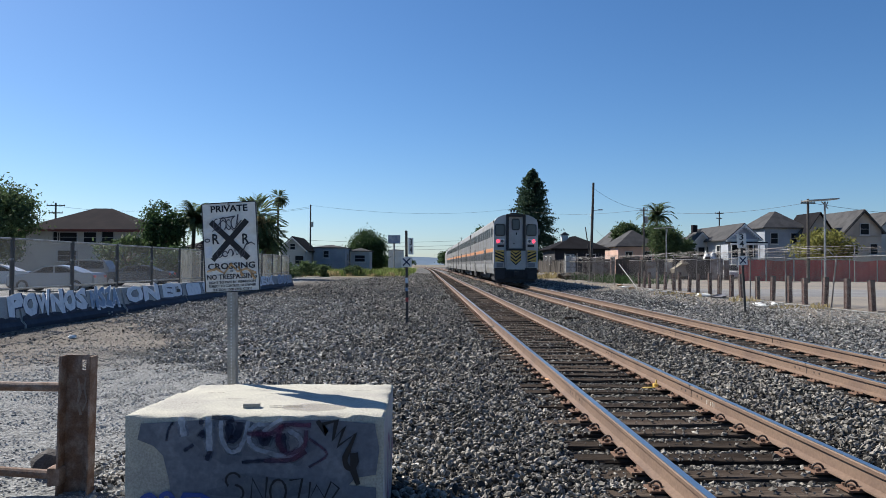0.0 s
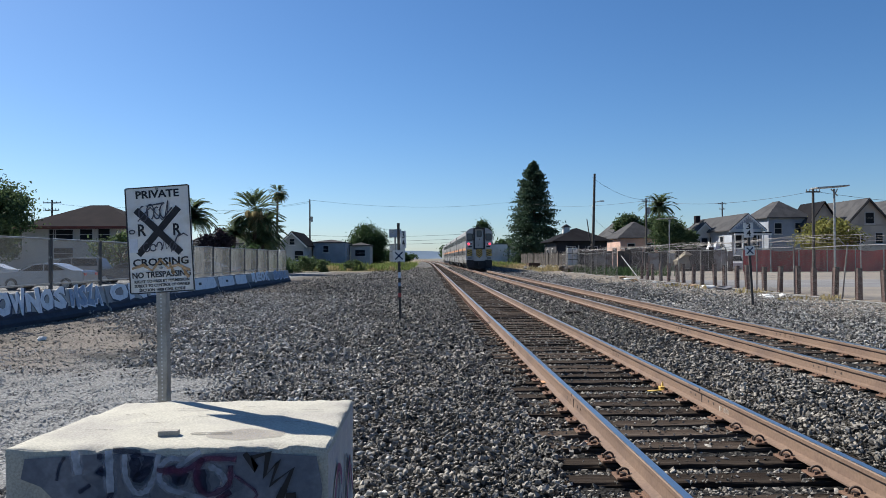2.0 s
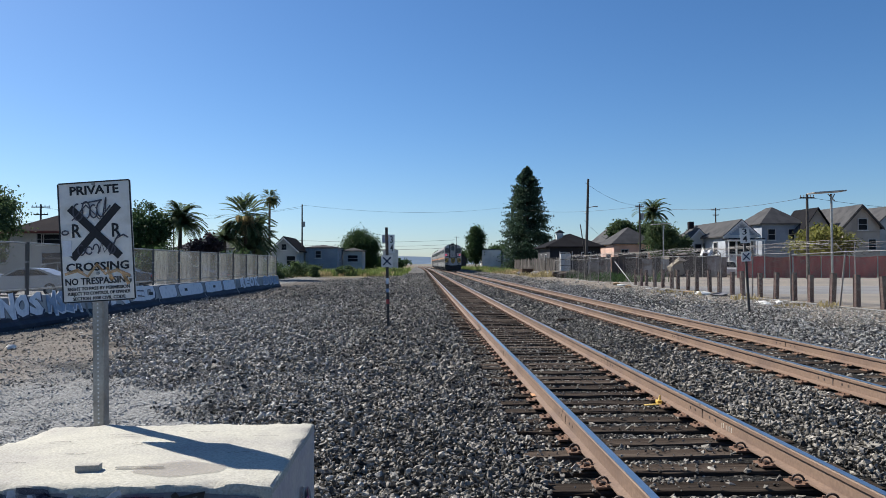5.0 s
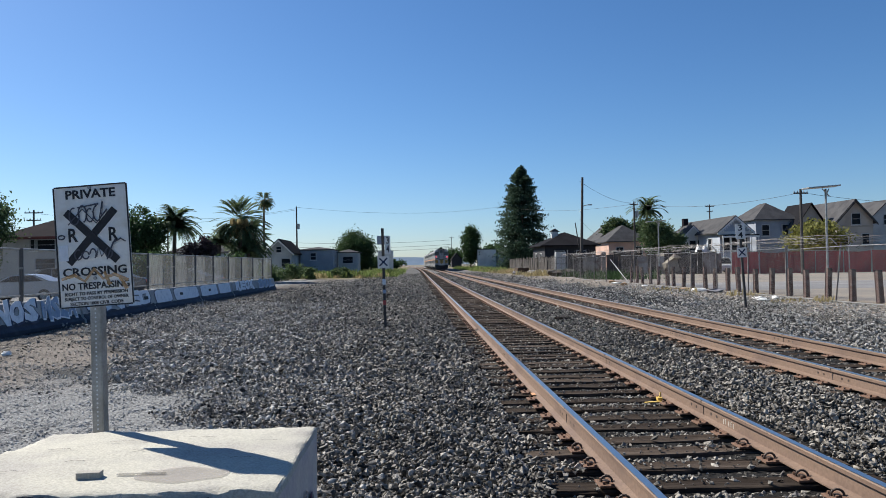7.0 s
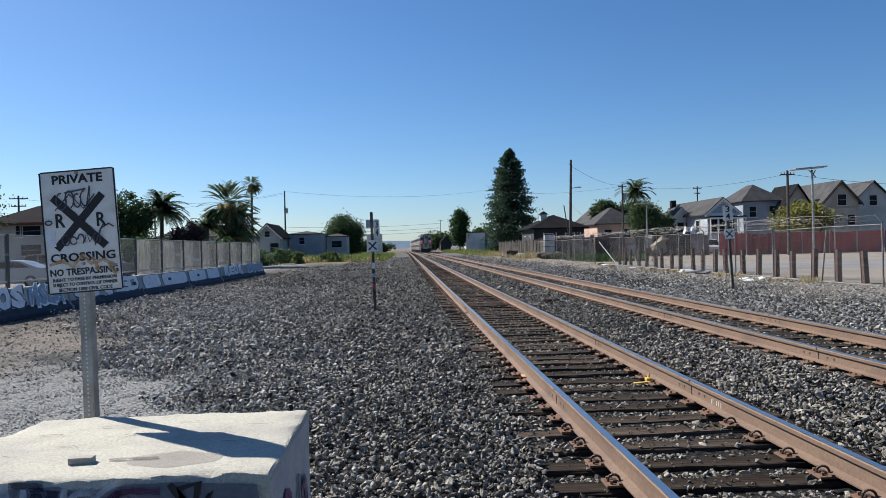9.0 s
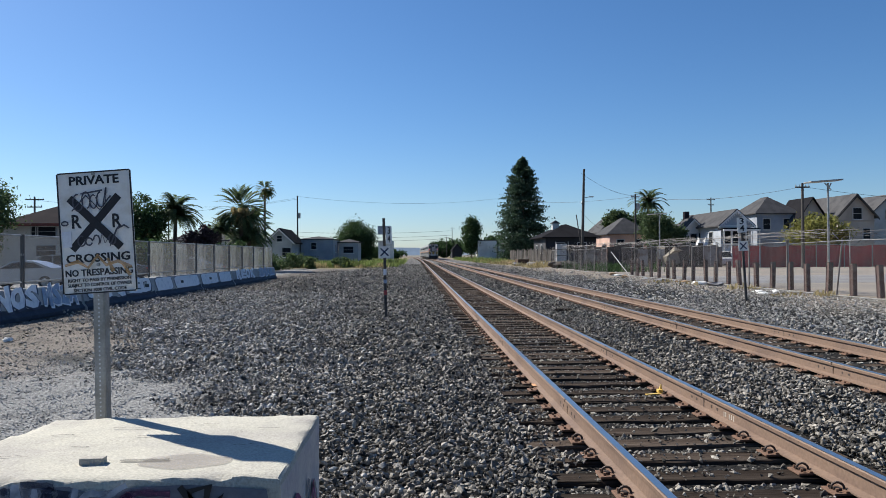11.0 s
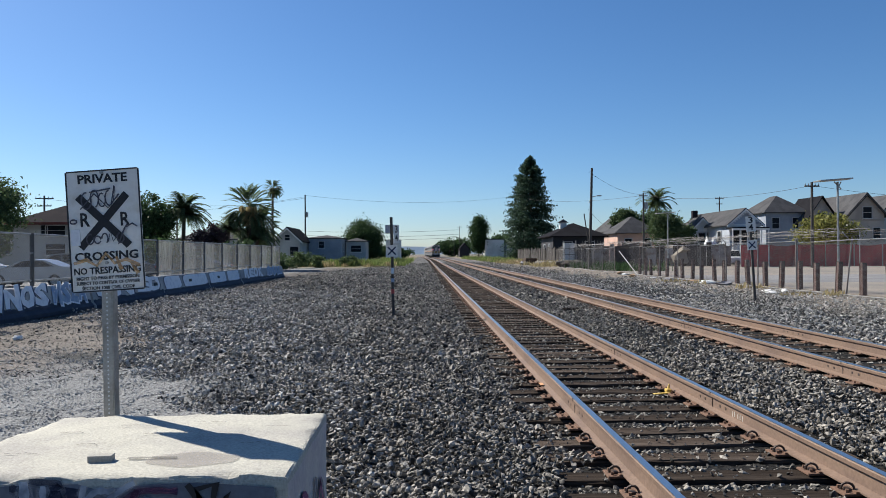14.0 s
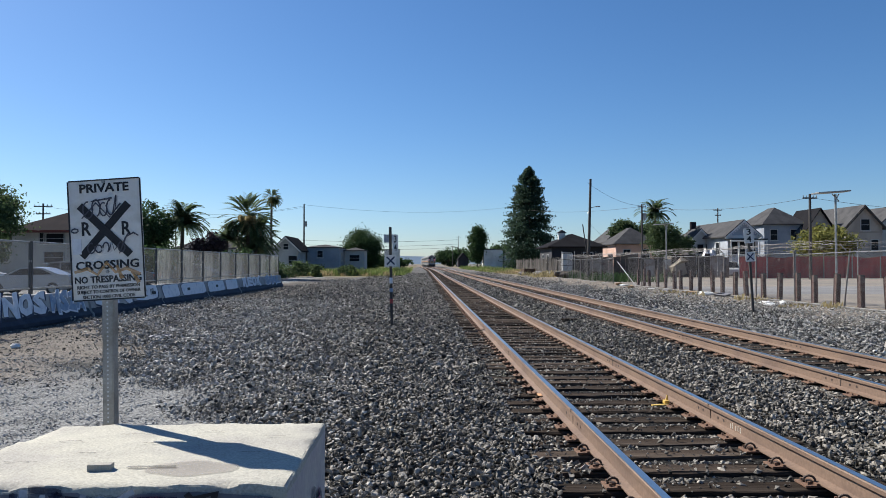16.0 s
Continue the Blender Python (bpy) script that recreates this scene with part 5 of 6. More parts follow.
mile_marker(-3.13, 20.5, -0.05, -1.0, 0, 62, 2.74, WOOD_POLE, "wooden mile marker with white number plate and crossed white plate", 0.3)
MARKER = bpy.data.objects["mile_marker"]
for z, hh, mat, lab in ((1.28, 0.16, PAINT_WHITE, "white band of peeling paint"), (1.02, 0.10, PAINT_PALE, "pale teal paint band"), (0.72, 0.12, RED_FABRIC, "red paint smear")):
    part("paint_band", bx((0.0, 0, z), (0.082, 0.056, hh), 0.002), mat, MARKER, lab)
mile_marker(8.2, 23.5, 0.1, -3.2, 0, 0, 2.72, WOOD_POLE, "leaning mile marker with number plate and crossed white plate", 0.31)


# ---- houses ----
ROOF_GREY = material("grey_shingle", (0.080, 0.080, 0.083), 1.0, spec=0.05, vary=0.3, scale=3, bump=0.4, second=(0.058, 0.058, 0.062), big=0.8)
ROOF_BROWN = material("brown_shingle", (0.023, 0.021, 0.025), 1.0, spec=0.04, vary=0.3, scale=3, bump=0.4, second=(0.030, 0.026, 0.029), big=0.8)
ROOF_DARK = material("dark_shingle", (0.018, 0.018, 0.021), 1.0, spec=0.04, vary=0.25, scale=3, bump=0.4)
TRIM = material("white_trim_paint", (0.70, 0.69, 0.66), 0.7, vary=0.08, scale=4, bump=0.05)
WALLS = {k: material(k + "_siding", c, 0.8, vary=0.12, scale=2, bump=0.15, second=tuple(v * 0.75 for v in c), big=0.5) for k, c in {"white": (0.62, 0.62, 0.60), "blue": (0.38, 0.42, 0.48), "peach": (0.55, 0.37, 0.30), "grey": (0.42, 0.43, 0.43), "tan": (0.38, 0.34, 0.30), "slate": (0.29, 0.32, 0.37), "dark": (0.03, 0.03, 0.036), "cream": (0.46, 0.44, 0.41)}.items()}


WINDOW_TRIM = material("dull_window_paint", (0.40, 0.40, 0.40), 0.7, vary=0.15, scale=4, bump=0.05)


def add_window(t, x, y, z, w, h, side=0):
    """A window with frame, sash bar and sill; side: 0 on the front (-y), -1 or 1 on a side wall."""
    m = pose(x, y, z, 0, 0, {0: 0, -1: -90, 1: 90}[side])
    fr = bmesh.new()
    for s in (-1, 1):
        box(fr, (s * (w / 2 + 0.05), -0.03, 0), (0.1, 0.08, h + 0.2), m)
        box(fr, (0, -0.03, s * (h / 2 + 0.05)), (w, 0.08, 0.1), m)
    box(fr, (0, -0.028, 0), (w, 0.05, 0.05), m)
    f = part("window", fr, WINDOW_TRIM, t, "dull white window frame")
    part("pane", box(bmesh.new(), (0, -0.012, 0), (w, 0.02, h), m), GLASS, f)
    part("sill", box(bmesh.new(), (0, -0.07, -h / 2 - 0.12), (w + 0.3, 0.14, 0.05), m), TRIM, f)


def house(x0, x1, y0, y1, eave, ridge, wall, roof, label, hip=False, along="y", windows=(), side_windows=(), over=0.45, chimney=None, trim=True, side=-1):
    """A house on the ground; along: the way of its ridge."""
    z0 = 0.1
    t = thing("house", pose(0, 0, 0), label, "house", "houses round the line")
    bm = bmesh.new()
    w = bmesh.new()
    xm, ym = (x0 + x1) / 2, (y0 + y1) / 2
    if hip:
        box(w, (xm, ym, (z0 + eave) / 2), (x1 - x0, y1 - y0, eave - z0))
        d = min(x1 - x0, y1 - y0) / 2
        a = [(x0 - over, y0 - over), (x1 + over, y0 - over), (x1 + over, y1 + over), (x0 - over, y1 + over)]
        b = [(x0 + d, y0 + d), (x1 - d, y0 + d), (x1 - d, y1 - d), (x0 + d, y1 - d)]
        lo = [bm.verts.new((x, y, eave - 0.12)) for x, y in a]
        mid = [bm.verts.new((x, y, eave)) for x, y in a]
        hi = [bm.verts.new((x + (0.01 if k in (1, 2) else -0.01), y + (0.01 if k > 1 else -0.01), ridge)) for k, (x, y) in enumerate(b)]
        for k in range(4):
            j = (k + 1) % 4
            bm.faces.new((lo[k], lo[j], mid[j], mid[k]))
            bm.faces.new((mid[k], mid[j], hi[j], hi[k]))
        bm.faces.new(hi)
        bm.faces.new(lo[::-1])
    else:
        if along == "y":
            prof = [(x0, z0), (x1, z0), (x1, eave), (xm, ridge), (x0, eave)]
            extrude(w, prof, y0, y1)
            k = (ridge - eave) / (xm - x0)
            rp = [(x0 - over, eave - k * over), (xm, ridge), (x1 + over, eave - k * over), (x1 + over, eave - k * over + 0.16), (xm, ridge + 0.18), (x0 - over, eave - k * over + 0.16)]
            extrude(bm, rp, y0 - over, y1 + over)
        else:
            turn = pose(0, 0, 0, 0, 0, 90)
            prof = [(y0, z0), (y1, z0), (y1, eave), (ym, ridge), (y0, eave)]
            extrude(w, prof, -x1, -x0, turn)
            k = (ridge - eave) / (ym - y0)
            rp = [(y0 - over, eave - k * over), (ym, ridge), (y1 + over, eave - k * over), (y1 + over, eave - k * over + 0.16), (ym, ridge + 0.18), (y0 - over, eave - k * over + 0.16)]
            extrude(bm, rp, -x1 - over, -x0 + over, turn)
    part("wall", w, wall, t)
    r = part("roof", bm, roof, t, "shingled roof")
    if trim and not hip and along == "y":
        tr = bmesh.new()
        for s in (-1, 1):
            k = (ridge - eave) / (xm - x0)
            pts = [(xm, ridge + 0.03), (xm + s * (xm - x0 + over), eave - k * over + 0.03), (xm + s * (xm - x0 + over), eave - k * over - 0.2), (xm, ridge - 0.24)]
            extrude(tr, pts, y0 - over - 0.04, y0 - over - 0.003)
        part("barge_board", tr, TRIM, r, "white barge board")
    for x, z, ww, hh in windows:
        add_window(t, x, y0, z, ww, hh)
    for y, z, ww, hh in side_windows:
        add_window(t, x0 if side < 0 else x1, y, z, ww, hh, side)
    if chimney:
        part("chimney", bx((chimney[0], chimney[1], (chimney[2] + ridge - 1) / 2), (0.7, 0.7, chimney[2] - ridge + 1), 0.03), ROOF_BROWN, r, "brick chimney")
    return t


# right of the line
house(15.4, 22.4, 100, 110, 4.0, 5.9, WALLS["dark"], ROOF_DARK, "low dark house with a dark hip roof and rooftop cupola", hip=True, over=0.6, windows=((17.4, 2.6, 1.2, 1.1), (20.4, 2.6, 1.2, 1.1)), side_windows=((103, 2.4, 1.2, 1), (107, 2.4, 1.2, 1)))
cup = thing("cupola", pose(17.5, 104, 5.1), "small pale louvred cupola on the dark house's roof", "cupola")
part("box", bx((0, 0, 0.45), (0.9, 0.9, 0.9), 0.02), WALLS["white"], cup)
part("cap", extrude(bmesh.new(), [(-0.7, 0.9), (0.7, 0.9), (0, 1.35)], -0.6, 0.6), ROOF_GREY, cup)
house(27.1, 33.1, 107, 115, 4.9, 7.4, WALLS["peach"], ROOF_GREY, "peach-painted house with a grey hip roof", hip=True, windows=((28.7, 3.3, 1.0, 1.4), (31.5, 3.3, 1.0, 1.4)))
house(36.1, 39.9, 90, 106, 5.3, 6.95, WALLS["blue"], ROOF_GREY, "blue victorian house with white trim and grey gable roof", windows=((36.9, 3.6, 0.8, 1.5), (38.0, 3.6, 0.8, 1.5), (39.1, 3.6, 0.8, 1.5)), side_windows=((93, 3.6, 1, 1.4), (97, 3.6, 1, 1.4), (101, 3.6, 1, 1.4)), chimney=(37.0, 104, 7.6))
house(33.6, 35.9, 97, 99.6, 5.0, 6.2, WALLS["white"], ROOF_GREY, "white gabled dormer wing of the blue house", windows=((34.75, 3.6, 0.8, 1.2),))
house(33.2, 35.55, 100, 106, 4.6, 5.6, WALLS["white"], ROOF_GREY, "white side wing with grey roof", windows=((34.3, 3.4, 0.9, 1.1),))
house(46.6, 52.6, 105, 113, 7.4, 10.0, WALLS["slate"], ROOF_GREY, "tall grey house with a steep hip roof", hip=True, windows=((48.0, 5.8, 1, 1.5), (51.0, 5.8, 1, 1.5)))
house(51.9, 55.9, 104, 110, 6.0, 8.6, WALLS["grey"], ROOF_GREY, "grey house with a bay window and grey roof", hip=True, windows=((52.6, 4.6, 0.9, 1.5), (53.9, 4.6, 0.9, 1.5), (55.2, 4.6, 0.9, 1.5)))
house(55.5, 60.7, 100, 112, 6.8, 9.6, WALLS["tan"], ROOF_GREY, "tan gabled house with a grey-brown shingle roof", windows=((58.3, 7.0, 1.2, 1.5), (56.8, 4.2, 1, 1.4), (59.6, 4.2, 1, 1.4)), side_windows=((103, 5.2, 1, 1.4), (108, 5.2, 1, 1.4)), trim=False)
house(52.6, 55.9, 103, 109, 7.0, 9.4, WALLS["tan"], ROOF_DARK, "narrow gabled house wing with a dark roof", trim=False, windows=((54.2, 6.6, 0.9, 1.2),))
house(62.6, 68.4, 103, 114, 7.0, 9.7, WALLS["grey"], ROOF_GREY, "grey gabled house with a shingle roof", windows=((65.5, 7.0, 1.1, 1.4),), side_windows=((106, 5, 1, 1.4),), trim=False)
house(28.2, 33.4, 120, 130, 5.2, 8.2, WALLS["grey"], ROOF_GREY, "far grey house behind the trees", hip=True)
# left of the line
house(-45.6, -33.6, 79, 89, 5.2, 7.9, WALLS["cream"], ROOF_BROWN, "white two-storey building with a brown hip roof", hip=True, over=0.8, windows=((-42.4, 4.4, 0.6, 1.1), (-41.2, 4.4, 2.0, 1.0), (-38.8, 4.4, 1.3, 1.1), (-36.9, 4.4, 1.2, 1.2), (-41.2, 2.4, 2.0, 1.1)), side_windows=((82, 4.4, 1.0, 1.1),), side=1)
house(-33.0, -22.8, 93, 101, 3.7, 5.4, WALLS["white"], ROOF_GREY, "low white house behind the covered fence", hip=True, windows=((-30, 2.3, 1.4, 1.1), (-26, 2.3, 1.4, 1.1)))
fascia = part("fascia", bx((-39.6, 78.18, 5.12), (13.6, 0.06, 0.28)), material("red_brown_fascia", (0.16, 0.05, 0.04), 0.8, vary=0.15), bpy.data.objects[[o.name for o in bpy.data.objects if o.get("label", "").startswith("white two-storey")][0]], "red-brown fascia board")
house(-64.0, -47.5, 94, 103, 4.2, 5.8, WALLS["cream"], ROOF_BROWN, "long low cream building behind the cars", hip=True, windows=((-60, 2.6, 1.4, 1.1), (-55, 2.6, 1.4, 1.1), (-50.5, 2.6, 1.4, 1.1)))
house(-24.0, -20.4, 108, 118, 3.9, 5.6, WALLS["grey"], ROOF_DARK, "small grey gabled house behind the weeds", windows=((-22.2, 4.2, 0.7, 0.8), (-21.2, 2.2, 1.2, 1.3)))
house(-20.2, -15.2, 115, 123, 4.3, 4.75, WALLS["slate"], ROOF_GREY, "slate-blue low house with a flat roof", hip=True, over=0.2, windows=((-18.2, 3.2, 0.8, 1.0),), side_windows=((118, 2.8, 0.9, 1.1),), side=1)
house(-15.0, -11.8, 121, 127, 3.9, 4.4, WALLS["grey"], ROOF_GREY, "grey house with an open porch", hip=True, over=0.3, windows=((-13.4, 2.6, 1.6, 1.0),))
house(-12.6, -8.6, 200, 208, 5.6, 5.8, WALLS["white"], ROOF_GREY, "plain white industrial building beyond the weeds", hip=True, over=0.05)
house(13.6, 18.4, 188, 196, 5.3, 5.5, WALLS["white"], ROOF_GREY, "pale blue-white container-like shed beside the line", hip=True, over=0.05)
house(18.8, 22.5, 186, 194, 4.2, 4.8, WALLS["grey"], ROOF_GREY, "small grey shed beside the line", hip=True, over=0.2)
house(12.5, 16.5, 300, 310, 3.6, 6.0, WALLS["dark"], ROOF_DARK, "far dark house beside the line", over=0.4, trim=False)


def house_labelled(words):
    return [o for o in bpy.data.objects if o.get("label", "").startswith(words)][0]


def blue_house_front():
    """Porch, columns, frieze and toothed gable trim of the blue house."""
    t = house_labelled("blue victorian")
    part("frieze", bx((38.0, 89.93, 4.98), (4.3, 0.1, 0.32), 0.01), TRIM, t, "white frieze board")
    porch = part("porch", bx((38.0, 89.1, 4.62), (4.6, 1.7, 0.16), 0.02), ROOF_DARK, t, "dark porch roof")
    part("porch_beam", bx((38.0, 88.3, 4.44), (4.6, 0.12, 0.2), 0.01), TRIM, porch, "white porch beam")
    for x in (35.8, 36.75, 37.6, 38.5, 39.3, 40.2):
        part("column", pipe((x, 88.3, 0.1), (x, 88.3, 4.36), 0.075, 0.06, 10), TRIM, porch, "white turned column")
    part("railing", bx((38.0, 88.3, 1.2), (4.5, 0.06, 0.9), 0.01), TRIM, porch, "white porch railing")
    k = (6.95 - 5.3) / 1.9
    for s in (-1, 1):
        for j in range(9):
            d = 0.12 + 0.25 * j
            part("gable_tooth", solid([(-0.1, 0), (0.1, 0), (0, -0.2)], 0.04, pose(38.0 + s * d, 89.55, 6.95 - 0.28 - k * d)), TRIM, t)
    part("belt_board", bx((58.1, 99.96, 6.0), (5.3, 0.06, 0.22), 0.01), TRIM_DULL, house_labelled("tan gabled"), "belt board across the gable's foot")
    for s in (-1, 1):
        part("barge_board", solid([(0, 9.6), (s * 3.05, 6.32), (s * 3.05, 6.08), (0, 9.34)], 0.05, pose(58.1, 99.5, 0)), BARGE, house_labelled("tan gabled"), "dark barge board")


TRIM_DULL = material("dull_trim_paint", (0.30, 0.27, 0.24), 0.8, vary=0.15, bump=0.1)
BARGE = material("dark_barge_paint", (0.05, 0.045, 0.045), 0.8, vary=0.15, bump=0.1)
blue_house_front()
for words, dx, dz in (("tan gabled", 0.7, 0), ("blue victorian", -0.6, 0), ("tall grey house", 0.6, 0), ("peach-painted", -1.0, -0.3)):
    house_labelled(words).location.x += dx
    house_labelled(words).location.z += dz

# ---- trees ----
LEAF = {k: leaf_material(k + "_leaves", c) for k, c in {"conifer": (0.050, 0.084, 0.055), "dark": (0.05, 0.088, 0.036), "mid": (0.082, 0.122, 0.056), "olive": (0.20, 0.20, 0.06), "palm": (0.12, 0.165, 0.08), "purple": (0.08, 0.05, 0.05), "weed": (0.17, 0.22, 0.07), "dry": (0.33, 0.275, 0.15)}.items()}
BARK = material("rough_bark", (0.11, 0.085, 0.065), 0.95, vary=0.35, scale=3, bump=0.8)


def leaf_mesh(name, pts, size, mat, parent, rng, droop=0.0):
    n = len(pts)
    u, v = rng.normal(size=(n, 3)), rng.normal(size=(n, 3))
    u[:, 2] -= droop
    u /= np.linalg.norm(u, axis=1)[:, None]
    v -= (v * u).sum(1)[:, None] * u
    v /= np.linalg.norm(v, axis=1)[:, None]
    s = size * (0.6 + 0.8 * rng.random((n, 1)))
    vt, f = quads(pts, u * s, v * s * 0.55)
    return mesh_from(name, vt, f, mat, parent)


def broadleaf(x, y, h, rx, rz, mat, label, seed, leaves=6000, size=0.16, trunk=0.35, z0=0.0, name="tree", clumps=60):
    """A tree: tapered trunk, limbs that end in clumps, and a crown of many small leaves with gaps."""
    rng = np.random.default_rng(seed)
    t = thing(name, pose(x, y, z0), label, "tree" if h > 2.5 else "shrub", "trees and shrubs")
    cz = h - rz
    d = rng.normal(size=(clumps, 3))
    d /= np.linalg.norm(d, axis=1)[:, None]
    rad = (0.45 + 0.5 * rng.random(clumps) ** 0.6)[:, None]
    c = d * rad * np.array([rx, rx, rz]) + np.array([0, 0, cz])
    c[:, 2] = np.maximum(c[:, 2], 0.25 * rz)
    tr = bmesh.new()
    if h > 2.5:
        fork = max(0.5, cz - rz * 0.5)
        tube(tr, (0, 0, -0.1), (0.05, 0, fork), trunk * 0.5, trunk * 0.36, 8)
        for k in range(0, clumps, 5):
            tube(tr, (0.05, 0, fork * (0.8 + 0.2 * rng.random())), c[k], trunk * 0.2, 0.02, 5)
    else:
        for k in range(0, clumps, 6):
            tube(tr, (0, 0, -0.05), c[k], 0.02, 0.006, 4)
    part("trunk", tr, BARK, t, "brown trunk and limbs")
    r = (0.16 + 0.20 * rng.random(clumps)) * (rx + rz) / 2
    k = rng.integers(0, clumps, leaves)
    p = c[k] + rng.normal(size=(leaves, 3)) * r[k][:, None] * np.array([0.62, 0.62, 0.5])
    p[:, 2] = np.maximum(p[:, 2], 0.05)
    leaf_mesh("crown", p, size, mat, t, rng)
    return t


def conifer(x, y, h, w, label, seed, boughs=640, per=58):
    rng = np.random.default_rng(seed)
    t = thing("conifer", pose(x, y, 0), label, "tree", "trees and shrubs")
    part("trunk", pipe((0, 0, -0.2), (0, 0, h * 0.96), w * 0.045, 0.03, 8), BARK, t, "straight tapered trunk")
    f = 0.05 + 0.95 * rng.random(boughs) ** 1.05
    z = h * f
    reach = w / 2 * np.interp(f, [0, 0.12, 0.3, 0.55, 0.8, 0.93, 1.0], [0.75, 0.95, 1.0, 0.84, 0.55, 0.31, 0.05]) * (0.72 + 0.4 * rng.random(boughs))
    a = rng.random(boughs) * 2 * math.pi
    limbs = bmesh.new()
    for k in range(0, boughs, 6):
        tube(limbs, (0, 0, z[k] + 0.2), (reach[k] * math.cos(a[k]) * 0.9, reach[k] * math.sin(a[k]) * 0.9, z[k] - 0.12 * reach[k]), 0.06, 0.015, 4)
    part("limbs", limbs, BARK, t)
    s = rng.random((boughs, per)) ** 0.6
    rr = reach[:, None] * s
    spread = 0.10 + 0.13 * rr
    px = rr * np.cos(a)[:, None] + rng.normal(size=s.shape) * spread * 0.8
    py = rr * np.sin(a)[:, None] + rng.normal(size=s.shape) * spread * 0.8
    pz = z[:, None] - 0.16 * rr + 0.05 * rr * s + rng.normal(size=s.shape) * 0.16
    leaf_mesh("crown", np.stack([px, py, pz], -1).reshape(-1, 3), 0.17, LEAF["conifer"], t, rng, 0.5)
    return t


def palm(x, y, h, r, label, seed, fan=True, fronds=44, z0=0.0, trunk=0.22):
    """A palm: ringed trunk and a head of arching fronds of narrow leaflets."""
    rng = np.random.default_rng(seed)
    t = thing("palm_tree", pose(x, y, z0), label, "palm tree", "palm trees")
    tr = bmesh.new()
    n = 8
    for k in range(n):
        tube(tr, (0.03 * math.sin(k), 0, h * k / n - 0.1), (0.03 * math.sin(k + 1), 0, h * (k + 1) / n), trunk * (1.1 - 0.3 * k / n), trunk * (1.0 - 0.3 * k / n), 8)
    part("trunk", tr, BARK, t, "slender ringed trunk")
    cs, us, vs = [], [], []
    for k in range(fronds):
        az, el = rng.random() * 2 * math.pi, radians(rng.uniform(-60, 85) if fan else rng.uniform(-15, 85))
        L = r * rng.uniform(0.8, 1.1)
        side = np.array([-math.sin(az), math.cos(az), 0])
        steps = 14 if fan else 22
        for j in range(steps):
            s = (j + 1) / steps
            arch = el - s * s * (0.5 if fan else 0.85)
            out = L * s * math.cos(el * 0.6 + arch * 0.4)
            p = np.array([math.cos(az) * out, math.sin(az) * out, h + L * s * math.sin(el * 0.4 + arch * 0.6)])
            d = np.array([math.cos(az) * math.cos(arch), math.sin(az) * math.cos(arch), math.sin(arch)])
            ll = L * (0.26 if not fan else 0.28 * (s if s > 0.45 else 0.08)) * (1.1 - 0.5 * s if not fan else 1)
            for sg in (-1, 1):
                w = side * sg * 0.8 + d * 0.75 + np.array([0, 0, -0.35 if not fan else -0.1])
                w /= np.linalg.norm(w)
                cs.append(p + w * ll * 0.5)
                us.append(w * ll * 0.5)
                vs.append(np.cross(w, d) * 0 + np.cross(w, side * 0.3 + np.array([0, 0, 1.0])) * max(L, 1.8) * (0.04 if fan else 0.028))
    vt, f = quads(np.array(cs), np.array(us), np.array(vs))
    mesh_from("crown", vt, f, LEAF["palm"], t, "green frond head")
    if fan:
        p = np.stack([rng.normal(size=160) * 0.18 * r, rng.normal(size=160) * 0.18 * r, h - rng.random(160) * r * 0.6], -1)
        leaf_mesh("dead_fronds", p, 0.12 * r, LEAF["dry"], t, rng, 2.0)
    return t


conifer(18.45, 142, 20.3, 10.1, "tall dark green conifer behind the board fence", 11)
broadleaf(12.0, 190, 11.4, 1.9, 4.9, LEAF["dark"], "tall slim dark green tree beside the line", 12, 12000, 0.2, clumps=110)
broadleaf(-13.4, 135, 7.6, 3.3, 3.9, LEAF["dark"], "dense round dark green tree beyond the weeds", 21, 34000, 0.13, clumps=420)
broadleaf(-44.5, 70, 9.4, 4.4, 3.6, LEAF["mid"], "large dark green tree behind the parked cars", 22, 16000, 0.13, clumps=80)
broadleaf(-27.9, 70, 7.3, 1.9, 2.4, LEAF["dark"], "leafy green tree behind the fence", 23, 8000, 0.11)
broadleaf(-22.3, 70, 4.5, 1.6, 1.4, LEAF["purple"], "dull purple shrub behind the fence", 24, 3000, 0.12)
broadleaf(-30.5, 68, 4.2, 2.4, 1.6, LEAF["mid"], "low green shrub tree behind the fence", 25, 3000, 0.13)
broadleaf(-52.5, 84, 8.2, 4.0, 3.2, LEAF["dark"], "dark green tree beyond the white building", 26, 8000, 0.15)
broadleaf(-25.2, 66, 3.2, 2.6, 1.4, LEAF["dark"], "dark green hedge bush behind the fence", 27, 4000, 0.12)
broadleaf(-19.6, 68, 3.0, 2.2, 1.3, LEAF["dark"], "dark green bush at the foot of the palms", 28, 4000, 0.12)
palm(-25.5, 72, 5.7, 2.4, "feathery green palm behind the fence", 31, False, 96)
palm(-19.9, 75, 6.3, 2.5, "green fan palm behind the fence", 32, True, 110)
palm(-19.7, 78, 4.6, 2.4, "green fan palm in a cluster", 33, True, 110)
palm(-21.8, 74, 4.2, 2.1, "low green palm in a cluster", 34, False, 60)
palm(-19.4, 76, 3.4, 2.4, "short bushy palm in a cluster", 36, False, 60)
palm(-28.0, 126, 13.0, 1.6, "tall slender fan palm behind the houses", 35, True, 90)
palm(29.6, 100, 8.5, 2.6, "feathery palm among the houses", 37, False, 60)
broadleaf(28.4, 92, 6.9, 2.1, 2.4, LEAF["mid"], "dark green tree among the houses", 41, 11000, 0.11)
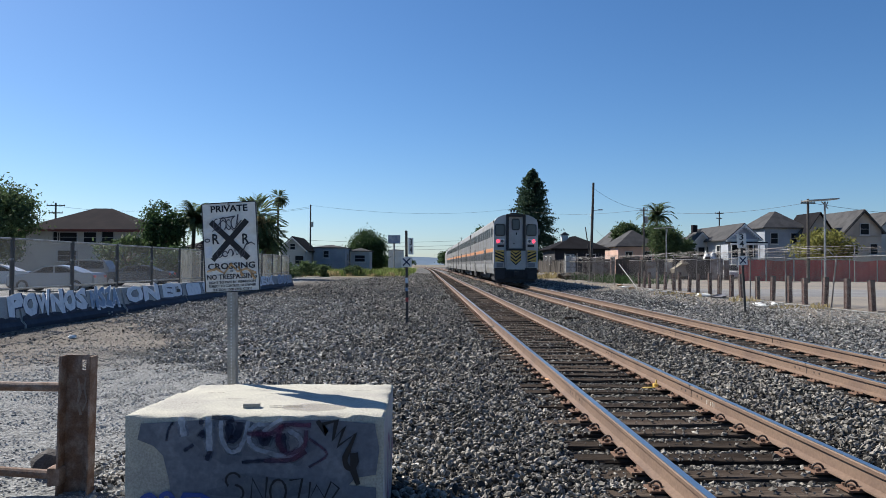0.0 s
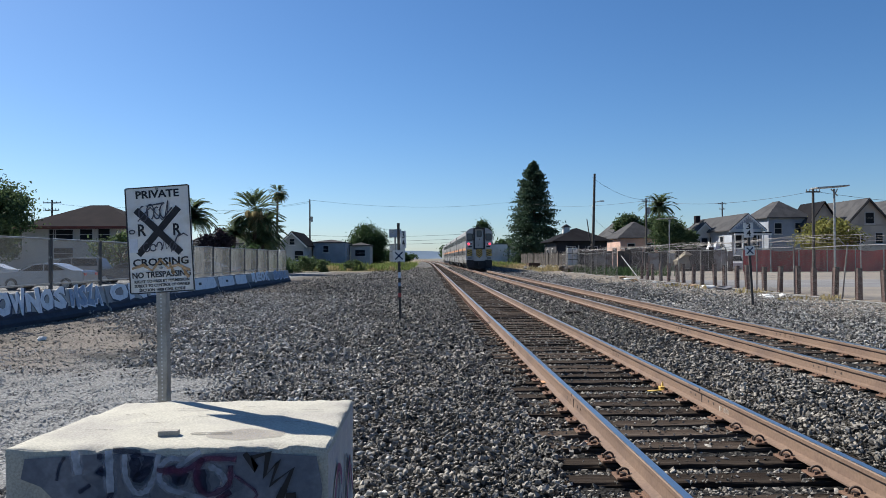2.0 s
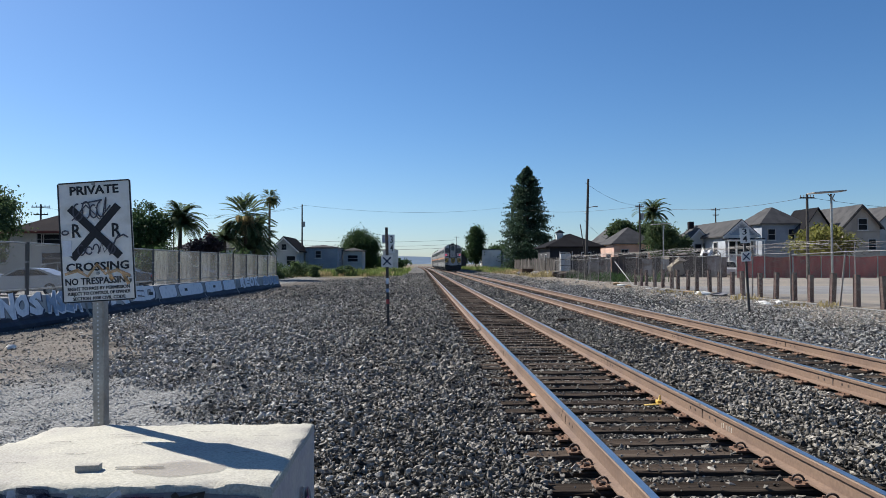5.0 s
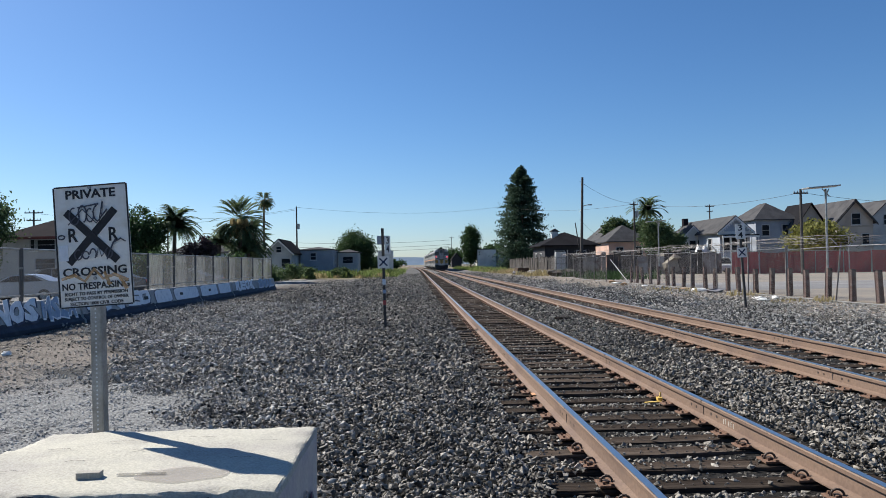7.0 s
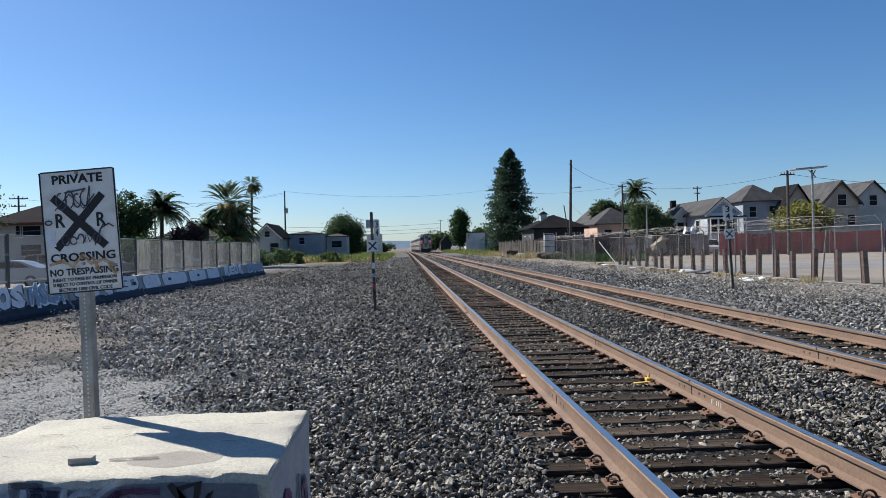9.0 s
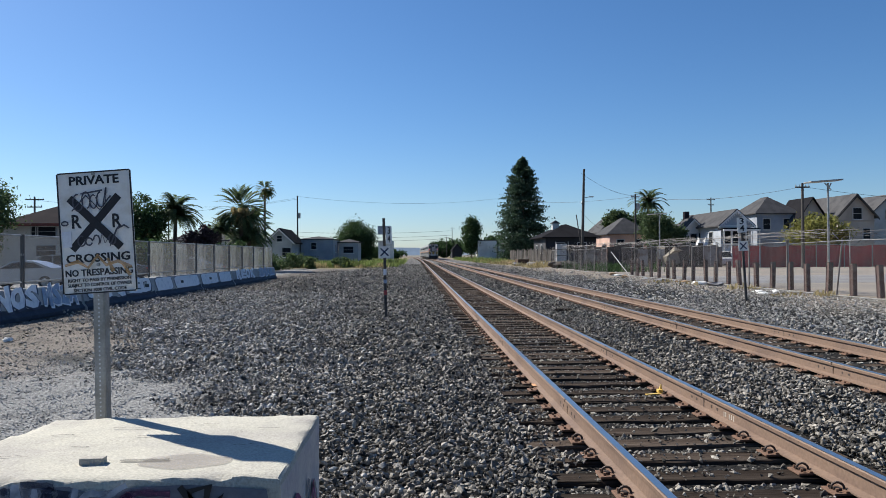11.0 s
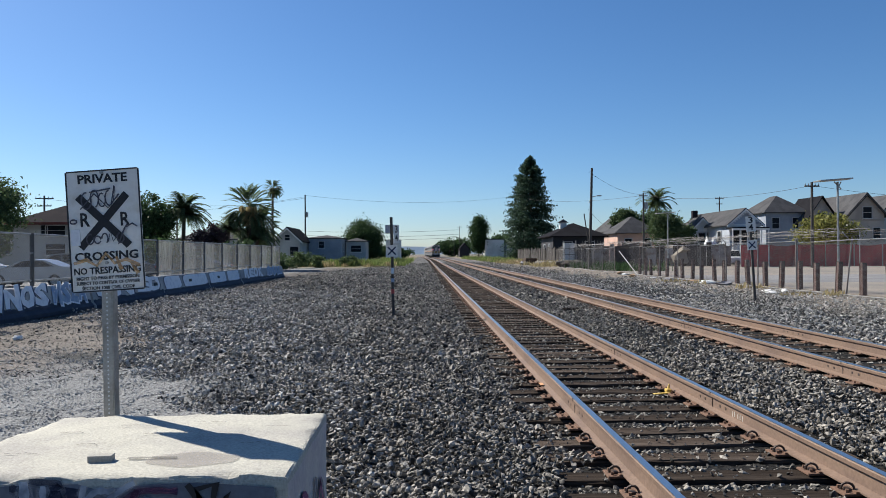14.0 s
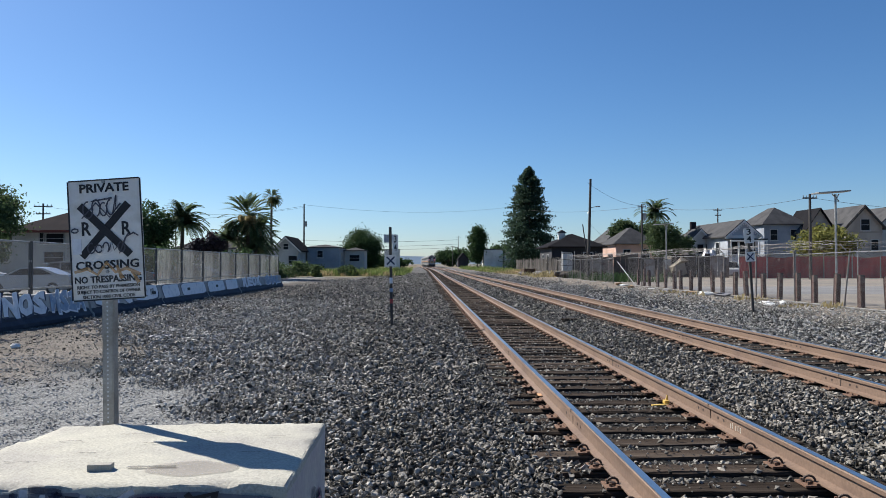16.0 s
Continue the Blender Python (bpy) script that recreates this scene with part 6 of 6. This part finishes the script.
broadleaf(30.8, 94, 5.6, 1.9, 1.8, LEAF["mid"], "green tree beside the blue house", 42, 4000, 0.14)
broadleaf(30.4, 118, 8.6, 2.2, 2.2, LEAF["mid"], "dark tree behind the peach house", 43, 5000, 0.18)
broadleaf(34.9, 118, 8.4, 2.4, 2.2, LEAF["mid"], "dark tree between the houses", 44, 4000, 0.18)
broadleaf(37.6, 72, 5.6, 2.7, 2.1, LEAF["olive"], "yellow-green shrub tree behind the red fence", 45, 6000, 0.13)
for k, (x, y, h, r) in enumerate(((9.5, 330, 8, 5), (16, 340, 9, 6), (10.5, 420, 9, 6), (-24, 260, 6, 4), (24, 250, 8, 5), (-13, 310, 3.6, 4), (-20, 340, 5, 6), (-34, 330, 6, 7), (-15, 440, 4.5, 7), (-48, 360, 7, 8))):
    broadleaf(x, y, h, r, h * 0.45, LEAF["dark"], "far dark green tree along the line", 60 + k, 2200, 0.4)


def weeds(name, area, count, h, mat, label, seed):
    """Tufts of upright blades over area."""
    rng = np.random.default_rng(seed)
    x0, x1, y0, y1 = area
    tufts = count // 28
    tx, ty, th = x0 + (x1 - x0) * rng.random(tufts), y0 + (y1 - y0) * rng.random(tufts), h * (0.4 + 0.8 * rng.random(tufts) ** 2)
    k = rng.integers(0, tufts, count)
    hh = th[k] * (0.5 + 0.6 * rng.random(count))
    x, y = tx[k] + rng.normal(size=count) * 0.3, ty[k] + rng.normal(size=count) * 0.3
    lean = rng.normal(size=(count, 2)) * 0.28
    z = ground_z(x, y)
    u = np.stack([lean[:, 0] * hh, lean[:, 1] * hh, hh], -1) / 2
    a = rng.random(count) * math.pi
    v = np.stack([np.cos(a), np.sin(a), 0 * a], -1) * (0.02 + 0.03 * rng.random((count, 1)))
    vt, f = quads(np.stack([x, y, z], -1) + u, u, v)
    return tagged(mesh_from(name, vt, f, mat), label, "grass", kind="stuff")


weeds("weeds", (-25, -7.5, 97, 118), 15000, 1.0, LEAF["weed"], "green weeds at the edge of the gravel strip", 71)
weeds("dry_grass", (-24, -7.0, 95, 118), 8000, 0.7, LEAF["dry"], "dry yellow grass at the edge of the gravel strip", 72)
weeds("weeds", (-12, -5, 104, 190), 7000, 0.9, LEAF["weed"], "green weeds along the line", 73)
weeds("dry_grass", (9.5, 14.2, 76, 150), 6000, 0.6, LEAF["dry"], "dry grass before the board fence", 74)
weeds("weeds", (9.0, 13.5, 110, 220), 5000, 0.9, LEAF["weed"], "green weeds beside the second track", 75)
weeds("weeds", (11.9, 16, 54, 74), 2500, 0.7, LEAF["dark"], "green weeds behind the chain-link fence", 76)
weeds("dry_grass", (9.3, 11.2, 22, 40), 220, 0.2, LEAF["dry"], "sparse dry weeds at the fence's foot", 77)
for k, (x, y, r, h) in enumerate(((-19.2, 84, 1.4, 1.6), (-17.2, 86, 1.6, 2.0), (-20.4, 90, 1.6, 2.1), (-15.4, 90, 1.2, 1.6), (-18.4, 82, 1.2, 1.3), (-12.3, 98, 1.2, 1.5), (-17.6, 95, 1.4, 2.0))):
    broadleaf(x, y, h, r, h * 0.5, LEAF["mid"], "low green weed bush at the gravel's edge", 80 + k, 1400, 0.10, name="bush", clumps=26)


# ---- poles and wires ----
def utility_pole(x, y, h, lean, label, arms=1, extra=(), r=0.15, span=2.2):
    t = thing("utility_pole", pose(x, y, 0, 0, lean, 0), label, "utility pole", "utility poles")
    part("pole", pipe((0, 0, -0.2), (0, 0, h), r, r * 0.66, 10), WOOD_POLE, t)
    for k in range(arms):
        a = part("cross_arm", bx((0, 0, h - 0.35 - 0.9 * k), (span - 0.5 * k, 0.1, 0.12), 0.01), WOOD_POLE, t, "timber cross-arm")
        for s in (-1.0, -0.5, 0.5, 1.0):
            part("insulator", pipe((s * (span / 2.2 - 0.2 * k), 0, h - 0.29 - 0.9 * k), (s * (span / 2.2 - 0.2 * k), 0, h - 0.12 - 0.9 * k), 0.04, 0.03, 6), GALV, a)
    for dx, z in extra:
        part("transformer", pipe((dx, 0, z), (dx, 0, z + 0.8), 0.22, n=10), GALV, t, "grey transformer can")
    return t


utility_pole(12.68, 66.3, 9.35, 1.7, "tall bare timber pole leaning beside the fence", 0)
arm = bmesh.new()
tube(arm, (12.65, 66.3, 6.2), (13.0, 66.3, 6.75), 0.03)
tube(arm, (13.0, 66.3, 6.75), (13.5, 66.3, 6.85), 0.03)
box(arm, (13.6, 66.3, 6.84), (0.4, 0.15, 0.1))
tagged(part("street_lamp", arm, GALV), "small street lamp on a curved arm of the timber pole", "street lamp")
utility_pole(-20.7, 115, 11.0, 0, "timber utility pole between the palms and houses", 0, ((0.25, 7.5),))
utility_pole(30.8, 62, 7.6, 0, "timber utility pole behind the red fence", 1, (), 0.15, 1.25)
utility_pole(23.6, 86, 8.7, 0, "timber utility pole beside the palm", 1, ((0.3, 6.8),), 0.13, 1.0)
utility_pole(48.6, 125, 11.2, 0, "far timber utility pole behind the roofs", 2, (), 0.15, 1.5)
utility_pole(-48.0, 90, 9.0, 0, "timber utility pole behind the brown roof", 2)
utility_pole(-39.0, 98, 9.2, 0, "timber utility pole with a transformer", 1, ((0.3, 7.2),))
utility_pole(-40.5, 115, 9.6, 0, "far timber utility pole", 2)
utility_pole(-18.4, 170, 8.5, 0, "far timber utility pole beyond the houses", 1)
utility_pole(14.0, 330, 14, 0, "far utility pole along the line", 1)
utility_pole(10.2, 300, 9, 0, "far utility pole along the line", 1)


def wire(a, b, sag, label="thin black overhead cable strung between poles", r=0.014):
    a, b = Vector(a), Vector(b)
    bm = bmesh.new()
    n = 14
    pts = [a.lerp(b, i / n) - Vector((0, 0, sag * 4 * (i / n) * (1 - i / n))) for i in range(n + 1)]
    for p, q in zip(pts[:-1], pts[1:]):
        tube(bm, p, q, r, n=4)
    tagged(part("overhead_wire", bm, BLACK), label, "cable", "overhead wires")


wire((-20.7, 115, 10.9), (16.5, 150, 13.4), 1.2)
wire((16.5, 150, 13.2), (23.6, 86, 8.4), 0.8)
wire((-20.7, 115, 10.7), (-60, 108, 8.0), 1.2)
wire((12.7, 66.3, 9.0), (23.6, 86, 8.5), 0.5)
wire((23.6, 86, 8.4), (30.8, 62, 7.3), 0.7)
wire((12.6, 66.3, 5.6), (25.5, 107, 5.2), 0.4)
wire((30.8, 62, 7.3), (62, 70, 7.0), 0.8)
wire((-48, 90, 8.6), (-39, 98, 8.7), 0.3)
wire((-39, 98, 8.7), (-20.7, 115, 10.5), 0.8)
for z in (9.0, 10.5, 12.5):
    wire((-60, 330, z), (14, 330, z), 1.0, r=0.05)


def billboard():
    t = thing("billboard", pose(-10.6, 190, 0), "small elevated billboard on a single post", "billboard")
    part("post", pipe((0, 0, 0), (0, 0, 7.2), 0.25, n=10), GALV, t)
    part("panel", bx((0, 0, 8.2), (3.2, 0.3, 2.1), 0.03), material("faded_billboard", (0.22, 0.27, 0.36), 0.7, vary=0.2, scale=1, bump=0, second=(0.40, 0.43, 0.48), big=0.7), t, "faded blue-grey panel")
    part("catwalk", bx((0, -0.5, 7.0), (3.4, 0.7, 0.1)), GALV, t)


billboard()


# ---- cars behind the fence ----
def car(x, y, rz, paint, label, kind="sedan"):
    t = thing("parked_car", pose(x, y, 0.08, 0, 0, rz), label, "car", "parked cars")
    L, H = (4.7, 1.45) if kind == "sedan" else (4.8, 1.8)
    if kind == "sedan":
        prof = [(-2.35, 0.35), (-2.33, 0.75), (-2.2, 0.9), (-1.2, 1.0), (1.45, 1.06), (2.2, 1.05), (2.33, 0.9), (2.35, 0.4), (1.9, 0.25), (-1.9, 0.25)]
        cab = [(-1.25, 0.99), (-0.45, 1.40), (0.2, 1.46), (0.8, 1.40), (1.65, 1.05)]
    else:
        prof = [(-2.4, 0.4), (-2.38, 0.9), (-2.2, 1.02), (-1.2, 1.12), (2.3, 1.15), (2.4, 0.9), (2.4, 0.45), (1.9, 0.3), (-1.9, 0.3)]
        cab = [(-1.3, 1.11), (-0.6, 1.72), (0.2, 1.80), (1.9, 1.76), (2.3, 1.14)]
    b = extrude(bmesh.new(), prof, -0.88, 0.88)
    bmesh.ops.bevel(b, geom=b.edges[:], offset=0.06, segments=2, affect="EDGES")
    part("body", b, paint, t)
    c = extrude(bmesh.new(), cab, -0.72, 0.72)
    bmesh.ops.bevel(c, geom=c.edges[:], offset=0.05, segments=2, affect="EDGES")
    cb = part("cabin", c, paint, t)
    zt, zb = cab[2][1], cab[0][1]
    for s in (-1, 1):
        wn2 = [(cab[0][0] + 0.28, zb + 0.05), (cab[1][0] + 0.1, zt - 0.12), (0.12, zt - 0.08), (0.12, zb + 0.06)]
        wn3 = [(0.2, zb + 0.06), (0.2, zt - 0.08), (cab[3][0] - 0.05, zt - 0.12), (cab[4][0] - 0.35, zb + 0.08)]
        for wpts in (wn2, wn3):
            part("side_window", extrude(bmesh.new(), wpts, s * 0.722 - 0.004, s * 0.722 + 0.004), GLASS, cb)
    part("windscreen", extrude(bmesh.new(), [(cab[0][0] - 0.02, zb + 0.04), (cab[1][0] - 0.05, zt - 0.08), (cab[1][0] - 0.06, zt - 0.07), (cab[0][0] - 0.03, zb + 0.05)], -0.6, 0.6), GLASS, cb)
    for wx in (-1.45, 1.4):
        for s in (-1, 1):
            w = part("wheel", pipe((wx, s * 0.70, 0.33), (wx, s * 0.90, 0.33), 0.33, n=20), DARK, t, "black tyre")
            part("rim", pipe((wx, s * 0.89, 0.33), (wx, s * 0.912, 0.33), 0.20, n=14), GALV, w)
    for s in (-1, 1):
        part("head_lamp", bx((-2.3, s * 0.62, 0.75), (0.1, 0.35, 0.14), 0.03), GALV, t)
        part("tail_lamp", bx((2.3, s * 0.65, 0.85), (0.1, 0.3, 0.15), 0.03), material("red_lens", (0.4, 0.02, 0.02), 0.3, vary=0.05, bump=0), t)
    return t


PAINTS = {k: material(k + "_car_paint", c, 0.25, mt, vary=0.05, scale=2, bump=0, spec=0.6) for k, c, mt in (("silver", (0.30, 0.31, 0.33), 0.3), ("white", (0.50, 0.50, 0.50), 0), ("grey", (0.2, 0.21, 0.23), 0.3), ("dark", (0.05, 0.055, 0.065), 0.2))}
car(-22.9, 40, 0, PAINTS["silver"], "silver sedan parked behind the chain-link fence")
car(-29.3, 45, 8, PAINTS["white"], "white sedan parked behind the fence")
car(-27.2, 52, 0, PAINTS["grey"], "grey van with pale roof parked behind the fence", "van")
car(-22.4, 50, 4, PAINTS["dark"], "dark sedan parked behind the fence")
car(-18.4, 53, -6, PAINTS["dark"], "dark car parked behind the covered fence")
car(-15.6, 122, 70, PAINTS["white"], "white car parked beyond the weeds")
car(32.3, 82, 84, PAINTS["white"], "white van parked behind the lot's fence", "van")


# ---- board fence, rubble and litter on the right ----
def board_fence():
    rng = random.Random(9)
    t = thing("board_fence", pose(14.6, 88, 0.3), "tall weathered board fence beside the line, boards uneven and faded", "fence")
    me = bpy.data.meshes.new("board")
    bm = bx((0, 0, 1.05), (0.03, 0.34, 2.1), 0.006)
    bm.to_mesh(me)
    bm.free()
    me.materials.append(GREY_WOOD)
    for k in range(118):
        shared("board", me, pose(rng.uniform(-0.04, 0.04), k * 0.37, rng.uniform(-0.25, 0.12), rng.uniform(-2.5, 2.5), rng.uniform(-2, 2), 0), t)
    for z in (0.5, 1.7):
        part("rail", bx((0.06, 21.8, z), (0.06, 43.6, 0.09)), GREY_WOOD, t)
    for k in range(16):
        part("post", bx((0.12, k * 2.9, 1.0), (0.12, 0.12, 2.2)), GREY_WOOD, t)


board_fence()


brace = part("brace_pole", pipe((11.15, 50.6, 1.8), (11.55, 47.6, 0.22), 0.026), WINDOW_TRIM)
tagged(brace, "white pole leaning diagonally against the chain-link fence", "pole")
leaner = part("leaning_pole", pipe((12.15, 66.0, 5.2), (12.75, 65.4, 0.1), 0.045, 0.06), GREY_WOOD)
tagged(leaner, "thin pale pole leaning beside the timber pole", "pole")


def dry_vines():
    """Dead creepers tangled along the top of the chain-link fence."""
    rng = np.random.default_rng(91)
    n = 1500
    y = 21 + 46 * rng.random(n) ** 0.8
    dense = 0.5 + 0.5 * np.sin(y * 0.9) * np.sin(y * 0.37 + 1)
    z = 2.02 + rng.normal(size=n) * 0.13 * (0.4 + dense)
    p = np.stack([11.05 + rng.normal(size=n) * 0.12, y, z], -1)
    u = rng.normal(size=(n, 3)) * np.array([0.4, 1.0, 0.5])
    u *= (0.10 * rng.random((n, 1)) + 0.04) / np.linalg.norm(u, axis=1)[:, None]
    v = np.cross(u, np.array([1.0, 0.2, 0.4]))
    v *= 0.006 / np.linalg.norm(v, axis=1)[:, None]
    vt, f = quads(p, u, v)
    tagged(mesh_from("dry_vines", vt, f, material("dead_creeper", (0.085, 0.070, 0.058), 0.9, vary=0.3, bump=0, island=0.5)), "dry brown creepers tangled along the fence top", "vine", kind="stuff")


dry_vines()


def loose_wires():
    """Slack strands and pale pipes that hang tangled along the fence top."""
    rng = random.Random(33)
    for k in range(9):
        y, x, z = 20.5 + rng.uniform(0, 6), 11.0 + rng.uniform(-0.25, 0.25), 2.12 + rng.uniform(-0.05, 0.28)
        bm = bmesh.new()
        p = Vector((x, y, z))
        while p.y < 66:
            q = Vector((x + 0.06 * math.sin(p.y * 1.3 + k), p.y + 0.45, z + 0.05 * math.sin(p.y * 0.5 + 2 * k) + 0.025 * math.sin(p.y * 2.1 + k)))
            tube(bm, p, q, 0.009 if k == 0 else 0.005, n=4)
            p = q
        tagged(part("loose_wire", bm, GALV if k == 0 else WIRE), "slack strand of wire sagging along the fence top" if k else "pale slack cable draped along the fence top", "wire", "slack wires on the fence")


loose_wires()


def stacked_frame():
    t = thing("stacked_crates", pose(12.7, 76, 0.25), "stack of pale crates in a metal frame beside the fence", "crates")
    for i in range(2):
        for j in range(4):
            part("crate", bx((0.55 * i - 0.25, 0, 0.32 + j * 0.62), (0.5, 0.9, 0.56), 0.03), WALLS["grey"], t)
    for x in (-0.62, 0.68):
        part("frame_post", pipe((x, -0.5, 0), (x, -0.5, 2.7), 0.04), GALV, t)


stacked_frame()


SHEET = material("weathered_sheet_metal", (0.26, 0.25, 0.24), 0.7, vary=0.4, scale=4, bump=0.3, second=(0.13, 0.09, 0.07), big=1.2, per_object=0.5)


def sheet_fence():
    """Patched fence of weathered sheets and boards behind the chain-link, with a rolled wire on top."""
    rng = random.Random(12)
    t = thing("sheet_fence", pose(15.2, 81.0, 0.2, 0, 0, -34), "patched grey-brown fence of sheets and boards behind the lot", "fence")
    x = 0.0
    while x < 15.5:
        w = rng.uniform(0.5, 1.4)
        h = rng.uniform(1.9, 2.6)
        part("sheet", bx((x + w / 2, rng.uniform(-0.05, 0.05), h / 2), (w - 0.03, 0.04, h), 0.008), GREY_WOOD if rng.random() < 0.55 else SHEET, t)
        x += w
    coil = bmesh.new()
    pts = [Vector((0.03 * k, 0.22 * math.cos(k * 0.55), 2.6 + 0.2 * math.sin(k * 0.55) + 0.1 * math.sin(k * 0.05))) for k in range(500)]
    for a, b in zip(pts[:-1], pts[1:]):
        tube(coil, a, b, 0.005, n=3)
    part("wire_coil", coil, GALV, t, "rolled barbed wire")


sheet_fence()
RUBBISH = [material("pale_plastic", (0.7, 0.7, 0.68), 0.6, vary=0.1, bump=0.1), material("brown_cardboard", (0.30, 0.2, 0.12), 0.9, vary=0.2, bump=0.2), material("grey_rag", (0.22, 0.22, 0.24), 0.9, vary=0.25, bump=0.3)]


def lump(x, y, w, h, mat, label, seed, name="rubbish"):
    bm = bmesh.new()
    bmesh.ops.create_icosphere(bm, subdivisions=2, radius=1)
    for v in bm.verts:
        n = noise.noise_vector(v.co * 1.7 + Vector((seed, 0, 0)))
        v.co = Vector((v.co.x * w / 2, v.co.y * w / 2.4, (v.co.z * 0.5 + 0.4) * h)) + Vector((n.x * w * 0.25, n.y * w * 0.25, n.z * h * 0.3))
    ob = part(name, bm, mat)
    ob.matrix_basis = pose(x, y, float(ground_z(x, y)) - h * 0.05, 0, 0, seed * 37)
    tagged(ob, label, "rubbish", "scattered rubbish")


rr = random.Random(4)
for k, (x, y) in enumerate(((9.6, 25.3), (9.9, 26.2), (10.2, 25.6), (10.4, 33.0), (10.6, 35.5), (10.2, 37.5), (10.3, 40.5), (9.9, 43.0), (10.5, 31.5), (10.4, 46.5), (10.8, 49.0))):
    lump(x, y, rr.uniform(0.3, 0.8), rr.uniform(0.08, 0.22), RUBBISH[k % 3 if k > 2 else 0], ("crumpled white plastic rubbish", "flattened brown cardboard", "dirty grey rag")[k % 3 if k > 2 else 0] + " lying on the gravel", k)
for k in range(13):
    lump(rr.uniform(10.2, 13.0), rr.uniform(84, 118), rr.uniform(0.6, 1.6), rr.uniform(0.3, 0.7), RUBBISH[k % 3], ("pale rubbish heap", "brown cardboard rubbish", "grey rag heap")[k % 3] + " before the board fence", 20 + k)
lump(-10.2, 15.0, 0.22, 0.1, RUBBISH[0], "crumpled white bag lying before the barriers", 61)
lump(-8.3, 17.6, 0.6, 0.12, RUBBISH[2], "dark flattened rag on the dirt", 62)
TARP = material("sun_bleached_tarp", (0.24, 0.21, 0.165), 0.8, vary=0.25, scale=3, bump=0.4, second=(0.22, 0.19, 0.15), big=1.0)
lump(24.6, 76.0, 3.6, 2.9, TARP, "tan tarpaulin thrown over tall goods behind the fence", 71, "tarpaulin")
lump(27.9, 77.0, 1.6, 3.5, RUBBISH[0], "white dust sheet over tall goods behind the fence", 72, "dust_sheet")
lump(12.2, 72.5, 3.6, 0.9, material("dirt_heap", (0.085, 0.070, 0.055), 0.95, vary=0.3, scale=4, bump=0.6), "heap of brown dirt beside the fence", 50, "dirt_heap")
box_ob = part("dark_crate", bx((0, 0, 0.45), (1.5, 1.2, 0.9), 0.04), material("dark_brown_crate", (0.08, 0.05, 0.035), 0.9, vary=0.3, bump=0.3))
box_ob.matrix_basis = pose(11.0, 92, 0.15, 0, 0, 12)
tagged(box_ob, "dark brown wooden crate beside the second track", "crate")
paper = part("paper_sheet", bx((0, 0, 0.02), (0.42, 0.26, 0.02), 0.004), RUBBISH[0])
paper.matrix_basis = pose(-7.6, 17.0, float(ground_z(-7.6, 17.0)) + 0.01, 3, -4, 20)
tagged(paper, "flat white board lying on the gravel", "litter")
tie_old = part("old_tie", bx((0, 0, 0.03), (0.6, 0.18, 0.06), 0.02), TIE)
tie_old.matrix_basis = pose(1.95, 21.5, 0.05, 0, 2, 38)
tagged(tie_old, "old dark timber tie lying between the tracks", "timber")
flag = thing("yellow_marker", pose(0.60, 9.25, 0.0) @ Matrix.Diagonal((0.62, 0.62, 0.62, 1)), "yellow-painted clamp fixed beside the rail", "clamp")
part("clamp", bx((0.02, 0, 0.05), (0.10, 0.14, 0.07), 0.02), YELLOW, flag)
part("strip", bx((-0.18, -0.1, 0.02), (0.34, 0.08, 0.02), 0.005, pose(0, 0, 0, 0, 0, 15)), YELLOW, flag)
part("lug", pipe((0.04, 0.03, 0.07), (0.06, 0.05, 0.17), 0.03, 0.014), YELLOW, flag)

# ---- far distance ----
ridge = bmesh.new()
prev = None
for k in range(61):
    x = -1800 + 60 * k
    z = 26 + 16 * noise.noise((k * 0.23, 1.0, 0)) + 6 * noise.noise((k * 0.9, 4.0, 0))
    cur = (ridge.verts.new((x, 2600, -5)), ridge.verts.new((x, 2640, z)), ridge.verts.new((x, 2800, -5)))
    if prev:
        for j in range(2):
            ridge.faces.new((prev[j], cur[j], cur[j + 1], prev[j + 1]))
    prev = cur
# the air's haze is put into the hills' pale blue colour
tagged(part("backdrop", ridge, material("haze_tinted_hills", (0.34, 0.42, 0.50), 1.0, vary=0.06, scale=0.01, bump=0, big=0.004, spec=0)), "pale blue hazy distant hills", "hills", kind="structure")


# ---- what moves ----
def motions():
    walk(TRAIN, [(t, pose(3.755 + bend(y), y, TRAIN_Z, 0, 0, math.degrees(math.asin((bend(y) - bend(y + 140)) / 140)))) for t, y in TRAIN_ROWS])


TRAIN_ROWS = [(0, 50.3), (1.5, 77.0), (3.5, 111.0), (7, 171.0), (9, 205.0), (12.5, 264.0), (16, 322.0)]
motions()
